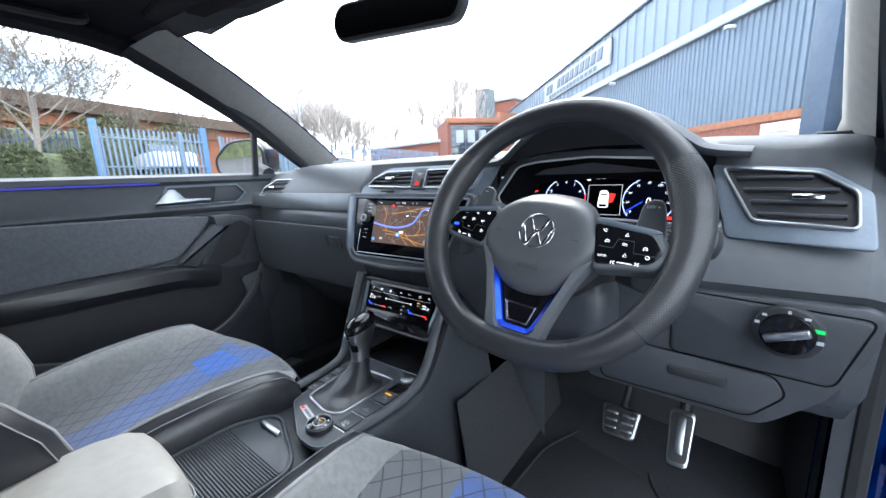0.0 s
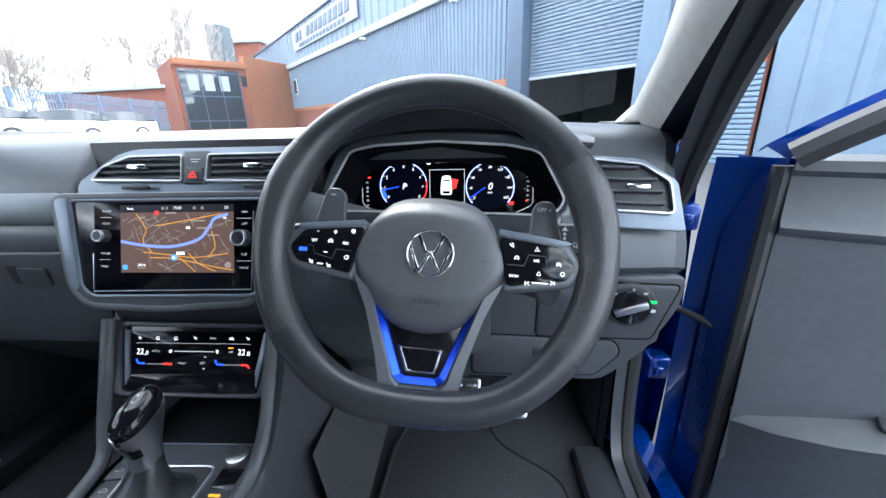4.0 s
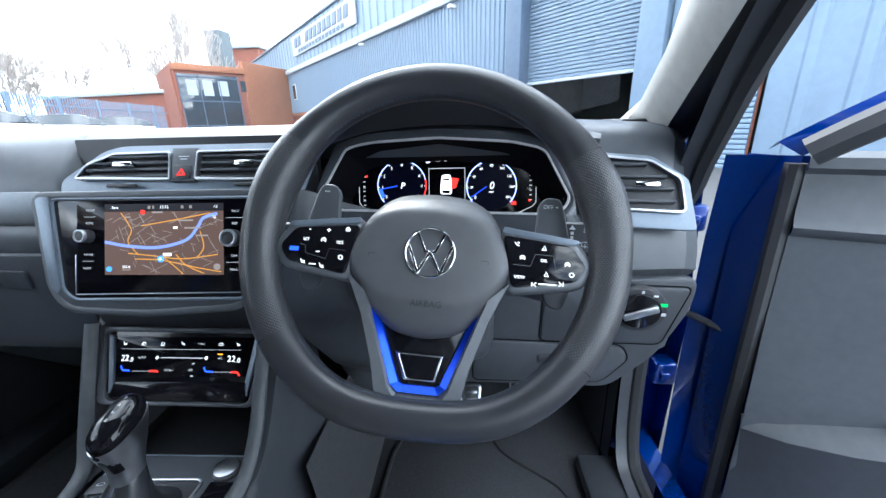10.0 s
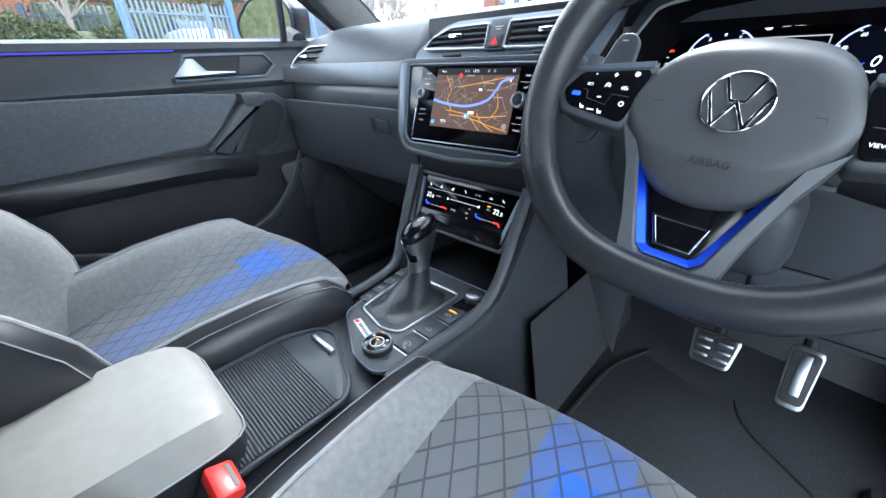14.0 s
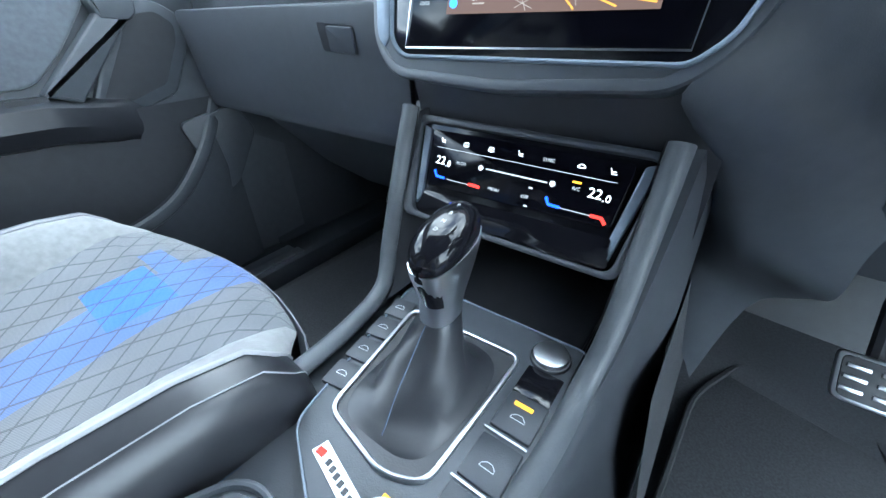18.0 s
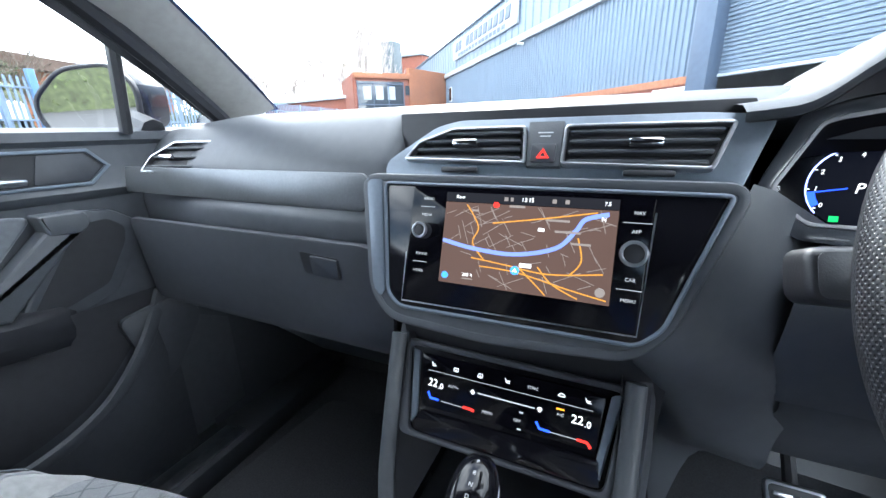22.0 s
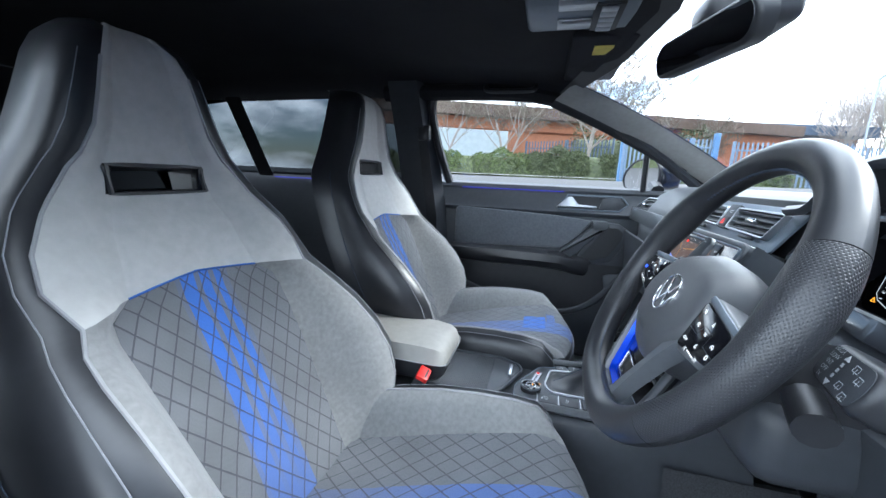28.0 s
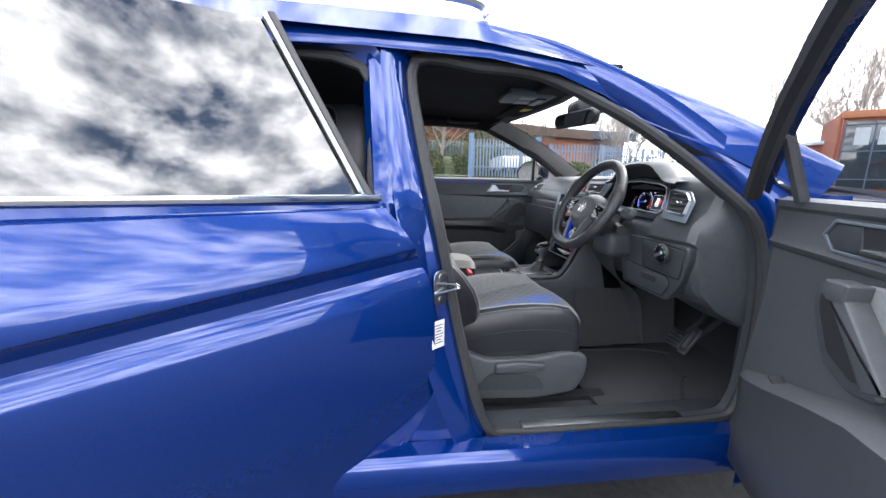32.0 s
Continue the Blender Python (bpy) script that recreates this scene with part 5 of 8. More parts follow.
bars([(0.0, 0.0088, 0.19, 0.0005), (-0.057, -0.0232, 0.030, 0.0006), (0.069, -0.0228, 0.036, 0.0006), (0.004, -0.0034, 0.066, 0.0013)], Z, W_DIM, cli, "divider", 0.0002)
icons([("seat", -0.089, 0.0167), ("screen", -0.0592, 0.0163), ("screen", -0.029, 0.0163), ("seat", 0.0034, 0.0175), ("car", 0.0628, 0.0168), ("seat", 0.0898, 0.0172), ("fan", -0.0350, -0.0036), ("fan", 0.0420, -0.0032)], Z, W_ON, cli, 0.0058, w=0.0007)
bars([(0.0630, 0.0025, 0.008, 0.0018)], Z, AMB_ON, cli, "amber_light", 0.0002)
for x in (-0.0900, 0.0400):
    part("cool_mark", flat_strip([(x, -0.0160), (x + 0.004, -0.0222), (x + 0.015, -0.0226)], 0.0026, 0.0002), BLUE_ON, cli, m=Z)
for x in (-0.0300, 0.0965):
    part("warm_mark", flat_strip([(x - 0.014, -0.0226), (x - 0.004, -0.0228), (x, -0.0275 if x > 0 else -0.0235)], 0.0030, 0.0002), RED_ON, cli, m=Z)
bars([(0.0230, -0.0115, 0.004, 0.0016), (0.0230, -0.0290, 0.004, 0.0016)], Z, W_DIM, cli, "symbol", 0.0002)

# ---- centre console ----
con = empty("centre_console", "dark grey centre console with gear lever and roller cover", "console")
KZ = 0.700
# body between the seats and up to the climate panel
part("console_body", grid([[(-0.13, y, 0.36), (-0.128, y, z - 0.03), (-0.118, y, z - 0.006), (0.118, y, z - 0.006), (0.128, y, z - 0.03), (0.13, y, 0.36)] for y, z in ((-0.75, 0.70), (-0.4, 0.69), (-0.2, 0.69), (0.05, 0.695))], cap=True), HARD, con, "dark grey console side")
for s in (-1, 1):
    flank = smoothline([(s * 0.150 - 0.010, 0.150, 0.895), (s * 0.148 - 0.010, 0.112, 0.822), (s * 0.140 - 0.007, 0.072, 0.748), (s * 0.130 - 0.003, 0.034, 0.704), (s * 0.124, -0.03, 0.694), (s * 0.122, -0.10, 0.692), (s * 0.126, -0.20, 0.688), (s * 0.130, -0.34, 0.68)], 5)
    part("console_flank", grid([[p + Vector((-s * 0.014, 0.006, 0.0)), p + Vector((-s * 0.002, 0.004, -0.002)), p + Vector((s * 0.004, 0.016, -0.012)), p + Vector((s * 0.014, 0.06, -0.06)), Vector((p.x + s * 0.026, p.y + 0.11, 0.52 + 0.3 * (p.z - 0.69))), Vector((s * 0.19, p.y + 0.14, 0.385))] for p in flank]), HARD, con, "dark grey console flank", angle=60)
    part("tunnel_carpet", grid([[(s * 0.165, y, 0.66), (s * 0.185, y, 0.52), (s * 0.205, y, 0.40)] for y in (0.10, 0.30, 0.60)]), CARPET, con, "black carpeted tunnel side")
part("stack_fill", grid([[(x, 0.14, 0.93), (x, 0.17, 0.80), (x, 0.23, 0.72)] for x in (-0.15, 0.0, 0.15)]), DARK, con)
part("cubby_floor", rbox((-0.005, 0.145, 0.688), (0.20, 0.20, 0.006), 0.002), DARK, con)
part("cubby_back", rbox((-0.005, 0.235, 0.74), (0.24, 0.01, 0.12), 0.002), DARK, con)
for s in (-1, 1):
    side = smoothline([(s * 0.136 - 0.014, 0.134, 0.892), (s * 0.133 - 0.012, 0.100, 0.822), (s * 0.128 - 0.009, 0.064, 0.752), (s * 0.118 - 0.004, 0.030, 0.712), (s * 0.112, -0.03, 0.703), (s * 0.108, -0.10, 0.702), (s * 0.110, -0.18, 0.701)], 6)
    part("side_rail", tube(side, 0.0100, 10, up=(0, 0, 1), flat=0.9), VALM, con, "satin grey edge rail")
    part("cubby_side", grid([[p + Vector((-s * 0.012, 0, -0.004)), Vector((p.x - s * 0.016, 0.24, p.z))] for p in side[:20]]), DARK, con)
usbm = plane_m((-0.002, 0.205, 0.742), (1, 0, 0), (0, 0.1, 1))
for x in (0.0, 0.042):
    part("usb_socket", ring(rounded([(x - 0.009, -0.005), (x + 0.009, -0.005), (x + 0.009, 0.005), (x - 0.009, 0.005)], 0.004), rounded([(x - 0.007, -0.0032), (x + 0.007, -0.0032), (x + 0.007, 0.0032), (x - 0.007, 0.0032)], 0.003), 0.002), SATIN, con, "small bright-edged socket", m=usbm)
KM = Matrix.Translation((0, 0, KZ))
pan = rounded([(-0.100, 0.052), (-0.062, -0.132), (0.040, -0.186), (0.088, -0.188), (0.108, -0.165), (0.108, 0.075), (-0.092, 0.070)], 0.014)
part("trim_panel", prism(pan, 0.006, 0.003), SOFT, con, "grey top panel", m=KM)
part("panel_edge", ring(pan, shrink(pan, 0.0016), 0.0075, 0.0005), GREYTRIM, con, m=KM)
bo = rounded([(-0.050, -0.108), (0.024, -0.122), (0.056, -0.108), (0.058, 0.034), (-0.072, 0.028)], 0.014)
part("boot_frame", ring(bo, shrink(bo, 0.0045), 0.010, 0.002), SATIN, con, "chrome boot frame", m=KM)
part("boot_well", prism(shrink(bo, 0.004), 0.0068), DARK, con, m=KM)
part("badge", prism([(-0.03, -0.138), (0.024, -0.152), (0.028, -0.140), (-0.026, -0.126)], 0.008), SATIN, con, "silver badge", m=KM)
bars([(-0.012 + 0.0062 * k, -0.1365 - 0.0016 * k, 0.0042, 0.0050) for k in range(6)], KM, DARK, con, "badge_mark", 0.0083)
bars([(-0.023, -0.1345, 0.008, 0.006)], KM, RED_ON, con, "red_mark", 0.0083)
for y in (-0.078, -0.046, -0.014, 0.018):
    bxm = KM @ Matrix.Translation((-0.0745 - 0.17 * (y + 0.03), y, 0)) @ Matrix.Rotation(0.16, 4, "Z")
    part("button", rbox((0, 0, 0.006), (0.026, 0.028, 0.006), 0.002), HARD, con, m=bxm)
    icons([("car", 0, 0)], bxm, PRINT, con, 0.009, 0.0092, 0.0007)
for y, lit in ((-0.112, 0), (-0.068, 0), (-0.022, 1)):
    part("button", rbox((0.083, y, 0.006), (0.034, 0.038, 0.006), 0.002), HARD, con, m=KM)
    icons([("car", 0.083, y - 0.004)], KM, PRINT, con, 0.010, 0.0092, 0.0007)
    if lit:
        bars([(0.082, y + 0.008, 0.016, 0.004)], KM, AMB_ON, con, "amber_light", 0.0094)
part("switch_recess", rbox((0.082, 0.014, 0.004), (0.034, 0.034, 0.006), 0.002), PIANO, con, m=KM)
for y in (-0.135, -0.09, -0.045):
    bars([(0.082, y, 0.036, 0.0016)], KM, SATIN, con, "divider", 0.0082)
text("OFF", 0.007, KM @ Matrix.Translation((0.083, -0.124, 0.0094)) @ Matrix.Rotation(-0.6, 4, "Z"), PRINT, con, "off_text")
st = empty("start_button", "round silver start button", "button")
part("ring", disc((0.078, 0.048), 0.019, 0.010, 28, 0.002), DARK, st, m=KM)
part("cap", disc((0.078, 0.048), 0.0165, 0.014, 28, 0.002), SATIN, st, m=KM)
DK = KM @ Matrix.Translation((0.052, -0.150, 0)) @ Matrix.Diagonal((0.80, 0.80, 0.9, 1)) @ Matrix.Translation((-0.052, 0.150, 0))
mk = empty("mode_dial", "round black drive mode dial with lit rim", "dial")
kc = (0.052, -0.150)
part("skirt", disc(kc, 0.029, 0.016, 36, 0.004), DARK, mk, m=DK)
part("rim", ring([(kc[0] + 0.0272 * math.cos(a * math.pi / 18), kc[1] + 0.0272 * math.sin(a * math.pi / 18)) for a in range(36)], [(kc[0] + 0.0256 * math.cos(a * math.pi / 18), kc[1] + 0.0256 * math.sin(a * math.pi / 18)) for a in range(36)], 0.020, 0.001), SATIN, mk, m=DK)
part("top", disc(kc, 0.0256, 0.018, 32, 0.001), PIANO, mk, m=DK)
part("inner_ring", ring([(kc[0] + 0.014 * math.cos(a * math.pi / 12), kc[1] + 0.014 * math.sin(a * math.pi / 12)) for a in range(24)], [(kc[0] + 0.0125 * math.cos(a * math.pi / 12), kc[1] + 0.0125 * math.sin(a * math.pi / 12)) for a in range(24)], 0.0195), SATIN, mk, m=DK)
text("MODE", 0.0052, DK @ Matrix.Translation((kc[0], kc[1] - 0.002, 0.0186)) @ Matrix.Rotation(-0.7, 4, "Z"), W_DIM, mk, "mode_text")
bars([(kc[0] - 0.004, kc[1] + 0.005, 0.009, 0.0025), (kc[0] - 0.012, kc[1] + 0.024, 0.008, 0.004)], DK, AMB_ON, mk, "amber_light", 0.0188)
bars([(kc[0] + 0.012, kc[1] + 0.015, 0.005, 0.005), (kc[0] + 0.019, kc[1] + 0.002, 0.005, 0.005), (kc[0] - 0.019, kc[1] + 0.008, 0.005, 0.005)], DK, W_DIM, mk, "symbol", 0.0188)
# gear lever
gear = empty("gear_lever", "automatic gear lever, gloss black and silver knob, leather boot", "gear lever")


def oval(cx, cy, z, a, b, n=28, p=2.0, tilt=0.0, wob=0.0, ph=0.0):
    r = []
    for j in range(n):
        q = 2 * math.pi * j / n
        k = 1 + wob * (math.sin(3 * q + ph) * 0.6 + math.sin(5 * q - 2 * ph) * 0.4)
        c, d = math.cos(q), math.sin(q)
        r.append((cx + a * k * math.copysign(abs(c) ** (2 / p), c), cy + b * k * math.copysign(abs(d) ** (2 / p), d), z + tilt * math.sin(q)))
    return r


boot = [oval(0.000, -0.042, 0.7065, 0.049, 0.064, 48, 3.6), oval(0.000, -0.042, 0.7085, 0.046, 0.060, 48, 3.2, 0.0, 0.02, 0.3), oval(-0.001, -0.040, 0.7110, 0.041, 0.052, 48, 2.8, 0.002, 0.06, 0.8),
        oval(-0.002, -0.036, 0.7160, 0.036, 0.045, 48, 2.5, 0.003, 0.10, 1.5), oval(-0.004, -0.030, 0.7240, 0.032, 0.038, 48, 2.3, 0.003, 0.12, 2.2), oval(-0.006, -0.022, 0.7330, 0.0275, 0.032, 48, 2.2, 0.003, 0.12, 3.0),
        oval(-0.008, -0.014, 0.7430, 0.0235, 0.027, 48, 2.0, 0.003, 0.09, 3.8), oval(-0.009, -0.007, 0.7520, 0.0195, 0.0225, 48, 2.0, 0.003, 0.04, 4.2), oval(-0.009, -0.003, 0.7590, 0.0172, 0.0202, 48, 2.0, 0.003)]
part("boot", grid(boot, closed=True), LEATHER, gear, "creased black leather boot", angle=70)
part("boot_seam", tube(smoothline([(0.006, -0.100, 0.7105), (0.003, -0.091, 0.7135), (-0.001, -0.079, 0.7190), (-0.004, -0.066, 0.7270), (-0.006, -0.053, 0.7350), (-0.008, -0.040, 0.7440), (-0.009, -0.0250, 0.757)], 5), 0.0006, 5), STITCHB, gear)
grip = [oval(-0.009, -0.003, 0.7580, 0.0172, 0.0203, 28, 2.2, 0.003), oval(-0.009, -0.002, 0.7680, 0.0170, 0.0205, 28, 2.3, 0.003), oval(-0.008, 0.000, 0.7800, 0.0175, 0.0225, 28, 2.4, 0.004), oval(-0.007, 0.001, 0.7930, 0.0190, 0.0265, 28, 2.5, 0.006),
        oval(-0.006, 0.001, 0.8060, 0.0208, 0.0310, 28, 2.5, 0.008), oval(-0.005, 0.001, 0.8180, 0.0218, 0.0345, 28, 2.5, 0.010), oval(-0.005, 0.001, 0.8260, 0.0222, 0.0355, 28, 2.5, 0.010)]
part("grip", grid(grip, closed=True, cap=True), SATIN, gear, "satin silver grip", angle=60)
cap_ = [oval(-0.005, 0.001, 0.8265, 0.0215, 0.0345, 28, 2.5, 0.010), oval(-0.005, 0.001, 0.8320, 0.0218, 0.0350, 28, 2.5, 0.010), oval(-0.005, 0.001, 0.8385, 0.0208, 0.0335, 28, 2.4, 0.0095), oval(-0.005, 0.001, 0.8440, 0.0175, 0.0290, 28, 2.3, 0.0085), oval(-0.005, 0.001, 0.8472, 0.0120, 0.0200, 28, 2.2, 0.006), oval(-0.005, 0.001, 0.8482, 0.0050, 0.0080, 28, 2.0, 0.002)]
part("knob", grid(cap_, closed=True, cap=True), PIANO, gear, "gloss black knob", angle=60)
# gloss black face that runs down the driver's side of the grip
part("knob_face", grid([[(-0.005 + r * math.cos(q), 0.001 + r2 * math.sin(q), z + 0.008 * math.sin(q)) for q in [math.radians(200 + 10 * k) for k in range(12)]] for z, r, r2 in ((0.829, 0.0225, 0.0360), (0.818, 0.0222, 0.0350), (0.806, 0.0212, 0.0315), (0.794, 0.0194, 0.0270), (0.786, 0.0184, 0.0248))]), PIANO, gear, "gloss black front face", angle=60)
for k, c in enumerate("PRND"):
    text(c, 0.0052, plane_m((-0.005, 0.020 - 0.010 * k, 0.8530 - 0.0024 * k), (1, 0, 0), (0, 0.96, 0.28)), W_DIM, gear, "gear_letter")
# roller cover, handle, armrest, buckles
rc = rounded([(-0.088, -0.400), (0.100, -0.400), (0.100, -0.235), (0.075, -0.212), (-0.030, -0.170), (-0.060, -0.180), (-0.088, -0.235)], 0.016)
part("roller_surround", ring(rc, shrink(rc, 0.006), 0.0075, 0.003), SOFT, con, "raised grey rim", m=KM)
part("roller_bed", prism(rc, 0.002, 0.0), HARD, con, m=KM)
cov = empty("roller_cover", "grey slatted roller cover", "cover")
part("grip_plate", prism(rounded([(-0.078, -0.246), (0.090, -0.246), (0.088, -0.236), (0.068, -0.220), (-0.031, -0.180), (-0.054, -0.188), (-0.078, -0.238)], 0.006), 0.0035, 0.001), SOFT, cov, "plain front plate", m=KM)
for k in range(36):
    y = -0.400 + 0.0043 * k
    part("slat", rbox((0.006, y, 0.0036), (0.168, 0.0034, 0.003), 0.0010, 1), SOFT, cov, m=KM)
part("handle", rbox((-0.018, -0.2015, 0.0068), (0.056, 0.0095, 0.008), 0.003, 3), SATIN, cov, "silver slide handle", m=KM)
arm = empty("armrest", "pale grey leather centre armrest with black base", "armrest")
arows = []
for y, w, z0, z1 in ((-0.346, 0.060, 0.726, 0.752), (-0.349, 0.076, 0.718, 0.764), (-0.357, 0.086, 0.712, 0.774), (-0.374, 0.093, 0.709, 0.782), (-0.41, 0.096, 0.708, 0.787), (-0.48, 0.096, 0.71, 0.788), (-0.60, 0.096, 0.715, 0.792), (-0.66, 0.09, 0.73, 0.785)):
    arows.append([(-w - 0.01, y, z0), (-w - 0.012, y, (z0 + z1) / 2), (-w + 0.006, y, z1 - 0.006), (-w * 0.5, y, z1), (0, y, z1 + 0.002), (w * 0.5, y, z1), (w - 0.016, y, z1 - 0.006), (w, y, (z0 + z1) / 2), (w - 0.002, y, z0)])
part("pad", grid([r[1:-1] for r in arows], cap=True), mat("armrest_leather", (0.27, 0.262, 0.245), 0.5, bump=0.05, bscale=1200, kind="cells", var=0.06), arm, "pale grey leather pad")
part("base", grid([[r[1], r[0], (r[0][0] + 0.01, r[0][1] - 0.012, 0.70), (r[8][0] - 0.01, r[8][1] - 0.012, 0.70), r[8], r[7]] for r in arows], cap=True), LEATHER, arm, "black leather underside")
part("seam", tube([(r[1][0] - 0.001, r[1][1] + 0.002, r[1][2]) for r in arows[::-1]] + [(r[7][0] + 0.001, r[7][1] + 0.002, r[7][2]) for r in arows], 0.0013, 5), STITCH, arm)
for bx, by, tilt in ((0.118, -0.395, 0.15), (-0.128, -0.41, -0.1)):
    bk = empty("belt_buckle", "black seat belt buckle with red release button", "buckle", "belt buckles")
    bmx = pose(bx, by, 0.715, -25, 8 if bx > 0 else -8, 0)
    part("body", rbox((0, 0, -0.02), (0.042, 0.030, 0.09), 0.008), DARK, bk, m=bmx)
    part("button", rbox((0, 0, 0.022), (0.040, 0.028, 0.016), 0.005), mat("red_plastic", (0.7, 0.03, 0.025), 0.35), bk, "red release button", m=bmx)
    part("slot", rbox((0, 0.006, 0.0295), (0.028, 0.004, 0.002), 0), DARK, bk, m=bmx)

# ---- instrument cluster and its hood ----
clu = empty("instrument_cluster", "digital instrument display with two blue-ringed dials", "instrument cluster")
CU = (0, 0.36, 0.93)
IM = plane_m((0.390, 0.205, 1.090), (1, 0, 0.0), CU)
bz = rounded([(-0.153, -0.0440), (-0.168, -0.0310), (-0.181, -0.0110), (-0.149, 0.0490), (-0.136, 0.0540), (-0.106, 0.0595), (-0.010, 0.0640), (0.094, 0.0560), (0.132, 0.0475), (0.145, 0.0400), (0.177, -0.0270), (0.172, -0.0400), (0.158, -0.0535), (0.0, -0.0475)][::-1], 0.006, 3)
inn = shrink(bz, 0.0035)
part("bright_frame", ring(bz, inn, 0.004, 0.001), PIPE, clu, "thin bright frame", m=IM)
part("surround", ring([p for p in rounded([(-0.160, -0.0560), (-0.174, -0.0420), (-0.191, -0.0120), (-0.163, 0.0560), (-0.140, 0.0640), (-0.106, 0.0720), (-0.010, 0.0760), (0.094, 0.0690), (0.140, 0.0560), (0.158, 0.0460), (0.194, -0.0330), (0.186, -0.0560), (0.164, -0.0770), (0.0, -0.0730)][::-1], 0.006, 3)], bz, 0.003, 0.001), GLOSSG, clu, "gloss dark grey surround", m=IM)
part("surround_band", grid([[IM @ Vector((p[0], p[1], 0.002)), IM @ Vector((p[0] * 0.93 + 0.0, p[1] * 0.92 - 0.002, -0.085))] for p in inn + inn[:1]]), FLOCK, clu)
DM = plane_m((0.386, 0.297, 1.066), (1, 0, 0.0), (0, 0.22, 0.97))
part("display", prism(rounded([(-0.165, -0.060), (0.165, -0.060), (0.165, 0.066), (-0.165, 0.066)], 0.01), 0.001), SCREEN, clu, "black display", m=DM)
part("floor", grid([[IM @ Vector((x, -0.064, -0.006)), DM @ Vector((x * 0.95, -0.068, 0.0))] for x in (-0.17, 0, 0.17)]), FLOCK, clu)
Z = DM @ Matrix.Translation((0, 0, 0.0014))


def circle(c, r, a0=0, a1=360, n=48):
    return [(c[0] + r * math.cos(math.radians(a0 + (a1 - a0) * k / n)), c[1] + r * math.sin(math.radians(a0 + (a1 - a0) * k / n))) for k in range(n + 1)]


DIALB = glow("dial_black", (0.003, 0.004, 0.02), 0.06)
PALEBLUE = glow("pale_blue_backlight", (0.30, 0.36, 0.95), 1.1)
for c, labels, sweep in (((-0.076, 0.004), "012345678", (215, -35)), ((0.076, 0.001), ("0", "20", "40", "60", "80", "100", "120", "160", "200"), (215, -35))):
    part("dial_face", disc(c, 0.041, 0.0002, 48), DIALB, clu, m=Z)
    part("dial_ring", flat_strip(circle(c, 0.0415, 222, -42), 0.0016, 0.0004), PALEBLUE, clu, m=Z)
    for k, s in enumerate(labels):
        a = math.radians(sweep[0] + (sweep[1] - sweep[0]) * k / (len(labels) - 1))
        text(s, 0.0068 if len(s) == 1 else 0.0056, Z @ Matrix.Translation((c[0] + 0.0335 * math.cos(a), c[1] + 0.0335 * math.sin(a), 0.0006)), W_ON, clu, "dial_number", shear=0.15)
    bars([(c[0] + 0.039 * math.cos(math.radians(a)), c[1] + 0.039 * math.sin(math.radians(a)), 0.0022, 0.0009) for a in range(215, -36, -31)], Z, W_ON, clu, "dial_tick", 0.0006)
    part("needle", flat_strip([(c[0] - 0.008, c[1] - 0.001), (c[0] - 0.036, c[1] - 0.006 if c[0] < 0 else c[1] - 0.020)], 0.0012, 0.0008), BLUE_ON, clu, m=Z)
part("red_zone", flat_strip(circle((-0.076, 0.004), 0.0415, 12, -42, 16), 0.0022, 0.0006), RED_ON, clu, m=Z)
part("blue_zone", flat_strip(circle((-0.076, 0.004), 0.0375, 188, 212, 6), 0.007, 0.0005), BLUE_ON, clu, m=Z)
text("P", 0.015, Z @ Matrix.Translation((-0.075, 0.003, 0.0008)), W_ON, clu, "gear_letter", shear=0.2)
text("0", 0.017, Z @ Matrix.Translation((0.076, 0.001, 0.0008)), W_ON, clu, "speed", shear=0.2)
text("mph", 0.005, Z @ Matrix.Translation((0.076, -0.009, 0.0008)), W_ON, clu, "speed_unit")
bx = [(-0.030, -0.026), (0.032, -0.026), (0.032, 0.032), (-0.030, 0.032)]
part("box_line", ring(bx, shrink(bx, 0.0011), 0.0006), W_DIM, clu, m=Z)
part("car_picture", prism(rounded([(-0.010, -0.015), (0.009, -0.015), (0.010, 0.0), (0.007, 0.018), (-0.007, 0.018), (-0.010, 0.0)], 0.004), 0.0003), W_ON, clu, m=Z @ Matrix.Translation((0, 0.003, 0)))
bars([(-0.0005, -0.008, 0.013, 0.005), (0.0, 0.013, 0.011, 0.003)], Z, SCREEN, clu, "car_window", 0.0008)
part("open_door_mark", prism([(0.0085, -0.004), (0.017, -0.001), (0.021, 0.014), (0.009, 0.016)], 0.0006), RED_ON, clu, m=Z)
for s, x, y, z in (("13:15", 0.001, 0.045, 0.0062), ("SW", -0.046, 0.045, 0.0052), ("7.5", 0.046, 0.044, 0.0052), ("27470 mi", 0.038, -0.038, 0.005)):
    text(s, z, Z @ Matrix.Translation((x, y, 0.0006)), W_ON, clu)
part("white_dot", disc((-0.031, 0.045), 0.0046, 0.0008, 20), W_ON, clu, m=Z)
bars([(-0.014, 0.045, 0.008, 0.004), (0.022, 0.045, 0.006, 0.004), (-0.046, -0.037, 0.0035, 0.007), (-0.038, -0.037, 0.0035, 0.007), (-0.030, -0.037, 0.0035, 0.007)], Z, W_DIM, clu, "symbol", 0.0006)
bars([(0.003, -0.0325, 0.094, 0.0008)], Z, BLUE_ON, clu, "rule", 0.0006)
bars([(-0.010, -0.037, 0.004, 0.006), (0.113, -0.028, 0.008, 0.006), (-0.138, 0.020, 0.007, 0.003), (0.139, -0.024, 0.003, 0.004)], Z, RED_ON, clu, "red_warning", 0.0006)
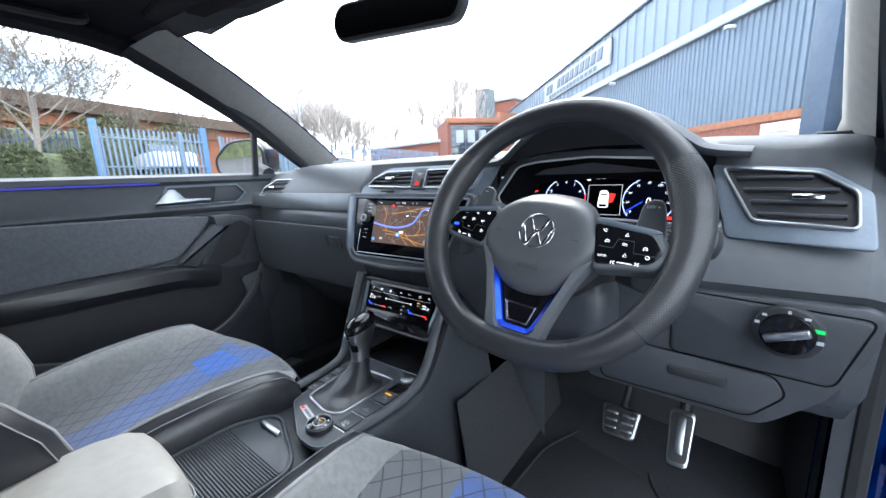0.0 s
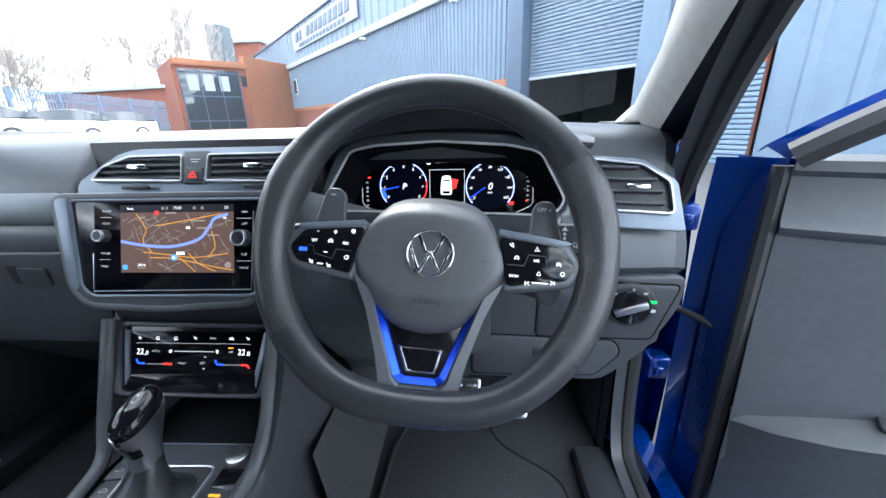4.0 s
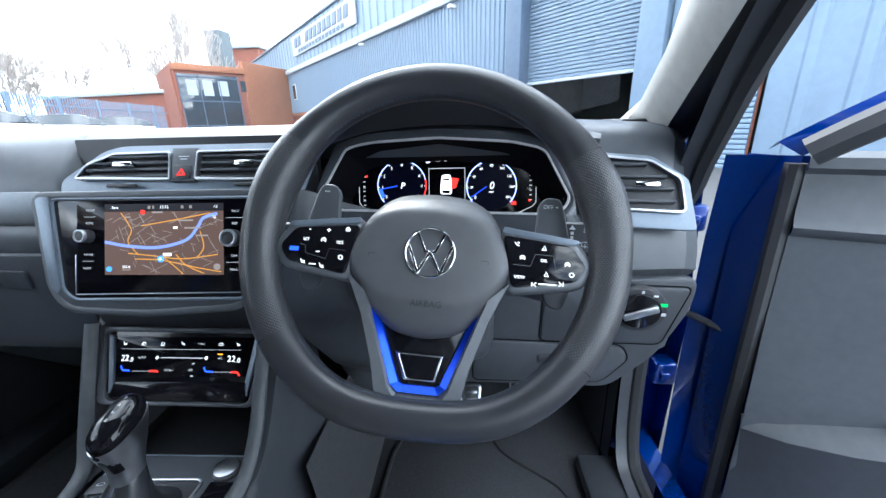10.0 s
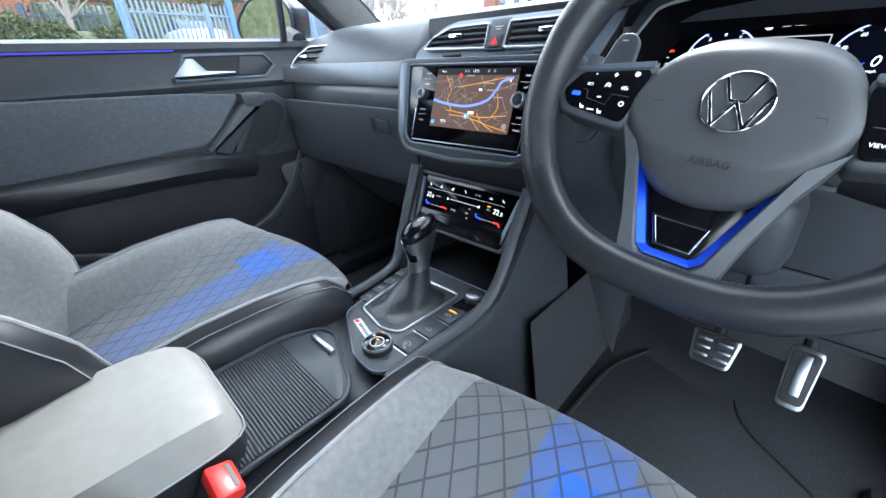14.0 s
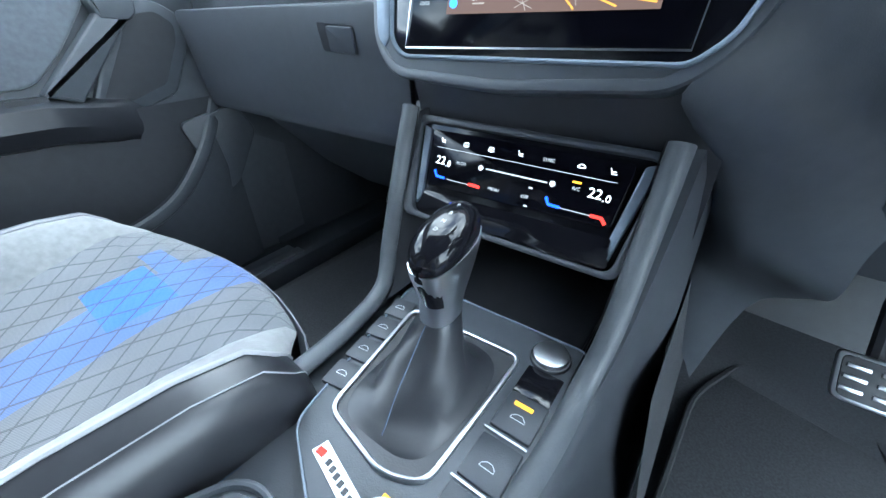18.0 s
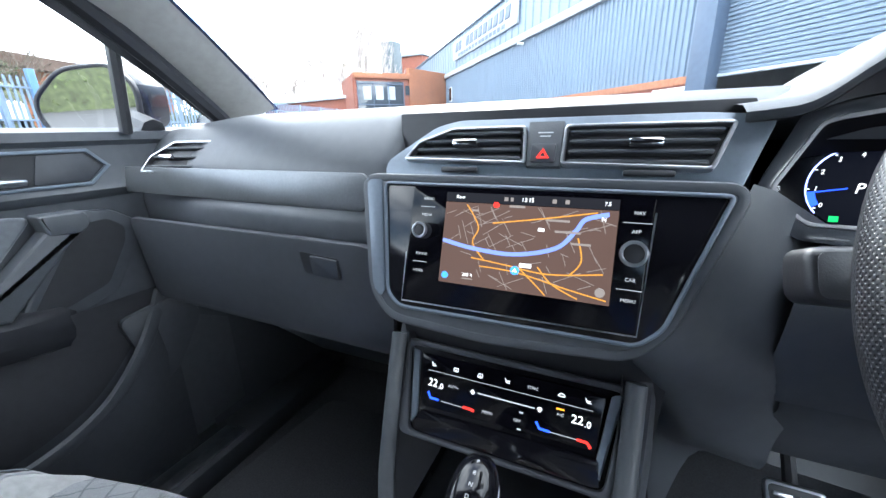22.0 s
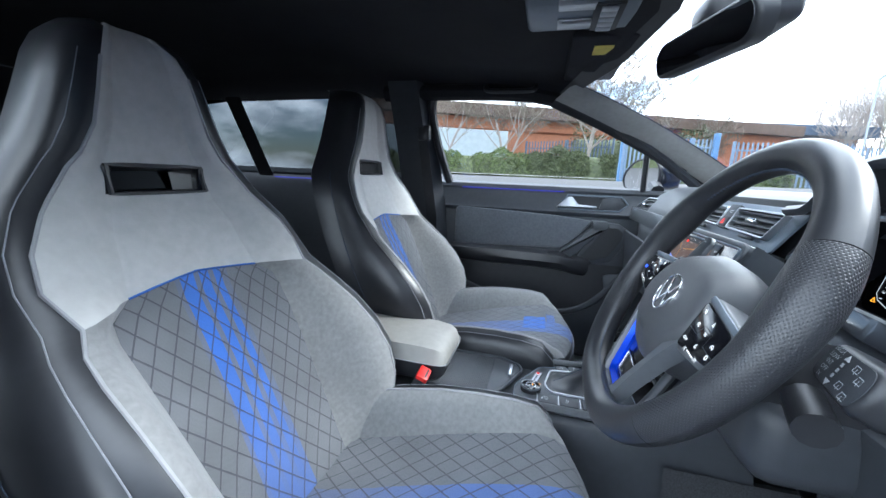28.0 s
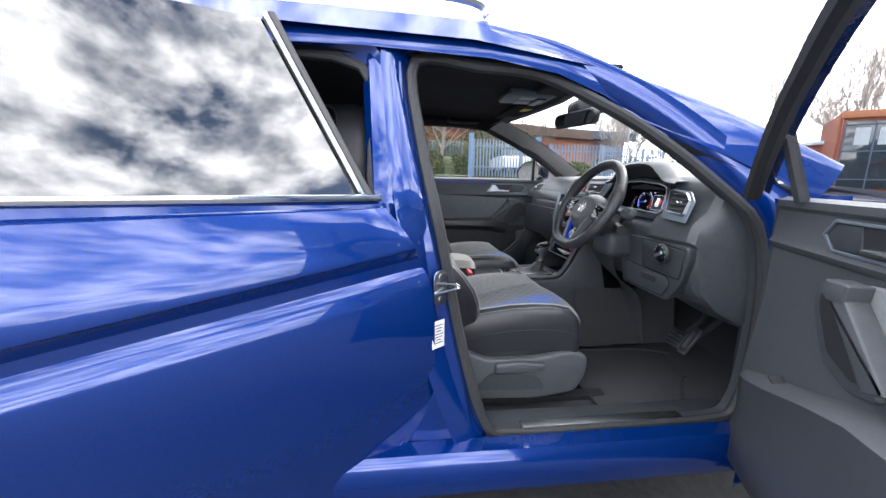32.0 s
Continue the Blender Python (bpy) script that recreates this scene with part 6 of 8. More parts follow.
bars([(-0.091, -0.029, 0.008, 0.006)], Z, GRN_ON, clu, "green_symbol", 0.0006)
part("amber_triangle", ring([(-0.154, -0.037), (-0.146, -0.037), (-0.150, -0.030)], [(-0.1522, -0.036), (-0.1478, -0.036), (-0.150, -0.032)], 0.0006), AMB_ON, clu, m=Z)
part("side_scale", flat_strip([(-0.122, 0.042), (-0.144, 0.033), (-0.150, 0.026), (-0.150, -0.024), (-0.144, -0.032), (-0.122, -0.040)], 0.0012, 0.0004), W_DIM, clu, m=Z)
part("side_scale", flat_strip([(0.122, 0.038), (0.144, 0.030), (0.150, 0.023), (0.150, -0.027), (0.144, -0.034), (0.122, -0.044)], 0.0012, 0.0004), W_DIM, clu, m=Z)
bars([(-0.141, 0.019 - 0.008 * k, 0.004, 0.0014) for k in range(7)] + [(0.141, 0.017 - 0.008 * k, 0.004, 0.0014) for k in range(6)], Z, W_DIM, clu, "scale_tick", 0.0006)
for s, x, y in (("90", -0.141, 0.0), ("50", -0.141, -0.020), ("1", 0.140, 0.018), ("1/2", 0.138, -0.004)):
    text(s, 0.0046, Z @ Matrix.Translation((x, y, 0.0008)), W_DIM, clu)
# hood over the cluster
hood = empty("instrument_hood", "dark grained hood over the instruments", "instrument hood")
HP = [(-0.206, 0.041), (-0.186, 0.043), (-0.168, 0.046), (-0.152, 0.055), (-0.128, 0.076), (-0.104, 0.092), (-0.078, 0.103), (-0.04, 0.109), (0.01, 0.110), (0.054, 0.107), (0.088, 0.098), (0.114, 0.081), (0.142, 0.060), (0.158, 0.049), (0.176, 0.044), (0.196, 0.041), (0.214, 0.039)]
hs = smoothline([(x, z, 0) for x, z in HP], 4)
def hood_row(y, dz, k):
    return [(0.385 + p.x * k, y, 1.102 + p.y * k + dz) for p in hs]
part("hood_shell", grid([hood_row(0.197, -0.005, 0.99), hood_row(0.192, -0.002, 0.998), hood_row(0.190, 0.003, 1.0), hood_row(0.198, 0.009, 1.01), hood_row(0.26, 0.012, 1.02), hood_row(0.38, 0.000, 1.02), hood_row(0.60, -0.055, 1.02)]), SOFT, hood, "grained hood", angle=60)
part("hood_brow", grid([hood_row(0.197, -0.006, 0.99), [IM @ Vector((0.168 * p.x / 0.2, 0.0805 - 0.020 * (p.x / 0.2) ** 2, 0.0045)) for p in hs]]), DARK, hood, "dark inner brow")

# ---- steering wheel ----
sw = empty("steering_wheel", "black perforated leather steering wheel, flat bottom, blue trim", "steering wheel")
WM = plane_m((0.385, -0.003, 1.040), (1, 0, 0), (0, 0.47, 0.883)) @ Matrix.Translation((0, 0.020, 0)) @ Matrix.Rotation(radians(-4.6), 4, "Z") @ Matrix.Translation((0, -0.020, 0))


def rim_point(a, inset=0.0):
    """A point on the rim's centre line at the angle a in degrees; the bottom is slightly flattened."""
    q = math.radians(a)
    x, y = (0.1710 - inset) * math.cos(q), (0.1720 - inset) * math.sin(q)
    lim = 0.167 - inset
    y = -lim * math.tanh((-y / lim) ** 8.0) ** 0.125 if y < 0 else y
    return Vector((x, 0.020 + y, 0.0))


def rim_radius(a):
    """Thicker at the grips, with a thumb rest above each spoke."""
    r = 0.0178
    for c, w, k in ((20, 16, 0.0042), (160, 16, 0.0042), (340, 30, 0.0012), (200, 30, 0.0012)):
        d = (a - c + 180) % 360 - 180
        r += k * math.exp(-(d / w) ** 2)
    return r


def rim_arc(a0, a1, inset=0.0, n=3):
    ks = list(range(a0, a1 + 1, n))
    return [rim_point(a) for a in ks], [rim_radius(a) for a in ks]


for nm, a0, a1, mt, lb in (("rim_top", 33, 147, LEATHER, "smooth leather rim"), ("rim_side", 147, 216, PERF, "perforated leather grip"), ("rim_bottom", 216, 324, LEATHER, "smooth leather rim"), ("rim_side", 324, 393, PERF, "perforated leather grip")):
    P, R = rim_arc(a0, a1)
    part(nm, tube(P, R, 24, up=(0, 0, 1), uv=True), mt, sw, lb, m=WM, angle=60)
for a in (33, 147, 216, 324):
    p, q = rim_point(a - 0.3), rim_point(a + 0.3)
    part("rim_joint", tube([p, q], rim_radius(a) - 0.0001, 24, up=(0, 0, 1)), FLOCK, sw, m=WM)
bm = bmesh.new()
for k in range(0, 360, 2):
    for sgn in (-1, 1):
        a, b = rim_point(k - 0.45, 0.0170), rim_point(k + 0.75, 0.0170)
        a.z, b.z = 0.0040 + 0.0020 * sgn, 0.0040 - 0.0020 * sgn
        tube([a, a.lerp(b, 0.5) + (Vector((0, 0.020, 0)) - a).normalized() * 0.0010 + Vector((0, 0, 0.0004)), b], 0.00042, 4, bm=bm)
part("rim_stitching", bm, STITCHB, sw, "blue-grey cross stitching", m=WM)
half = [(0.0, 0.0570), (0.038, 0.0540), (0.060, 0.0440), (0.0735, 0.0230), (0.0805, 0.0020), (0.0785, -0.0170), (0.0600, -0.0430), (0.0330, -0.0690), (0.0, -0.0750)]
hubp = rounded([(x, y) for x, y in half] + [(-x, y) for x, y in half[-2:0:-1]], 0.013, 4)
rows = []
for k, z in ((0.86, -0.070), (0.97, -0.045), (1.0, -0.022), (1.0, -0.006), (0.985, 0.0015), (0.95, 0.0055), (0.90, 0.0075), (0.85, 0.0087), (0.80, 0.0093), (0.75, 0.0097), (0.70, 0.0100), (0.65, 0.0102), (0.58, 0.0104), (0.5, 0.0106), (0.4, 0.0108), (0.15, 0.0110)):
    rows.append([(x * k, y * k + (1 - k) * -0.004 + max(0.0, y / 0.057) * 0.019 * min(1.0, max(0.0, (0.004 - z) / 0.026)), z - 0.42 * max(0.0, -0.040 + 0.030 * (abs(x * k) / 0.07) ** 3 - y * k - (1 - k) * -0.004)) for x, y in hubp])
part("airbag_cover", grid(rows, closed=True, cap=True), HUB, sw, "grained airbag cover", m=WM, angle=60)
EM = WM @ Matrix.Translation((0.002, 0.0080, 0.0104))
part("round_emblem", ring(circle((0, 0.0), 0.0242, 0, 352, 44), circle((0, 0.0), 0.0224, 0, 352, 44), 0.0032, 0.0009), CHROME, sw, "chrome ring emblem", m=EM)
for pts, zz in (((( -0.0125, 0.0180), (-0.0050, 0.0010), (0.0, 0.0010), (0.0050, 0.0010), (0.0125, 0.0180)), 0.0), (((-0.0208, 0.0070), (-0.0105, -0.0190), (0.0, 0.0005), (0.0105, -0.0190), (0.0208, 0.0070)), 0.0005)):
    bm = bmesh.new()
    for p, q in zip(pts, pts[1:]):
        d = (Vector(q) - Vector(p))
        rbox((0, 0, 0.0008), (d.length + 0.002, 0.0031, 0.0016), 0.0006, 1, bm=bm, m=Matrix.Translation(((p[0] + q[0]) / 2, (p[1] + q[1]) / 2, zz)) @ Matrix.Rotation(math.atan2(d.y, d.x), 4, "Z"))
    part("emblem_stroke", bm, CHROME, sw, m=EM)
text("AIRBAG", 0.0085, WM @ Matrix.Translation((0.002, -0.040, 0.0108)), DARK, sw, "embossed_text")
for s in (-1, 1):
    part("airbag_mark", flat_strip([(s * 0.050, 0.004), (s * 0.057, 0.004), (s * 0.057, 0.001)], 0.0008, 0.0101, 0.0003), DARK, sw, m=WM)
    fr = [(s * 0.068, 0.0410), (s * 0.1405, 0.0325), (s * 0.1590, 0.0060), (s * 0.1455, -0.0150), (s * 0.0760, -0.0250)]
    pl = [(s * 0.070, 0.0320), (s * 0.1345, 0.0250), (s * 0.1485, 0.0055), (s * 0.1390, -0.0085), (s * 0.0800, -0.0185)]
    if s > 0:
        fr, pl = fr[::-1], pl[::-1]
    part("spoke", prism(rounded(fr, 0.008), 0.030, 0.006, 3), SPOKEM, sw, "satin grey spoke", m=WM @ Matrix.Translation((0, 0, -0.0275)))
    part("spoke_top", prism(rounded([(s * 0.070, 0.0400), (s * 0.1395, 0.0315), (s * 0.1440, 0.0290), (s * 0.1355, 0.0262), (s * 0.070, 0.0335)][::-s], 0.002), 0.0022, 0.0008), GREYTRIM, sw, "satin bright upper edge", m=WM @ Matrix.Translation((0, 0, 0.0018)))
    part("button_panel", prism(rounded(pl, 0.006), 0.0035, 0.0012), PIANO, sw, "gloss black touch buttons", m=WM @ Matrix.Translation((0, 0, 0.0015)))
    bmx = WM @ Matrix.Translation((0, 0, 0.0052))
    X = lambda u: s * (0.080 + 0.068 * u)
    if s < 0:
        for b, u, v in (("SET", 0.62, 0.0135), ("RES", 0.12, 0.0125)):
            text(b, 0.0042, bmx @ Matrix.Translation((X(u), v, 0)), W_ON, sw)
        icons([("note", X(0.36), 0.0140), ("dot", X(0.58), 0.0235), ("plus", X(0.30), 0.0240), ("fan", X(0.02), 0.0260), ("minus", X(0.42), 0.0020), ("ring", X(0.08), -0.0020), ("seat", X(0.62), -0.0085), ("seat", X(0.34), -0.0115)], bmx, W_ON, sw, 0.0050, w=0.0008)
        bars([(X(0.48), -0.0105, 0.007, 0.0010)], bmx, W_ON, sw, "symbol", 0.0002)
        bars([(X(0.78), 0.0035, 0.009, 0.0042)], bmx, BLUE_ON, sw, "blue_symbol", 0.0002)
        part("button_groove", flat_strip([(X(0.70), 0.0085), (X(0.62), 0.0075), (X(0.60), 0.0), (X(0.30), -0.0045), (X(0.26), 0.0060), (X(0.02), 0.0050)], 0.0007, 0.0001, 0.0001), HARD, sw, m=bmx)
    else:
        for b, u, v in (("VIEW", 0.10, -0.0075), ("OK", 0.42, 0.0095)):
            text(b, 0.0042, bmx @ Matrix.Translation((X(u), v, 0)), W_ON, sw)
        icons([("phone", X(0.05), 0.0240), ("note", X(0.13), 0.0110), ("tri", X(0.42), 0.0215), ("note", X(0.74), 0.0075), ("tri", X(0.46), -0.0030), ("ring", X(0.80), -0.0020), ("left", X(0.30), -0.0135), ("right", X(0.66), -0.0115)], bmx, W_ON, sw, 0.0048, w=0.0008)
        bars([(X(0.48), -0.0125, 0.016, 0.0010)], bmx, W_ON, sw, "symbol", 0.0002)
        part("button_groove", flat_strip([(X(0.0), 0.0040), (X(0.24), 0.0035), (X(0.30), 0.0150), (X(0.55), 0.0145), (X(0.58), 0.0010), (X(0.9), 0.0005)], 0.0007, 0.0001, 0.0001), HARD, sw, m=bmx)
    # shift paddle behind the spoke
    pp = [(s * 0.104, 0.020), (s * 0.108, 0.076), (s * 0.116, 0.084), (s * 0.130, 0.083), (s * 0.134, 0.074), (s * 0.142, 0.036), (s * 0.142, -0.020), (s * 0.134, -0.036), (s * 0.118, -0.030)]
    PM_ = WM @ Matrix.Translation((0, 0, -0.038))
    part("shift_paddle", prism(rounded(pp if s < 0 else pp[::-1], 0.007), 0.006, 0.0022, 3), SOFT, sw, "grey shift paddle", m=PM_)
    if s < 0:
        bars([(s * 0.123, 0.075, 0.006, 0.0012)], PM_, PRINT, sw, "paddle_mark", 0.0064)
text("OFF +", 0.0062, WM @ Matrix.Translation((0.1205, 0.0725, -0.0312)), PRINT, sw, "paddle_text")
# lower double spoke: a U-shaped bracket, blue inlay, gloss plate and chrome badge
arm_o = [(0.079, -0.014), (0.061, -0.052), (0.047, -0.096), (0.041, -0.124), (0.034, -0.136)]
arm_i = [(0.056, -0.034), (0.0475, -0.060), (0.0320, -0.102), (0.0265, -0.118), (0.0200, -0.1245)]
rows = []
for (ox, oy), (ix, iy) in list(zip(arm_o, arm_i)) + [((-a[0], a[1]), (-b[0], b[1])) for a, b in list(zip(arm_o, arm_i))[::-1]]:
    z = 0.0035 - 0.006 * max(0, (-oy - 0.02) / 0.116)
    rows.append([(ox, oy, -0.018), (ox, oy, z - 0.004), (ox * 0.94 + ix * 0.06, oy * 0.94 + iy * 0.06, z), (ox * 0.14 + ix * 0.86, oy * 0.14 + iy * 0.86, z + 0.0006), (ix, iy, z - 0.003), (ix, iy, -0.018)])
part("lower_spoke", grid(rows), SPOKEM, sw, "satin grey lower spoke", m=WM, angle=30)
inl = [(0.0555, -0.037), (0.0468, -0.061), (0.0315, -0.102), (0.0262, -0.1165), (0.0190, -0.1225)]
inl = inl + [(-x, y) for x, y in inl[::-1]]
ini = [(0.0520, -0.040), (0.0400, -0.064), (0.0240, -0.104), (0.0200, -0.1140), (0.0150, -0.1165)]
ini = ini + [(-x, y) for x, y in ini[::-1]]
part("blue_inlay", grid([[(a[0], a[1], -0.0015 - 0.004 * max(0, (-a[1] - 0.04) / 0.08)), (b[0], b[1], -0.0075 - 0.003 * max(0, (-a[1] - 0.04) / 0.08)), (b[0] * 0.97, b[1] * 0.99, -0.016)] for a, b in zip(inl, ini)]), BLUETRIM, sw, "blue anodised inlay", m=WM, angle=20)
part("inner_web", prism(rounded([(-0.052, -0.040), (0.052, -0.040), (0.040, -0.066), (0.0235, -0.106), (0.0150, -0.1175), (-0.0150, -0.1175), (-0.0235, -0.106), (-0.040, -0.066)][::-1], 0.003), 0.004, 0.001), PIANO, sw, "gloss black plate", m=WM @ Matrix.Translation((0, 0, -0.0165)))
bdg = [(-0.0255, -0.086), (0.0215, -0.0870), (0.0150, -0.1120), (-0.0150, -0.1120)]
part("chrome_badge", ring(bdg[::-1], [(-0.0215, -0.0885), (0.0185, -0.0893), (0.0130, -0.1095), (-0.0128, -0.1095)][::-1], 0.0022, 0.0006), CHROME, sw, "chrome badge", m=WM @ Matrix.Translation((0, 0, -0.0125)))
part("badge_face", prism([(-0.0215, -0.0885), (0.0185, -0.0893), (0.0130, -0.1095), (-0.0128, -0.1095)][::-1], 0.0008), PIANO, sw, m=WM @ Matrix.Translation((0, 0, -0.0125)))
# column shroud and stalks
col = empty("steering_column", "dark plastic steering column shroud with stalks", "steering column")
part("shroud", grid([[(0.388 + 0.055 * k * math.cos(q), y, z + 0.055 * k * math.sin(q)) for q in [2 * math.pi * j / 20 for j in range(20)]] for y, z, k in ((0.045, 0.998, 0.8), (0.10, 0.975, 1.0), (0.17, 0.945, 1.15), (0.26, 0.91, 1.2))], closed=True, cap=True), DARK, col)
for s in (-1, 1):
    px, py, pz = (0.545, 0.088, 1.040) if s > 0 else (0.226, 0.080, 1.046)
    part("stalk", tube(smoothline([(0.388 + s * 0.045, 0.125, 1.000), (0.388 + s * 0.075, 0.115, 1.018), (0.388 + s * 0.105, 0.103, 1.030), (px, py + 0.006, pz)], 5), 0.0085, 10), DARK, col, "black control stalk")
    pod = rounded([(-0.036, -0.018), (0.030, -0.021), (0.036, 0.0), (0.030, 0.019), (-0.036, 0.017)], 0.010, 4)
    sm_ = plane_m((px, py - 0.013, pz), (1, -0.22 * s, 0), (0, 0.45, 1))
    part("stalk_end", prism(pod, 0.024, 0.007, 3), DARK, col, m=sm_ @ Matrix.Translation((0, 0, -0.012)))
    part("stalk_face", prism(shrink(pod, 0.004), 0.0006), HARD, col, m=sm_ @ Matrix.Translation((0, 0, 0.0119)))
    sf = sm_ @ Matrix.Translation((0, 0, 0.0128))
    if s > 0:
        for k, b in enumerate(("HIGH", "LOW", "INT", "OFF", "1x")):
            text(b, 0.0056, sf @ Matrix.Translation((-0.021, 0.0115 - 0.0058 * k, 0)), PRINT, col, "stalk_text")
        bars([(-0.006, 0.004 - 0.005 * k, 0.0032, 0.0034) for k in range(3)], sf, PRINT, col, "stalk_mark", 0.0002)
        part("stalk_arrow", prism([(-0.0095, 0.0080), (-0.0025, 0.0080), (-0.006, 0.0130)], 0.0003), PRINT, col, m=sf)
        part("stalk_arrow", prism([(-0.006, -0.0155), (-0.0025, -0.0105), (-0.0095, -0.0105)], 0.0003), PRINT, col, m=sf)
        icons([("screen", 0.010, 0.008), ("screen", 0.020, 0.003), ("screen", 0.008, -0.008), ("screen", 0.019, -0.012)], sf, PRINT, col, 0.0075, w=0.0007)
    else:
        icons([("left", -0.012, 0.006), ("right", -0.001, 0.006), ("screen", -0.010, -0.008), ("screen", 0.008, -0.010)], sf, PRINT, col, 0.0075, w=0.0007)
part("column_gaiter", rbox((0.39, 0.13, 0.915), (0.13, 0.12, 0.10), 0.03, 3), HARD, col)
part("ignition_boss", tube([(0.47, 0.09, 0.985), (0.512, 0.078, 0.978)], 0.017, 12), DARK, col)


# ---- seats ----
def skip_grid(rows, skip, uv=False):
    bm = grid(rows, uv=uv)
    bm.faces.ensure_lookup_table()
    n = len(rows[0]) - 1
    bmesh.ops.delete(bm, geom=[bm.faces[i * n + j] for i, j in skip], context="FACES")
    return bm


def front_seat(name, label, cx, y0, mirror=1, upright=0.0, lift=0.0):
    """A sports seat with an integrated head rest; its door side lies at +x times mirror."""
    st = empty(name, label, "car seat", "front seats")
    B = Matrix.Translation((cx, y0, lift)) @ Matrix.Diagonal((mirror, 1, 1, 1))
    # cushion sections from the front edge backwards: y, centre height, half width of the cloth, bolster rise
    sec = [(0.000, 0.648, 0.170, 0.000), (-0.004, 0.668, 0.172, 0.001), (-0.018, 0.684, 0.174, 0.003), (-0.045, 0.692, 0.174, 0.008), (-0.090, 0.693, 0.170, 0.020), (-0.150, 0.686, 0.165, 0.036), (-0.220, 0.672, 0.160, 0.052), (-0.300, 0.654, 0.155, 0.066), (-0.380, 0.634, 0.150, 0.074), (-0.450, 0.618, 0.145, 0.076), (-0.490, 0.612, 0.140, 0.072)]
    us = [-1, -0.75, -0.5, -0.25, 0, 0.25, 0.5, 0.75, 1]
    bow = lambda u, y: -0.030 * u * u * max(0.0, 1 + y / 0.12)
    mids = [[Vector((u * c, y + bow(u, y), z + 0.010 * abs(u) ** 2.5 * min(1, r / 0.02) - 0.004 * (1 - u * u) * min(1, -y / 0.1))) for u in us] for y, z, c, r in sec]
    part("cushion_centre", grid(mids[::-1][:-1], uv=True), CLOTH, st, "grey check cloth with blue bands", m=B, angle=60)
    for s in (-1, 1):
        bol, out = [], []
        for k, ((y, zc, c, r), row) in enumerate(zip(sec, mids)):
            e = row[0] if s < 0 else row[-1]
            w = 0.050 * min(1, 0.5 + 0.5 * (k / 3))
            back = -0.030 * max(0.0, 1 + y / 0.10)
            b = [e, e + Vector((s * w * 0.25, back * 0.2, r * 0.36 + 0.003)), e + Vector((s * w * 0.52, back * 0.5, r * 0.72 + 0.005)), e + Vector((s * w * 0.78, back * 0.8, r * 0.95 + 0.005)), e + Vector((s * w, back, r + 0.004))]
            bol.append(b)
            o0 = b[-1]
            dn = o0.z - 0.535
            wd = 0.018
            out.append([o0, o0 + Vector((s * (0.008 + wd), 0, -0.006)), o0 + Vector((s * (0.020 + wd), 0, -0.030)), o0 + Vector((s * (0.021 + wd), 0, -0.075)), o0 + Vector((s * (0.010 + wd), 0, -min(dn, 0.150)))])
        part("cushion_bolster", grid(bol[1:]), SUEDE2, st, "pale grey suede bolster", m=B, angle=60)
        part("cushion_side", grid(out), LEATHER, st, "black leather side", m=B, angle=60)
        part("cushion_piping", tube([o[0] + Vector((0, 0, 0.001)) for o in out[1:]], 0.0026, 6), PIPE, st, "pale piping", m=B)
        part("side_stitching", tube([o[1] + Vector((s * 0.001, 0, 0.002)) for o in out[1:]], 0.0008, 4), STITCH, st, m=B)
        part("lower_seam", tube([o[3] + Vector((s * 0.0008, 0, 0.0)) for o in out[1:]], 0.0007, 4), STITCHB, st, m=B)
    fr = [mids[1][k] for k in range(9)]
    lo = [[p, p + Vector((0, 0.006, -0.012)), p + Vector((0, 0.009, -0.045)), p + Vector((0, 0.004, -0.085)), p + Vector((0, -0.02, -0.13))] for p in fr]
    ends = []
    for s in (-1, 1):
        p = lo[0] if s < 0 else lo[-1]
        ends.append([q + Vector((s * (0.040 + 0.008 * k), -0.022 - 0.006 * k, 0.0)) for k, q in enumerate(p)])
    part("cushion_front", grid([ends[0]] + lo + [ends[1]]), LEATHER, st, "black leather front edge", m=B, angle=60)
    part("front_stitching", tube([q[1] + Vector((0, 0.0008, 0)) for q in [ends[0]] + lo + [ends[1]]], 0.0009, 4), STITCH, st, m=B)
    part("seat_base", grid([[Vector((s * 0.215, y, 0.60)), Vector((s * 0.225, y, 0.52)), Vector((s * 0.22, y, 0.46)), Vector((s * 0.19, y, 0.40))] for s, y in ((-1, -0.50), (-1, -0.06), (1, -0.06), (1, -0.50), (-1, -0.5))]), HARD, st, "grey plastic seat base", m=B)
    for x in (0.19, -0.19):
        part("seat_rail", rbox((x, -0.22, 0.378), (0.045, 0.58, 0.030), 0.006), DARK, st, m=B)
    # plastic valance: front boss, lever, scooped recess
    vm = plane_m((0.232, -0.26, 0.535), (0, 1, 0), (0, 0, 1))
    val = rounded([(-0.30, -0.075), (-0.24, -0.105), (0.06, -0.115), (0.19, -0.095), (0.225, -0.03), (0.225, 0.035), (0.16, 0.050), (0.04, 0.030), (-0.12, 0.030), (-0.22, 0.075), (-0.30, 0.085)], 0.025)
    part("side_valance", prism(val, 0.030, 0.010, 3), VALM, st, "grey plastic valance", m=B @ vm)
    part("valance_recess", prism(rounded([(-0.17, -0.070), (0.08, -0.080), (0.05, -0.030), (-0.10, -0.005)], 0.02), 0.003), HARD, st, m=B @ vm @ Matrix.Translation((0, 0, 0.0292)))
    part("height_lever", prism(rounded([(-0.085, -0.016), (0.080, -0.010), (0.088, 0.012), (0.0, 0.024), (-0.085, 0.018)], 0.011), 0.022, 0.008, 3), SOFT, st, "grey height lever", m=B @ vm @ Matrix.Translation((-0.015, 0.006, 0.030)))
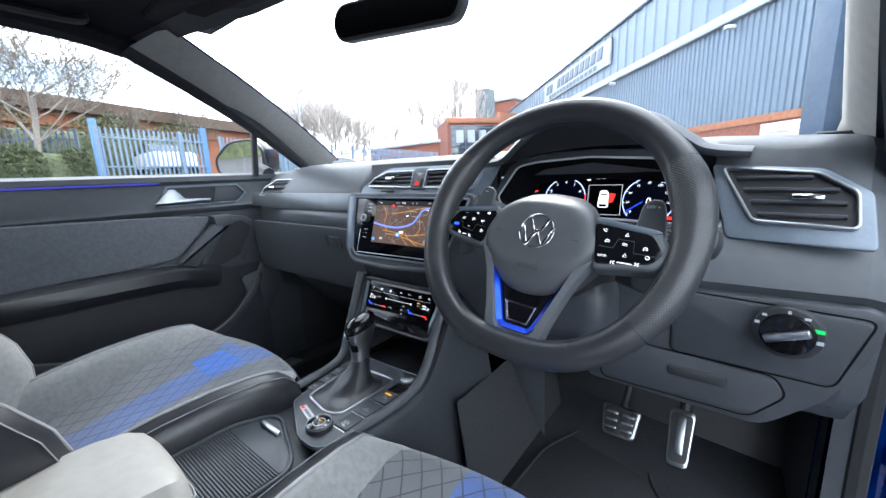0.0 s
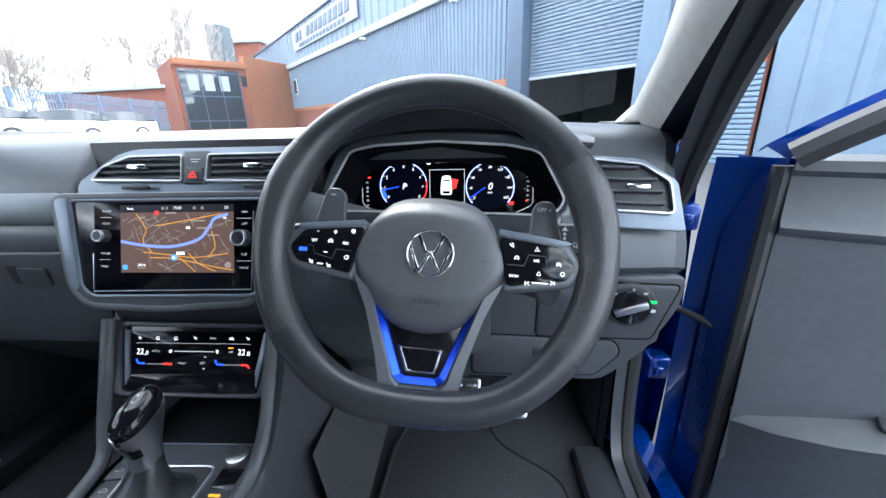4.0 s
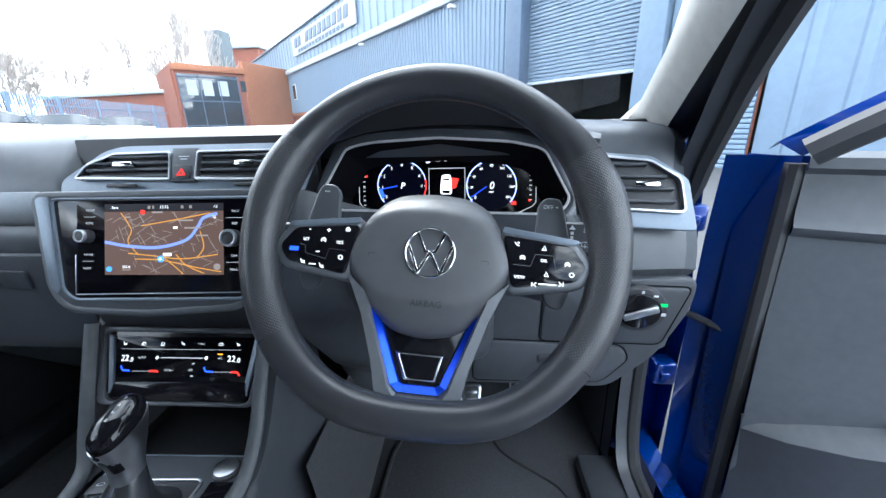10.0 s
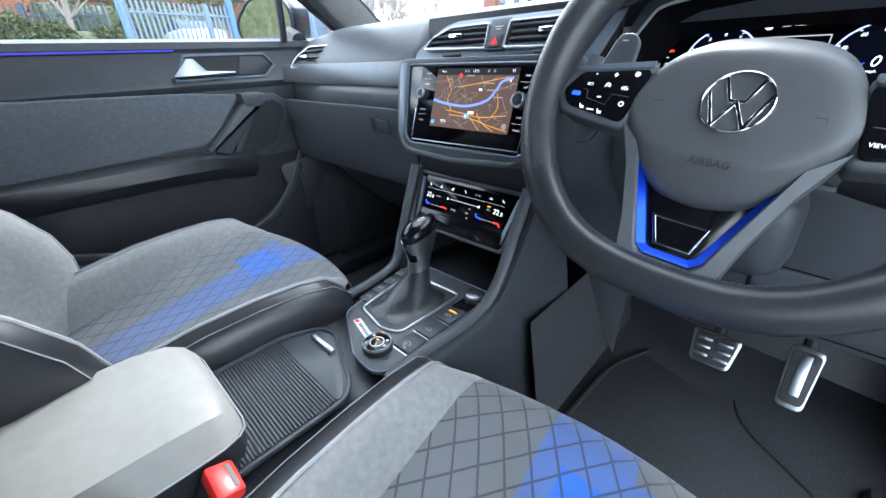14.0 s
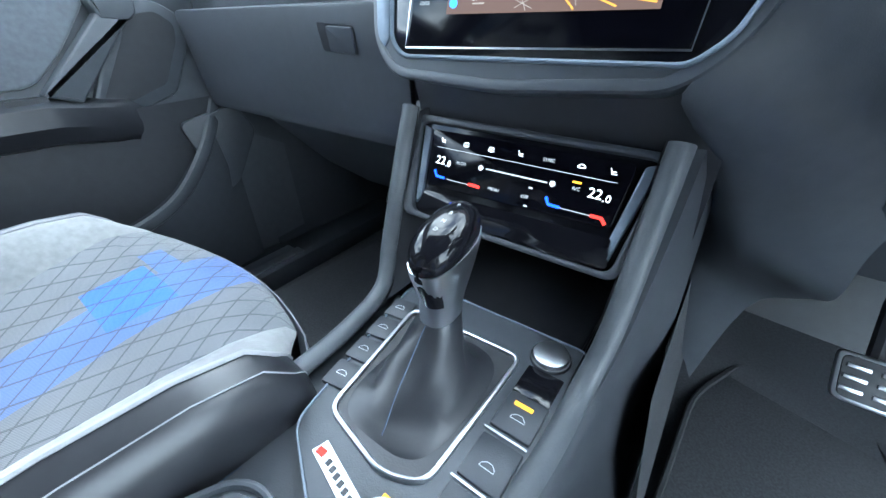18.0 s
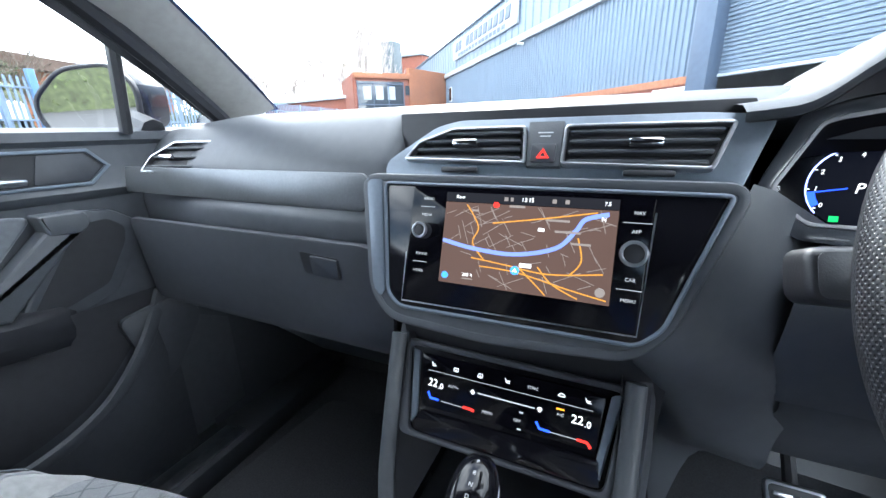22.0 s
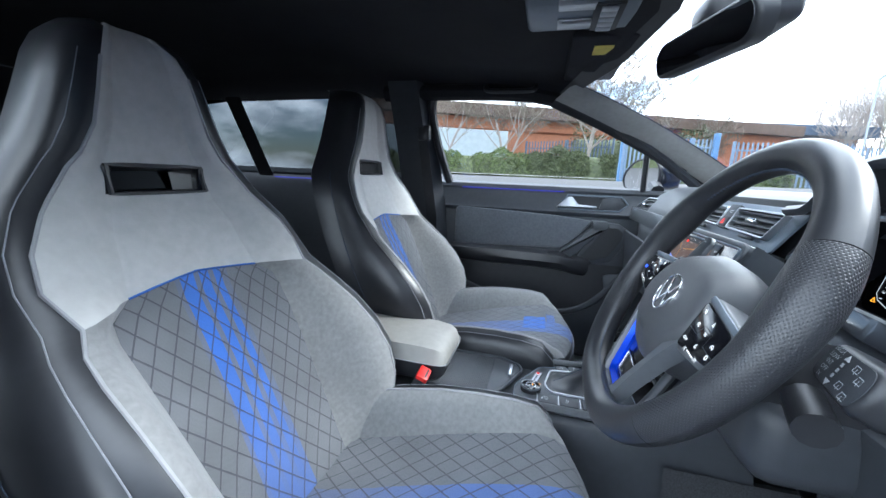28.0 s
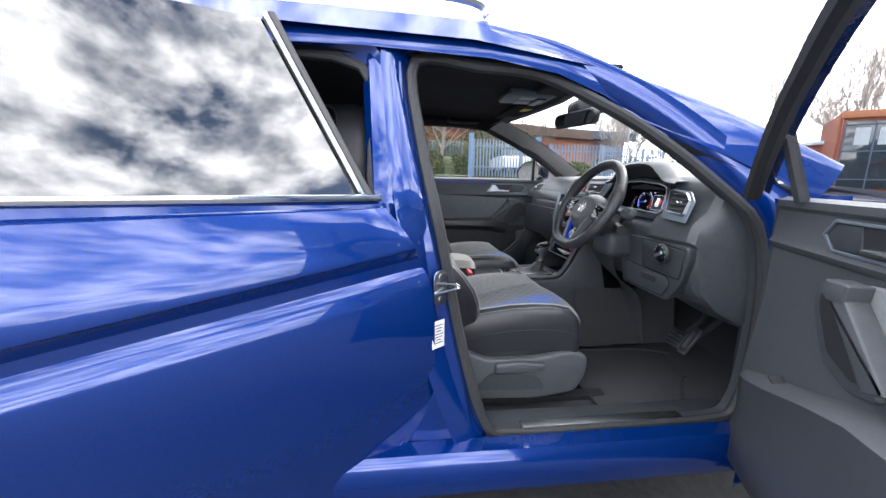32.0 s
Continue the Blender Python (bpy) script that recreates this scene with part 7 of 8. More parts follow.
    part("recliner_cover", disc((0, 0), 0.062, 0.030, 28, 0.010), VALM, st, m=B @ plane_m((0.226, -0.515, 0.60), (0, 1, 0), (0, 0, 1)))
    part("recliner_lever", rbox((0, 0, 0), (0.020, 0.024, 0.10), 0.008, 3), DARK, st, "black folding lever", m=B @ pose(0.262, -0.560, 0.79, 28, 0, 0))
    part("lever_tip", rbox((0, 0, 0.058), (0.022, 0.026, 0.026), 0.008, 3), SATIN, st, m=B @ pose(0.262, -0.560, 0.79, 28, 0, 0))
    B = B @ Matrix.Translation((0, -0.468, 0.612)) @ Matrix.Rotation(radians(-upright), 4, "X") @ Matrix.Translation((0, 0.468, -0.612))
    # back rest: height, face, cloth half width, whole half width, bolster depth, pale share of the edge
    bk = [(0.612, -0.468, 0.118, 0.190, 0.020, 0.85), (0.650, -0.488, 0.122, 0.222, 0.060, 0.85), (0.700, -0.512, 0.128, 0.254, 0.105, 0.82), (0.750, -0.538, 0.134, 0.274, 0.130, 0.80), (0.800, -0.563, 0.140, 0.284, 0.138, 0.80), (0.850, -0.590, 0.146, 0.286, 0.130, 0.80), (0.900, -0.618, 0.152, 0.280, 0.108, 0.80),
          (0.940, -0.642, 0.156, 0.270, 0.080, 0.80), (0.965, -0.657, 0.152, 0.262, 0.062, 0.80), (0.988, -0.670, 0.120, 0.256, 0.050, 0.80), (1.030, -0.690, 0.110, 0.248, 0.036, 0.80), (1.070, -0.707, 0.104, 0.240, 0.028, 0.78), (1.112, -0.730, 0.088, 0.216, 0.022, 0.72), (1.128, -0.737, 0.088, 0.204, 0.020, 0.68), (1.170, -0.746, 0.080, 0.172, 0.018, 0.60), (1.190, -0.749, 0.070, 0.158, 0.018, 0.52),
          (1.230, -0.752, 0.056, 0.138, 0.018, 0.45), (1.280, -0.754, 0.050, 0.120, 0.016, 0.42), (1.325, -0.757, 0.044, 0.104, 0.014, 0.40), (1.355, -0.762, 0.036, 0.086, 0.010, 0.40), (1.374, -0.774, 0.026, 0.062, 0.004, 0.40), (1.383, -0.798, 0.016, 0.040, 0.0, 0.40)]
    us = (-1, -0.66, -0.33, 0, 0.33, 0.66, 1)
    cen = [[Vector((c * u, y - 0.012 * (1 - u * u) * (1 if z < 1.0 else 0.3), z + (0.012 * (1 - abs(u)) if 0.98 < z < 1.0 else 0))) for u in us] for z, y, c, w, d, k in bk]
    part("backrest_centre", grid(cen[:10], uv=True), CLOTHB, st, "grey check cloth with blue bands", m=B, angle=60)
    head = skip_grid(cen[9:], [(i - 9, j) for i in (13,) for j in range(6)])
    part("shoulder_and_head", head, LIGHTL, st, "light grey leather shoulder and head rest", m=B, angle=60)
    hz0, hz1 = cen[13], cen[14]
    loop = [hz0[0] + Vector((0.008, 0, 0))] + hz0[1:-1] + [hz0[-1] - Vector((0.008, 0, 0))] + [hz1[-1]] + hz1[-2:0:-1] + [hz1[0]]
    part("head_slot", grid([[p, p + Vector((0, -0.030, -0.004)), p + Vector((0, -0.075, -0.010))] for p in loop + loop[:1]]), LEATHER, st, "open slot below the head rest", m=B)
    part("slot_rim", tube(loop, 0.0042, 6, True, up=(0, 1, 0)), DARK, st, "gloss dark slot rim", m=B)
    for x in (-0.066, 0.066):
        part("slot_corner", rbox((x * 1.22, -0.752, 1.149), (0.016, 0.02, 0.046), 0.006), LEATHER, st, m=B)
    part("cloth_piping", tube(cen[9], 0.0018, 5, up=(0, 1, 0)), BSTITCH, st, m=B)
    for s in (-1, 1):
        inner, outer = [], []
        for (z, y, c, w, d, k), r in zip(bk, cen):
            e = r[0] if s < 0 else r[-1]
            k = k * 0.80 if z < 1.0 else k
            m1, m2 = Vector((s * (c + (w - c) * k * 0.62), y + d * 0.80, z)), Vector((s * (c + (w - c) * k), y + d, z - 0.004))
            inner.append([e, e.lerp(m1, 0.35) + Vector((0, -d * 0.06, 0)), e.lerp(m1, 0.7) + Vector((0, 0.002, 0)), m1, m1.lerp(m2, 0.55) + Vector((0, d * 0.06, 0)), m2])
            outer.append([m2, Vector((s * (w - (w - c) * (1 - k) * 0.35), y + d * 0.92 - 0.004, z)), Vector((s * (w + 0.002), y + d * 0.6 - 0.024, z)), Vector((s * (w + 0.004), y - 0.045, z)), Vector((s * (w - 0.012), y - 0.105, z))])
        part("backrest_bolster", grid(inner[:10]), SUEDE2, st, "grey suede bolster", m=B, angle=60)
        part("head_side", grid(inner[9:]), LIGHTL, st, m=B, angle=60)
        part("backrest_side", grid(outer), LEATHER, st, "black leather side", m=B, angle=60)
        part("side_piping", tube([o[0] for o in outer[:19]], 0.0026, 6), PIPE, st, "pale piping", m=B)
        part("side_stitching", tube([o[1] + Vector((s * 0.001, 0.001, 0)) for o in outer[:19]], 0.0009, 4), STITCH, st, m=B)
        part("outer_seam", tube([o[3] + Vector((s * 0.0008, 0.012, 0)) for o in outer[:14]], 0.0007, 4), STITCHB, st, m=B)
    nb_ = [[Vector((u * (w - 0.012), y - 0.105 - 0.01 * (1 - u * u), z)) for u in (-1, -0.5, 0, 0.5, 1)] for z, y, c, w, d, k in bk]
    part("back_shell", skip_grid(nb_, [(13, 1), (13, 2)]), DARK, st, "black back shell", m=B)
    rl = plane_m((0.0, -0.6935, 1.040), (1, 0, 0), (0, -0.40, 1))
    bm = flat_strip([(-0.026, 0.008), (0.018, 0.008), (0.024, 0.004), (0.018, -0.001), (-0.022, -0.001)], 0.0032, 0.0, 0.001)
    flat_strip([(0.002, -0.002), (0.024, -0.011)], 0.0032, 0.0, 0.001, bm)
    flat_strip([(-0.030, -0.011), (-0.004, -0.009)], 0.0032, 0.0, 0.001, bm)
    part("embroidered_mark", bm, LOGOB, st, "blue embroidered mark", m=B @ rl @ Matrix.Diagonal((mirror, 1, 1, 1)) @ Matrix.Translation((0, 0, 0.0068)))
    return st


front_seat("sports_seat", "driver's sports seat, light grey leather and blue check cloth", 0.372, -0.035, 1)
front_seat("sports_seat", "passenger sports seat, light grey leather and blue check cloth", -0.335, -0.030, -1, 4.0, 0.024)
rs = empty("bench_seat", "dark rear bench seat", "car seat")
part("rear_cushion", grid([[(x, -1.05, 0.40), (x, -1.02, 0.62), (x, -1.08, 0.68), (x, -1.5, 0.66)] for x in (-0.68, -0.3, 0.3, 0.68)]), LEATHER, rs)
part("rear_back", grid([[(x, -1.48, 0.64), (x, -1.62, 0.95), (x, -1.70, 1.18), (x, -1.78, 1.17)] for x in (-0.68, -0.3, 0.3, 0.68)]), LEATHER, rs)
part("rear_cloth", grid([[(x, -1.06, 0.685), (x, -1.28, 0.682), (x, -1.46, 0.668)] for x in (-0.58, -0.42, -0.26)], uv=True), CLOTH, rs)
for x in (-0.42, 0.42):
    part("head_rest", rbox((x, -1.70, 1.25), (0.22, 0.09, 0.15), 0.03, 3), LEATHER, rs)
# seat belts on the passenger pillar
sb = empty("seat_belt", "black seat belt webbing on the pillar", "seat belt")
part("webbing", grid([[(-0.62, -0.63, 1.33), (-0.63, -0.67, 1.33)], [(-0.70, -0.60, 1.0), (-0.70, -0.645, 1.0)], [(-0.72, -0.60, 0.5), (-0.72, -0.645, 0.5)]]), DARK, sb)
part("anchor", rbox((-0.635, -0.645, 1.34), (0.03, 0.05, 0.06), 0.008), DARK, sb)

# ---- pedals, mats, mirror, roof console ----
for nm, c, w, h, lab in (("brake_pedal", (0.412, 0.437, 0.515), 0.088, 0.072, "steel brake pedal with rubber bars"), ("accelerator_pedal", (0.540, 0.385, 0.56), 0.048, 0.115, "tall steel accelerator pedal")):
    pd = empty(nm, lab, "pedal")
    pm = plane_m(c, (1, 0, 0), (0, 0.55, 0.83))
    o = [(-w / 2, h / 2), (-w / 2 * 0.8, -h / 2), (w / 2 * 0.8, -h / 2), (w / 2, h / 2)]
    part("plate", prism(rounded(o, 0.012), 0.010, 0.004), SATIN, pd, "brushed steel plate", m=pm)
    part("rubber", prism(rounded([(x * 0.86, y * 0.84) for x, y in o], 0.01), 0.0115, 0.001), RUBBER, pd, m=pm)
    if w > 0.06:
        for i in (-1, 1):
            for j in (-1, 0, 1):
                part("steel_bar", rbox((i * 0.018, j * 0.017, 0.012), (0.026, 0.006, 0.004), 0.001), SATIN, pd, m=pm)
    else:
        part("steel_bar", rbox((0, 0.005, 0.012), (0.016, 0.075, 0.004), 0.003), SATIN, pd, m=pm)
    part("arm", tube([pm @ Vector((0, 0.01, -0.006)), pm @ Vector((0.005, 0.12, -0.04)), pm @ Vector((0.005, 0.24, 0.0))], 0.011, 8), DARK, pd)
mt = empty("driver_floor_mat", "black carpet mat with stitched edge", "floor mat")
mo = rounded([(0.21, -0.02), (0.66, -0.02), (0.64, 0.30), (0.50, 0.40), (0.46, 0.52), (0.30, 0.54), (0.235, 0.40)], 0.04)
part("carpet", prism(mo, 0.008, 0.003), CARPET, mt, m=Matrix.Translation((0, 0, 0.378)))
part("binding", tube([(x, y, 0.386) for x, y in mo], 0.005, 6, True), RUBBER, mt)
pmt = empty("passenger_floor_mat", "black carpet mat on the passenger floor", "floor mat")
part("carpet", prism(rounded([(-0.68, -0.05), (-0.2, -0.05), (-0.2, 0.48), (-0.62, 0.48)], 0.04), 0.008, 0.003), CARPET, pmt, m=Matrix.Translation((0, 0, 0.378)))
part("passenger_sill_strip", rbox((-0.715, 0.06, 0.43), (0.03, 0.40, 0.006), 0.002), SATIN, car)
mir = empty("rear_view_mirror", "black rear-view mirror on the windscreen", "mirror")
mm = plane_m((0.070, 0.085, 1.418), (1, 0.25, 0), (0, -0.15, 1))
mo2 = rounded([(-0.130, -0.030), (0.118, -0.034), (0.138, 0.004), (0.120, 0.034), (-0.115, 0.034), (-0.138, 0.008)], 0.025, 5)
part("housing", prism(mo2, 0.030, 0.008, 3), DARK, mir, m=mm @ Matrix.Translation((0, 0, -0.015)))
part("mirror_glass", prism(shrink(mo2, 0.007), 0.0165), mat("mirror", (0.85, 0.86, 0.88), 0.02, metal=1.0, var=0), mir, m=mm @ Matrix.Translation((0, 0, -0.001)))
part("stem", tube([(0.06, 0.10, 1.42), (0.04, 0.13, 1.45), (0.03, 0.14, 1.49)], 0.018, 8), DARK, mir)
part("sensor_box", rbox((0.03, 0.15, 1.475), (0.11, 0.14, 0.06), 0.02, 3), DARK, mir)
rcn = empty("roof_console", "grey roof console with reading lamps", "ceiling light")
part("housing", rbox((0.0, -0.12, 1.522), (0.20, 0.22, 0.035), 0.014, 3), GREYTRIM, rcn)
part("switch_bank", rbox((-0.02, -0.07, 1.503), (0.13, 0.055, 0.008), 0.003), DARK, rcn)
for x in (-0.05, 0.045):
    part("lens", rbox((x, -0.13, 1.503), (0.05, 0.07, 0.006), 0.003), SATIN, rcn)
for x in (-0.07, -0.045, -0.02, 0.005, 0.03):
    part("switch", rbox((x, -0.07, 1.498), (0.018, 0.03, 0.006), 0.002), SATIN, rcn)
for s, nm in ((-1, "sun_visor"), (1, "sun_visor")):
    v = tagged(part(nm, rbox((s * 0.33, -0.055, 1.510), (0.40, 0.15, 0.018), 0.008, 2), HEADL), "black cloth sun visor folded up", "sun visor", "sun visors")
    if s < 0:
        part("warning_label", rbox((-0.22, -0.05, 1.4995), (0.07, 0.045, 0.001), 0), mat("label_yellow", (0.75, 0.6, 0.1), 0.6), v, "yellow and white warning label")
tagged(part("grab_handle", tube(smoothline([(-0.585, -0.22, 1.502), (-0.57, -0.24, 1.482), (-0.57, -0.38, 1.482), (-0.585, -0.40, 1.502)], 5), 0.009, 8), DARK), "black grab handle above the passenger window", "grab handle")
# passenger door mirror outside
dmr = empty("door_mirror", "black door mirror with a dark rim", "mirror")
mo3 = rounded([(-0.10, -0.065), (0.09, -0.065), (0.10, 0.03), (0.06, 0.072), (-0.04, 0.062), (-0.11, 0.0)], 0.03, 5)
mmx = plane_m((-0.93, 0.235, 1.215), (1, 0.6, 0), (0.04, -0.07, 1))
part("shell", prism(mo3, 0.10, 0.03, 3), mat("mirror_cap_black", (0.02, 0.022, 0.028), 0.25, coat=0.8, var=0.03), dmr, m=mmx @ Matrix.Translation((0, 0, -0.105)))
part("rim", ring(mo3, shrink(mo3, 0.008), 0.012, 0.003), DARK, dmr, m=mmx @ Matrix.Translation((0, 0, -0.006)))
part("mirror_glass", prism(shrink(mo3, 0.008), 0.002), bpy.data.materials["mirror"], dmr, m=mmx)
part("foot", tube([(-0.86, 0.27, 1.17), (-0.80, 0.27, 1.15)], 0.025, 8), DARK, dmr)

# ---- outside ----
def ground_z(x, y):
    d = max(0.0, min(1.0, (-x + 0.35 * max(0, y) - 3.0) / 12.0))
    e = max(0.0, min(1.0, (y - 10.0) / 4.0))
    return 1.25 * d * d * (3 - 2 * d) * (1 - 0.5 * e * e * (3 - 2 * e))


ASPH = mat("asphalt", (0.055, 0.055, 0.057), 0.9, var=0.25, scale=30, bump=0.6, bscale=120)
BRICK = mat("red_brick", (0.21, 0.068, 0.042), 0.85, var=0.3, scale=12, bump=0.3, bscale=60)
BRICK2 = mat("orange_brick", (0.31, 0.125, 0.065), 0.85, var=0.2, scale=10)
CLAD = mat("blue_grey_cladding", (0.135, 0.185, 0.25), 0.45, metal=0.1, var=0.05, scale=6)
CLADD = mat("dark_blue_trim", (0.06, 0.09, 0.14), 0.5, var=0.08, scale=6)
GUT = mat("pale_grey_gutter", (0.35, 0.39, 0.43), 0.5, var=0.08, scale=5)
FENCE = mat("blue_grey_steel_fence", (0.16, 0.22, 0.30), 0.5, var=0.1, scale=10)
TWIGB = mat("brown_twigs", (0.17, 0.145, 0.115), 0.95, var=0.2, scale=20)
BARK = mat("grey_brown_bark", (0.28, 0.245, 0.215), 0.95, var=0.25, scale=30)
# far twigs: distance haze is put into this paler colour
TWIG_HAZED = mat("haze_paled_twigs", (0.40, 0.36, 0.33), 0.95, var=0.2, scale=20)
LEAF = mat("hedge_leaf", (0.075, 0.105, 0.028), 0.7, var=0.5, scale=6)
LEAF2 = mat("dull_hedge_leaf", (0.06, 0.075, 0.03), 0.7, var=0.5, scale=6)
WHITEW = mat("white_render_wall", (0.62, 0.64, 0.66), 0.8, var=0.06, scale=4)
DGLASS = mat("dark_window_glass", (0.02, 0.03, 0.04), 0.05, var=0, spec=0.8)
gr = []
for i in range(61):
    x = -90 + 3.0 * i if i < 60 else 4000
    x = -4000 if i == 0 else x
    gr.append([(x, y, ground_z(x, y)) for y in [-4000] + [-40 + 3.0 * j for j in range(46)] + [4000]])
tagged(part("ground", grid(gr), ASPH), "grey asphalt yard and road", "ground", kind="structure")

F0, FD = Vector((2.1, 15.0, 0)), Vector((0.633, -0.774, 0))
FN = Vector((-0.774, -0.633, 0))


def fpt(s, z, out=0.0):
    p = F0 + FD * s + FN * out
    return Vector((p.x, p.y, z))


FM = Matrix(((FD.x, 0, FN.x, F0.x), (FD.y, 0, FN.y, F0.y), (0, 1, 0, 0), (0, 0, 0, 1)))
shed = empty("warehouse", "blue-grey ribbed metal warehouse with brick base", "building")


def ribs(s0, s1, z0, z1, pitch=0.26, deep=0.05):
    rows = [[], []]
    s = s0
    while s < s1 - 1e-6:
        for ds, o in ((0, 0), (pitch * 0.62, 0), (pitch * 0.70, deep), (pitch * 0.92, deep), (pitch, 0)):
            if s + ds <= s1 + 1e-6:
                rows[0].append(fpt(s + ds, z0, o)), rows[1].append(fpt(s + ds, z1, o))
        s += pitch
    return grid(rows)


part("upper_cladding", ribs(-48, -0.1, 6.35, 8.9, 0.9, 0.06), CLAD, shed, "ribbed blue-grey cladding")
part("lower_cladding", ribs(-48, -0.1, 2.6, 6.0), CLAD, shed, "ribbed blue-grey cladding")
part("upper_cladding", ribs(0.1, 14, 6.35, 8.9, 0.9, 0.06), CLAD, shed)
part("cladding_over_door", ribs(0.1, 14, 5.4, 6.0), CLAD, shed)
part("gutter", rbox((-17, 6.17, 0.10), (62, 0.36, 0.24), 0.03), GUT, shed, "pale grey gutter", m=FM)
part("roof_edge", rbox((-17, 8.96, 0.06), (62, 0.16, 0.2), 0.03), CLADD, shed, m=FM)
part("brick_base", rbox((-24.2, 1.05, -0.10), (48, 3.1, 0.2), 0), BRICK, shed, "red brick base", m=FM)
part("brick_band", rbox((-24.2, 2.48, 0.02), (48, 0.24, 0.06), 0), BRICK2, shed, "pale brick band", m=FM)
part("column", rbox((0.25, 4.2, 0.02), (0.7, 9.4, 0.5), 0.02), CLADD, shed, "dark blue column", m=FM)
part("column", rbox((5.1, 4.2, 0.02), (0.7, 9.4, 0.4), 0.02), CLAD, shed, m=FM)
rsd = part("roller_shutter", rbox((2.7, 4.3, -0.25), (4.4, 3.6, 0.06), 0), CLAD, shed, "half-raised roller shutter", m=FM)
for k in range(30):
    part("shutter_slat", rbox((2.7, 2.6 + 0.116 * k, -0.21), (4.4, 0.095, 0.05), 0.02, 1), CLAD, rsd, m=FM)
INT = mat("workshop_paint", (0.10, 0.115, 0.115), 0.8, var=0.1, scale=2)
part("workshop_back_wall", rbox((2.7, 1.9, -9.0), (12.0, 5.4, 0.2), 0), INT, shed, "dim grey-green workshop wall", m=FM)
for x in (-3.3, 8.7):
    part("workshop_side_wall", rbox((x, 1.9, -4.7), (0.2, 5.4, 8.6), 0), INT, shed, m=FM)
part("workshop_ceiling", rbox((2.7, 4.5, -4.7), (12.0, 0.2, 8.6), 0), INT, shed, m=FM)
part("lintel_box", rbox((2.7, 5.7, -0.32), (4.6, 1.0, 0.3), 0), CLADD, shed, m=FM)
part("bottom_bar", rbox((2.7, 2.50, -0.20), (4.4, 0.10, 0.10), 0.02, 1), GUT, rsd, m=FM)
part("wall_right", rbox((6.5, 1.1, -0.05), (2.2, 3.2, 0.2), 0), BRICK, shed, "red brick wall", m=FM)
sh2 = part("small_shutter", rbox((7.1, 0.9, 0.04), (1.0, 2.6, 0.06), 0), CLADD, shed, "small grey shutter", m=FM)
for k in range(22):
    part("shutter_slat", rbox((7.1, -0.3 + 0.116 * k, 0.09), (1.0, 0.09, 0.04), 0.015, 1), FENCE, sh2, m=FM)
part("panel_wall", ribs(7.7, 14, -0.4, 8.9, 0.8, 0.06), CLAD, shed, "tall blue metal panels")
part("cladding_mid", ribs(5.5, 7.7, 2.55, 6.0), CLAD, shed)
# signs on the front
part("name_sign_board", rbox((-19.4, 7.8, 0.12), (13.2, 1.45, 0.12), 0.02), GUT, shed, "pale sign board with raised lettering", m=FM)
bm = bmesh.new()
for k in range(12):
    if k != 2:
        rbox((0, 0, 0), (0.70, 0.72, 0.06), 0.02, 1, bm=bm, m=Matrix.Translation((-24.9 + 0.98 * k, 8.0, 0.20)) @ Matrix.Shear("XZ", 4, (0.25, 0.0)))
for k in range(14):
    rbox((-24.2 + 0.72 * k, 7.33, 0.19), (0.5, 0.26, 0.04), 0, 1, bm=bm)
part("sign_shapes", bm, CLADD, shed, "dark raised shapes", m=FM)
ws_ = part("entrance_sign", rbox((-0.95, 1.93, 0.05), (1.45, 0.72, 0.04), 0.005), WHITEW, shed, "white entrance sign with arrow", m=FM)
for s, y, z in (("SHOWROOM ENTRANCE", 2.15, 0.125), ("& DELIVERIES", 1.98, 0.125)):
    text(s, z, FM @ Matrix.Translation((-0.95, y, 0.075)), CLADD, ws_, "sign_text")
part("arrow", prism([(-1.35, 1.72), (-1.22, 1.64), (-1.22, 1.69), (-0.5, 1.69), (-0.5, 1.75), (-1.22, 1.75), (-1.22, 1.80)], 0.004), CLADD, ws_, m=FM @ Matrix.Translation((0, 0, 0.072)))
part("small_sign", rbox((-0.55, 1.30, 0.05), (0.7, 0.36, 0.04), 0.005), CLADD, shed, "dark blue sign with white shape", m=FM)
bars([(-0.55, 1.32, 0.36, 0.14)], FM, WHITEW, shed, "sign_shape", 0.075)
nb = part("notice_board", rbox((6.0, 1.35, 0.08), (0.75, 2.1, 0.03), 0.005), WHITEW, shed, "white safety notice with red bands", m=FM)
bars([(6.0, 1.85 - 0.38 * k, 0.55, 0.12) for k in range(4)], FM, mat("sign_red", (0.6, 0.04, 0.04), 0.5), nb, "red_band", 0.098)
bars([(6.0, 2.22, 0.7, 0.3)], FM, CLADD, nb, "dark_band", 0.098)
part("yellow_sign", rbox((6.62, 2.0, 0.07), (0.26, 0.36, 0.02), 0), mat("sign_yellow", (0.8, 0.6, 0.03), 0.5), shed, "small yellow sign", m=FM)
for s, z in ((-12.0, 5.8), (-3.2, 5.75), (9.2, 4.4)):
    part("wall_lamp", rbox((s, z, 0.3), (0.2, 0.14, 0.35), 0.04), WHITEW, shed, m=FM)
for s in (-31, -27.5):
    part("window", rbox((s, 4.4, 0.05), (0.9, 1.3, 0.06), 0), WHITEW, shed, m=FM)
    part("window_pane", rbox((s, 4.4, 0.09), (0.75, 1.15, 0.02), 0), DGLASS, shed, m=FM)
brl = empty("blue_barrel", "blue plastic barrel with black lid beside the wall", "barrel")
bpos = fpt(6.1, -0.30, 1.1)
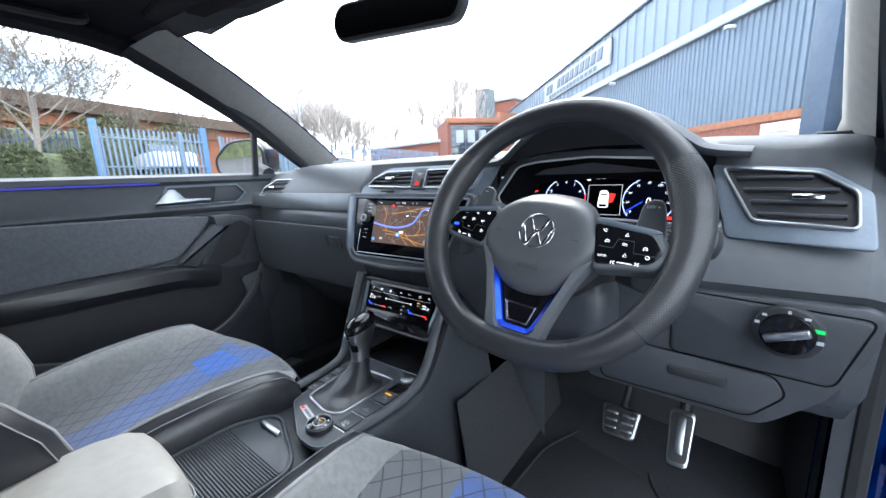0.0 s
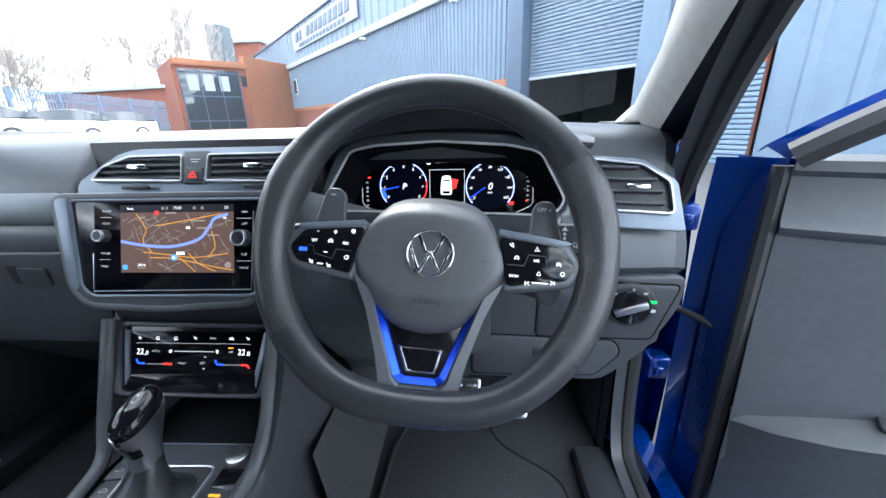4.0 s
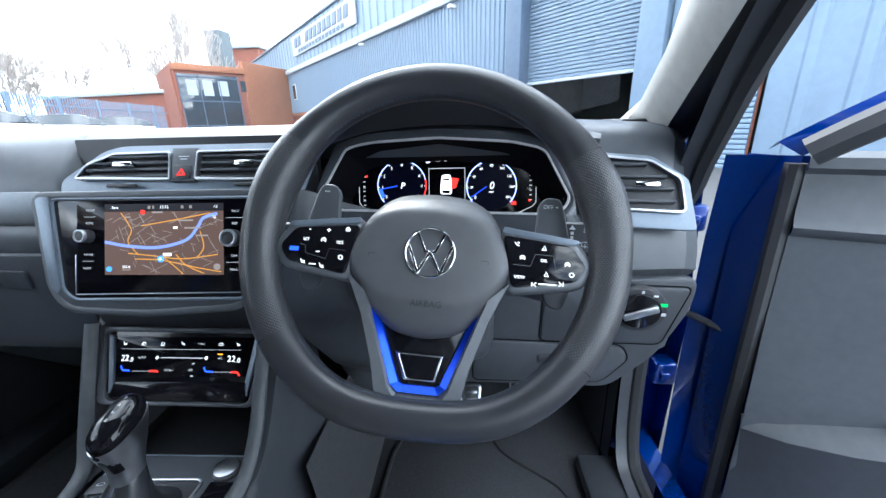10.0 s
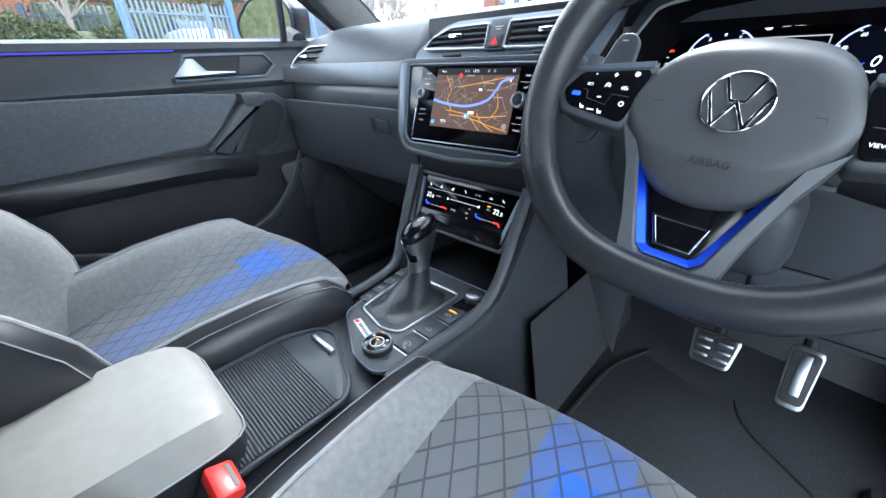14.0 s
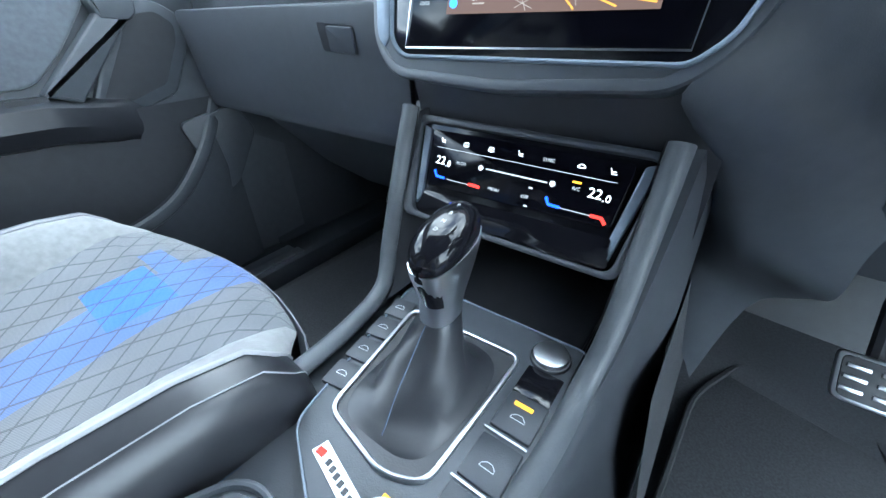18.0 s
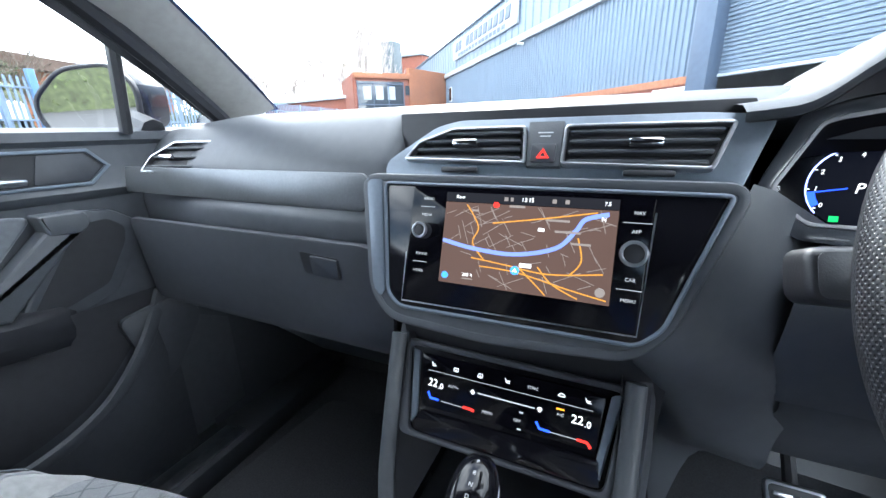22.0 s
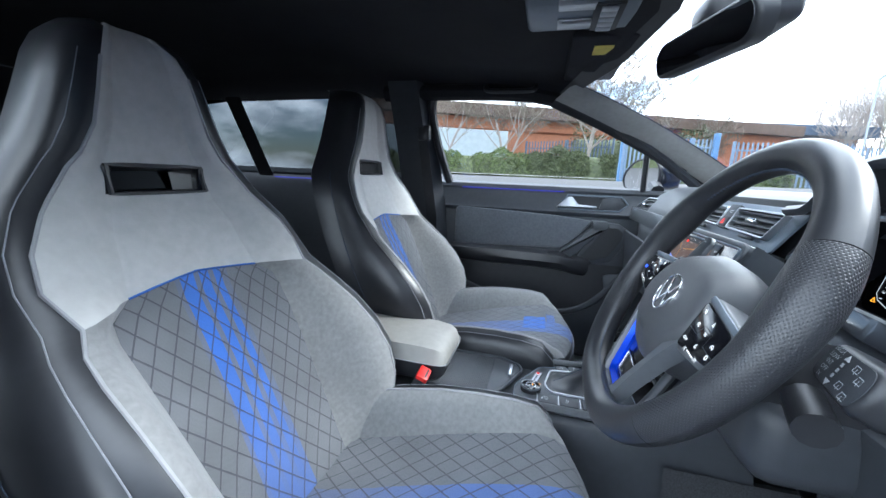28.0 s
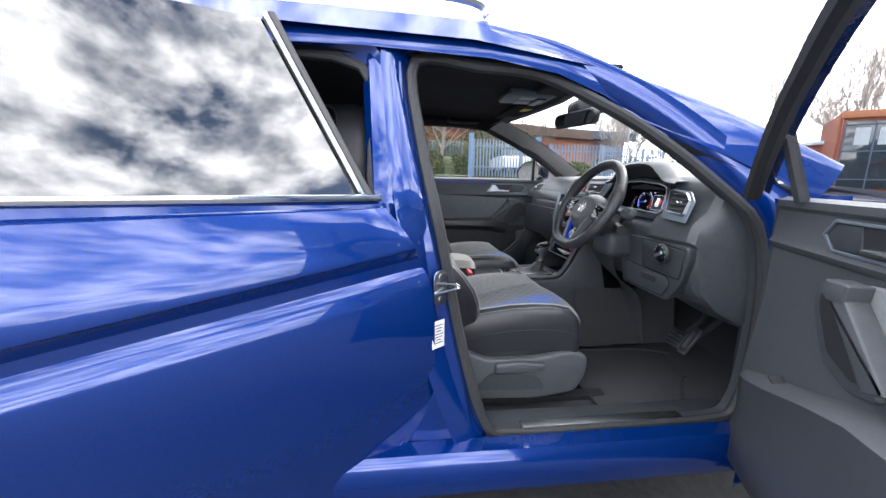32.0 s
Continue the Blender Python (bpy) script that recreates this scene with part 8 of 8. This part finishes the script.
part("drum", grid([[(bpos.x + r * math.cos(q), bpos.y + r * math.sin(q), bpos.z + z) for q in [2 * math.pi * j / 20 for j in range(20)]] for z, r in ((0, 0.27), (0.1, 0.30), (0.45, 0.31), (0.75, 0.30), (0.86, 0.27))], closed=True, cap=True), mat("blue_plastic", (0.02, 0.18, 0.62), 0.4), brl)
part("lid", grid([[(bpos.x + r * math.cos(q), bpos.y + r * math.sin(q), bpos.z + z) for q in [2 * math.pi * j / 20 for j in range(20)]] for z, r in ((0.86, 0.29), (0.92, 0.29), (0.95, 0.2))], closed=True, cap=True), DARK, brl)

# brick office with the dark corner windows
off = empty("brick_office", "two-storey red brick office with dark corner glazing", "building")
O0, O1, O2 = Vector((-21.0, 28.6)), Vector((-17.9, 32.4)), Vector((-26.0, 33.5))
def wall_between(a, b, z0, z1, mt_, nm, t=0.3, off_=0.0, parent=off, lab=""):
    d = (b - a)
    l = d.length
    ang = math.atan2(d.y, d.x)
    m_ = Matrix.Translation((*a, 0)) @ Matrix.Rotation(ang, 4, "Z")
    return part(nm, rbox((l / 2, -off_ - t / 2 + 0.15, (z0 + z1) / 2), (l, t, z1 - z0), 0.02, 1), mt_, parent, lab, m=m_), m_
_, om = wall_between(O0, O1, 0.5, 5.9, BRICK, "front_wall", lab="red brick wall")
wall_between(O2, O0, 0.5, 5.9, BRICK, "side_wall")
wall_between(O1, O1 + Vector((1.6, 6.5)), 0.5, 6.5, BRICK2, "return_wall")
part("parapet", rbox((2.45, -0.06, 5.75), (5.1, 0.5, 0.45), 0.02), BRICK2, off, "pale parapet band", m=om)
part("corner_glazing", rbox((2.25, -0.10, 3.15), (4.1, 0.2, 4.3), 0.01), DGLASS, off, "dark glazing", m=om)
for k in range(4):
    part("mullion", rbox((0.15 + 1.4 * k, -0.22, 3.15), (0.07, 0.06, 4.3), 0), CLADD, off, m=om)
for z in (1.6, 3.4, 5.1):
    part("transom", rbox((2.25, -0.22, z), (4.3, 0.06, 0.08), 0), CLADD, off, m=om)
for k in range(3):
    part("pale_pane", rbox((1.0 + 1.1 * k, -0.205, 4.35), (0.7, 0.03, 1.1), 0), GUT, off, m=om)
part("small_window", rbox((4.75, -0.05, 4.6), (0.4, 0.3, 0.8), 0), DGLASS, off, m=om)
tw = empty("chimney_tower", "grey concrete chimney tower above the roofs", "tower")
def far_pt(az, d):
    return Vector((0.45 + d * math.sin(math.radians(az)), -0.37 + d * math.cos(math.radians(az))))
p = far_pt(-31.2, 55)
part("shaft", rbox((p.x, p.y, 6.5), (2.0, 2.0, 11.0), 0.1), mat("grey_concrete", (0.10, 0.12, 0.13), 0.9, var=0.12, scale=3), tw)
p = far_pt(-28.0, 60)
blk = empty("plant_block", "red brick block with flat grey roof", "building")
part("block_wall", rbox((p.x, p.y, 5.5), (4.5, 4, 11.0), 0.1), BRICK, blk)
part("block_roof", rbox((p.x, p.y, 11.2), (5.2, 4.6, 0.6), 0.1), GUT, blk)
ms = empty("roof_mast", "grey antenna mast on the roof", "mast")
p = fpt(-30, 8.9, -6)
part("mast", tube([p, p + Vector((0, 0, 3.4))], 0.06, 6), GUT, ms)
for k in range(6):
    part("antenna", rbox((p.x + 0.4 * (-1) ** k, p.y, 9.6 + 0.45 * k), (0.5, 0.2, 0.35), 0.05), GUT, ms)
# long low brick building and the boundary fence ahead
lo_ = empty("low_brick_building", "long low red brick building behind the fence", "building")
a, b = far_pt(-48, 52), far_pt(-36, 40)
wall_between(a, b, 0.5, 4.3, BRICK, "brick_wall", parent=lo_)
wall_between(a, b, 4.3, 4.55, GUT, "roof_edge", t=0.6, parent=lo_)


def palisade(thing, a, b, z0, z1, mt_, pitch=0.16, rails=(0.25, 0.8)):
    d = b - a
    l = d.length
    u = d / l
    n = int(l / pitch)
    h = z1 - z0
    bm0 = bmesh.new()
    w, t = 0.034, 0.012
    for (x0, y0, z) in ((-w, -t, 0), (w, -t, 0), (w, t, 0), (-w, t, 0), (-w, -t, h - 0.06), (w, -t, h - 0.06), (w, t, h - 0.06), (-w, t, h - 0.06), (0, 0, h)):
        bm0.verts.new((x0, y0, z))
    bm0.verts.ensure_lookup_table()
    for q in ((0, 1, 5, 4), (1, 2, 6, 5), (2, 3, 7, 6), (3, 0, 4, 7), (4, 5, 8), (5, 6, 8), (6, 7, 8), (7, 4, 8)):
        bm0.faces.new([bm0.verts[i] for i in q])
    me = part("pale", bm0, mt_, thing)
    ang = math.atan2(u.y, u.x)
    for k in range(n):
        o = me if k == 0 else me.copy()
        if k:
            scene.collection.objects.link(o)
        p_ = a + u * (pitch * k)
        o.matrix_basis = Matrix.Translation((p_.x, p_.y, z0)) @ Matrix.Rotation(ang, 4, "Z")
    m_ = Matrix.Translation((*a, z0)) @ Matrix.Rotation(ang, 4, "Z")
    for r in rails:
        part("rail", rbox((l / 2, -0.03, h * r), (l, 0.04, 0.06), 0.005, 1), mt_, thing, m=m_)
    k = 0.0
    while k <= l + 0.01:
        part("post", rbox((min(k, l - 0.05), -0.08, h / 2), (0.11, 0.09, h), 0.005, 1), mt_, thing, m=m_)
        k += 2.75


fc = empty("palisade_fence", "blue-grey steel palisade fence", "fence")
palisade(fc, far_pt(-60, 21), far_pt(-38, 36), 0.6, 3.0, FENCE, 0.17)
gt = empty("palisade_gate", "open blue-grey steel palisade gate leaf", "gate")
ga, gb = Vector((-17.0, 2.9)), Vector((-17.8, 6.6))
palisade(gt, ga, gb, 1.32, 3.15, FENCE, 0.17)
for q in (ga, gb):
    part("gate_post", rbox((q.x, q.y, 2.3), (0.20, 0.20, 2.15), 0.01, 1), mat("gate_post_blue", (0.10, 0.20, 0.36), 0.5), gt, "blue steel gate post")
f2 = empty("palisade_fence", "blue-grey steel palisade fence", "fence")
palisade(f2, Vector((-18.2, 7.4)), Vector((-17.9, 11.5)), 1.3, 3.1, FENCE, 0.17)
f3 = empty("palisade_fence", "dark steel palisade fence behind the hedge", "fence")
palisade(f3, Vector((-25, -1.5)), Vector((-22.5, 3.4)), 1.3, 3.6, CLADD, 0.2)
# long building across the road on the passenger side
lb = empty("long_brick_building", "long orange brick building with brown roof fascia", "building")
A0, A1 = Vector((-24.0, -13.0)), Vector((-37.5, 19.0))
wall_between(A0, A1, 1.2, 4.6, BRICK2, "brick_wall", parent=lb)
wall_between(A0, A1, 5.4, 6.2, mat("brown_roof", (0.09, 0.06, 0.045), 0.8, var=0.1, scale=3), "roof_fascia", t=1.2, parent=lb)
wall_between(A0, A1, 4.6, 5.4, BRICK2, "upper_band", t=0.5, parent=lb)
wall_between(A0 + (A1 - A0) * 0.02 + Vector((1.2, 0.4)), A0 + (A1 - A0) * 0.30 + Vector((1.2, 0.4)), 1.2, 4.4, mat("pale_blue_grey_render", (0.36, 0.41, 0.43), 0.8, var=0.08, scale=3), "white_wall", parent=lb, lab="white rendered wall")
fb = empty("far_brick_building", "far red brick building with a dark pitched roof", "building")
wall_between(far_pt(-80, 40), far_pt(-58, 52), 0.5, 6.0, BRICK2, "brick_wall", parent=fb)
wall_between(far_pt(-80, 40), far_pt(-58, 52), 6.0, 6.9, CLADD, "roof", t=2.0, parent=fb)


def hedge(name, label, a, b, z0, h, w, n, mt_, seed):
    rn = random.Random(seed)
    d = b - a
    u = d.normalized()
    s_ = Vector((-u.y, u.x))
    vs, fs = [], []
    for k in range(n):
        t, q = rn.random(), rn.random() * math.pi
        wob = 1 + 0.16 * math.sin(t * d.length * 1.7 + seed) + 0.08 * math.sin(t * d.length * 5.1)
        r = rn.uniform(0.86, 1.04)
        c = a + d * t + s_ * (math.cos(q) * w / 2 * wob * r)
        z = z0 + abs(math.sin(q)) ** 0.45 * h * r * wob if rn.random() > 0.25 else z0 + rn.random() * h * 0.8
        sz = rn.uniform(0.04, 0.09)
        e1 = Vector((rn.gauss(0, 1), rn.gauss(0, 1), rn.gauss(0, 1))).normalized() * sz
        e2 = Vector((rn.gauss(0, 1), rn.gauss(0, 1), rn.gauss(0, 1))).normalized() * sz * 0.6
        c3 = Vector((c.x, c.y, z))
        i = len(vs)
        vs += [c3 - e1, c3 + e2, c3 + e1, c3 - e2]
        fs.append((i, i + 1, i + 2, i + 3))
    me = bpy.data.meshes.new(name)
    me.from_pydata(vs, [], fs)
    me.materials.append(mt_)
    ob = tagged(new(name, me), label, "hedge", kind="stuff")
    core = grid([[(*(a + d * t + s_ * (w * 0.42 * math.cos(q))), z0 + h * 0.86 * abs(math.sin(q)) ** 0.5) for q in [math.pi * j / 8 for j in range(9)]] for t in [k / 20 for k in range(21)]], cap=True)
    part("hedge_core", core, LEAF2, ob)
    return ob


hedge("hedge", "bright green clipped hedge along the road", Vector((-19.5, -9.0)), Vector((-20.5, -1.0)), 1.25, 1.25, 1.6, 9000, LEAF, 3)
hedge("hedge", "dull green clipped hedge along the road", Vector((-20.5, -1.2)), Vector((-21.0, 3.3)), 1.25, 1.4, 1.6, 9000, LEAF2, 5)
hedge("shrubs", "tangled green shrubs on the bank", Vector((-25.5, 1.5)), Vector((-27.0, 9.0)), 1.25, 3.0, 3.0, 9000, LEAF2, 8)
hedge("hedge", "low green hedge in front of the fence", Vector((-22.0, 12.0)), Vector((-22.5, 17.0)), 1.25, 1.2, 1.2, 3000, LEAF2, 9)
hedge("hedge", "tall green hedge at the back of the yard", Vector((-7.5, -15.0)), Vector((1.5, -15.5)), ground_z(-3, -15) - 0.1, 3.4, 2.0, 6000, LEAF, 13)
hedge("bush", "round yellow-green bush", Vector((-15.2, 7.0)), Vector((-15.3, 7.9)), 1.15, 0.9, 1.3, 2500, LEAF, 11)
tagged(part("verge", grid([[(-18.2, y, ground_z(-18.2, y) + 0.10), (-18.4, y, ground_z(-18, y) + 0.12), (-19.6, y, ground_z(-20, y) + 0.12)] for y in (-30, -10, 0, 3.4)]), mat("grey_paving", (0.28, 0.27, 0.26), 0.9, var=0.2, scale=5)), "grey pavement and kerb beside the road", "pavement", kind="structure")


def bare_tree(name, label, x, y, z, height, seed, spread=0.5, depth=5, stems=1, fine=1.0):
    """A leafless tree: tapering trunk, limbs that fork and bend upwards, and a haze of thin twigs."""
    rn = random.Random(seed)
    far = math.hypot(x, y)
    thin = 0.00036 * far * fine
    th = empty(name, label, "tree")
    vs, fs = ([], []), ([], [])

    def stick(p, q, r0, r1, k):
        d = (q - p).normalized()
        u = d.orthogonal().normalized()
        w = d.cross(u)
        i, n = len(vs[k]), (5 if k == 0 else 3)
        for c, r in ((p, r0), (q, r1)):
            for j in range(n):
                g = 2 * math.pi * j / n
                vs[k].append(c + u * (r * math.cos(g)) + w * (r * math.sin(g)))
        for j in range(n):
            fs[k].append((i + j, i + (j + 1) % n, i + n + (j + 1) % n, i + n + j))

    def limb(p, d, l, r, lev):
        q, dd, pts = p, d, [p]
        k = 0 if lev < 2 else 1
        n = 4 if lev < 2 else 3
        rr = r
        for _ in range(n):
            dd = (dd + Vector((rn.gauss(0, 0.11), rn.gauss(0, 0.11), rn.gauss(0.07, 0.07)))).normalized()
            q2 = q + dd * (l / n)
            r2 = max(thin * (1.0 if lev < 4 else 0.75), rr * (0.90 if lev < 2 else 0.82))
            stick(q, q2, rr, r2, k)
            q, rr = q2, r2
            pts.append(q)
        if lev >= depth:
            return
        for _ in range((5, 5, 4, 3, 2)[min(lev, 4)]):
            i = rn.choice((2, 3, 3, 4) if n == 4 else (1, 2, 2, 3))
            side = Vector((rn.gauss(0, 1), rn.gauss(0, 1), rn.gauss(0.25, 0.4))).normalized()
            limb(pts[i], (dd * (1 - spread * 0.6) + side * spread).normalized(), l * rn.uniform(0.50, 0.80), max(thin, rr * 0.60), lev + 1)
    for k in range(stems):
        d0 = Vector((rn.gauss(0, 0.06 + 0.12 * (stems > 1)), rn.gauss(0, 0.06 + 0.12 * (stems > 1)), 1)).normalized()
        limb(Vector((x + 0.25 * k, y, z - 0.1)), d0, height * 0.42, height * 0.011, 0)
    zs = sorted(v.z for v in vs[1])
    top = zs[int(len(zs) * 0.95)] - z
    # crowns beyond 40 m take the twig colour paled for haze
    for nm_, k, mt_, lb_ in (("trunk", 0, BARK, "grey-brown trunk and limbs"), ("crown", 1, TWIGB if far < 40 else TWIG_HAZED, "")):
        me = bpy.data.meshes.new(nm_)
        me.from_pydata([Vector((x + (v.x - x) * height / top, y + (v.y - y) * height / top, z + (v.z - z) * height / top)) for v in vs[k]], [], fs[k])
        me.materials.append(mt_)
        o = new(nm_, me)
        o.parent = th
        if lb_:
            o["label"] = lb_
    return th


for nm, az, d, z, h, sd_, sp, st_ in (("bare_tree", -84.5, 22.5, 1.3, 6.4, 1, 0.72, 2), ("bare_tree", -95.5, 22.5, 1.3, 6.4, 2, 0.72, 2), ("bare_tree", -105, 22.0, 1.3, 6.2, 3, 0.60, 1), ("bare_tree", -71.8, 36, 0.9, 5.4, 4, 0.60, 1), ("bare_tree", -76.5, 33, 1.0, 5.0, 14, 0.60, 1),
                                     ("poplar_tree", -33.6, 46, 0.6, 11.8, 5, 0.34, 2), ("poplar_tree", -39.8, 44, 0.6, 10.2, 6, 0.38, 1), ("bare_tree", -45.3, 50, 0.6, 7.4, 7, 0.56, 1), ("poplar_tree", -36.6, 50, 0.6, 8.6, 12, 0.42, 1), ("poplar_tree", -35.2, 47, 0.6, 10.4, 15, 0.36, 1)):
    p = far_pt(az, d)
    bare_tree(nm, "leafless tree with fine bare twigs", p.x, p.y, z, h, sd_, sp, 6 if d < 40 else 5, st_, 1.0)
for k in range(6):
    p = far_pt(-59.0 + 1.9 * k, 50 + 4 * (k % 3))
    bare_tree("birch_tree", "tall leafless tree in a hazy far row", p.x, p.y, 0.6, (8.6, 10.6, 10.2, 9.8, 9.4, 8.6)[k], 20 + k, 0.44, 5, 2, 0.8)
lp = far_pt(-57.3, 40)
lamp_ = empty("street_lamp", "grey steel street lamp", "street lamp")
part("column", tube([(lp.x, lp.y, 0.55), (lp.x, lp.y, 8.9), (lp.x + 0.6, lp.y, 9.1)], 0.07, 6), GUT, lamp_)
part("lantern", rbox((lp.x + 0.9, lp.y, 9.1), (0.6, 0.2, 0.12), 0.03), GUT, lamp_)


def parked_car(name, label, m_, paint):
    th = empty(name, label, "car", "parked cars")
    prof = [(-2.1, 0.55, 0.62), (-2.05, 0.85, 0.80), (-1.6, 0.98, 0.86), (-0.9, 1.02, 0.88), (0.6, 1.0, 0.88), (1.6, 0.95, 0.86), (2.1, 0.9, 0.80), (2.2, 0.6, 0.7)]
    part("body", grid([[(-w, y, 0.25), (-w, y, z - 0.1), (-w * 0.92, y, z), (0, y, z + 0.03), (w * 0.92, y, z), (w, y, z - 0.1), (w, y, 0.25)] for y, z, w in prof], cap=True), paint, th, "painted body", m=m_)
    gl_ = [(-0.95, 1.0, 0.80), (-0.35, 1.40, 0.64), (0.3, 1.48, 0.62), (1.1, 1.45, 0.62), (1.75, 1.22, 0.66), (2.0, 0.98, 0.76)]
    part("roof", grid([[(-w, y, z), (-w * 0.6, y, z + 0.02), (0, y, z + 0.03), (w * 0.6, y, z + 0.02), (w, y, z)] for y, z, w in gl_[1:5]]), paint, th, m=m_)
    part("windscreen", grid([[(-w * u, y, z + 0.005) for u in (1, 0.3, -0.3, -1)] for y, z, w in gl_[:2]]), DGLASS, th, m=m_)
    part("rear_screen", grid([[(-w * u, y, z + 0.005) for u in (1, 0.3, -0.3, -1)] for y, z, w in gl_[4:]]), DGLASS, th, m=m_)
    for s in (-1, 1):
        part("side_glass", grid([[(s * w, y, z), (s * 0.82, y, 0.99)] for y, z, w in gl_]), DGLASS, th, m=m_)
        for y in (-1.35, 1.35):
            w_ = part("wheel", disc((0, 0), 0.33, 0.2, 24, 0.03), RUBBER, th, m=m_ @ plane_m((s * 0.80, y, 0.33), (0, 1, 0), (0, 0, 1)))
            part("rim", disc((0, 0), 0.22, 0.205, 16, 0.01), SATIN, w_, m=m_ @ plane_m((s * 0.80, y, 0.33), (0, 1, 0), (0, 0, 1)))
    return th


WP = mat("white_car_paint", (0.75, 0.76, 0.77), 0.25, coat=1.0, var=0.02)
SP = mat("silver_car_paint", (0.45, 0.47, 0.5), 0.25, metal=0.6, coat=1.0, var=0.02)
for k, (az, d, rot, pt) in enumerate(((-54, 23.0, -50, WP), (-48, 26.0, -50, WP), (-43.5, 29.5, -50, SP))):
    p = far_pt(az, d)
    parked_car("parked_car", "white car parked in the yard" if pt is WP else "silver car parked in the yard", Matrix.Translation((p.x, p.y, ground_z(p.x, p.y))) @ Matrix.Rotation(radians(rot), 4, "Z"), pt)
p = far_pt(-73.5, 24)
parked_car("parked_car", "white van-like car beyond the fence", Matrix.Translation((p.x, p.y, 1.6)) @ Matrix.Rotation(radians(90), 4, "Z"), WP)
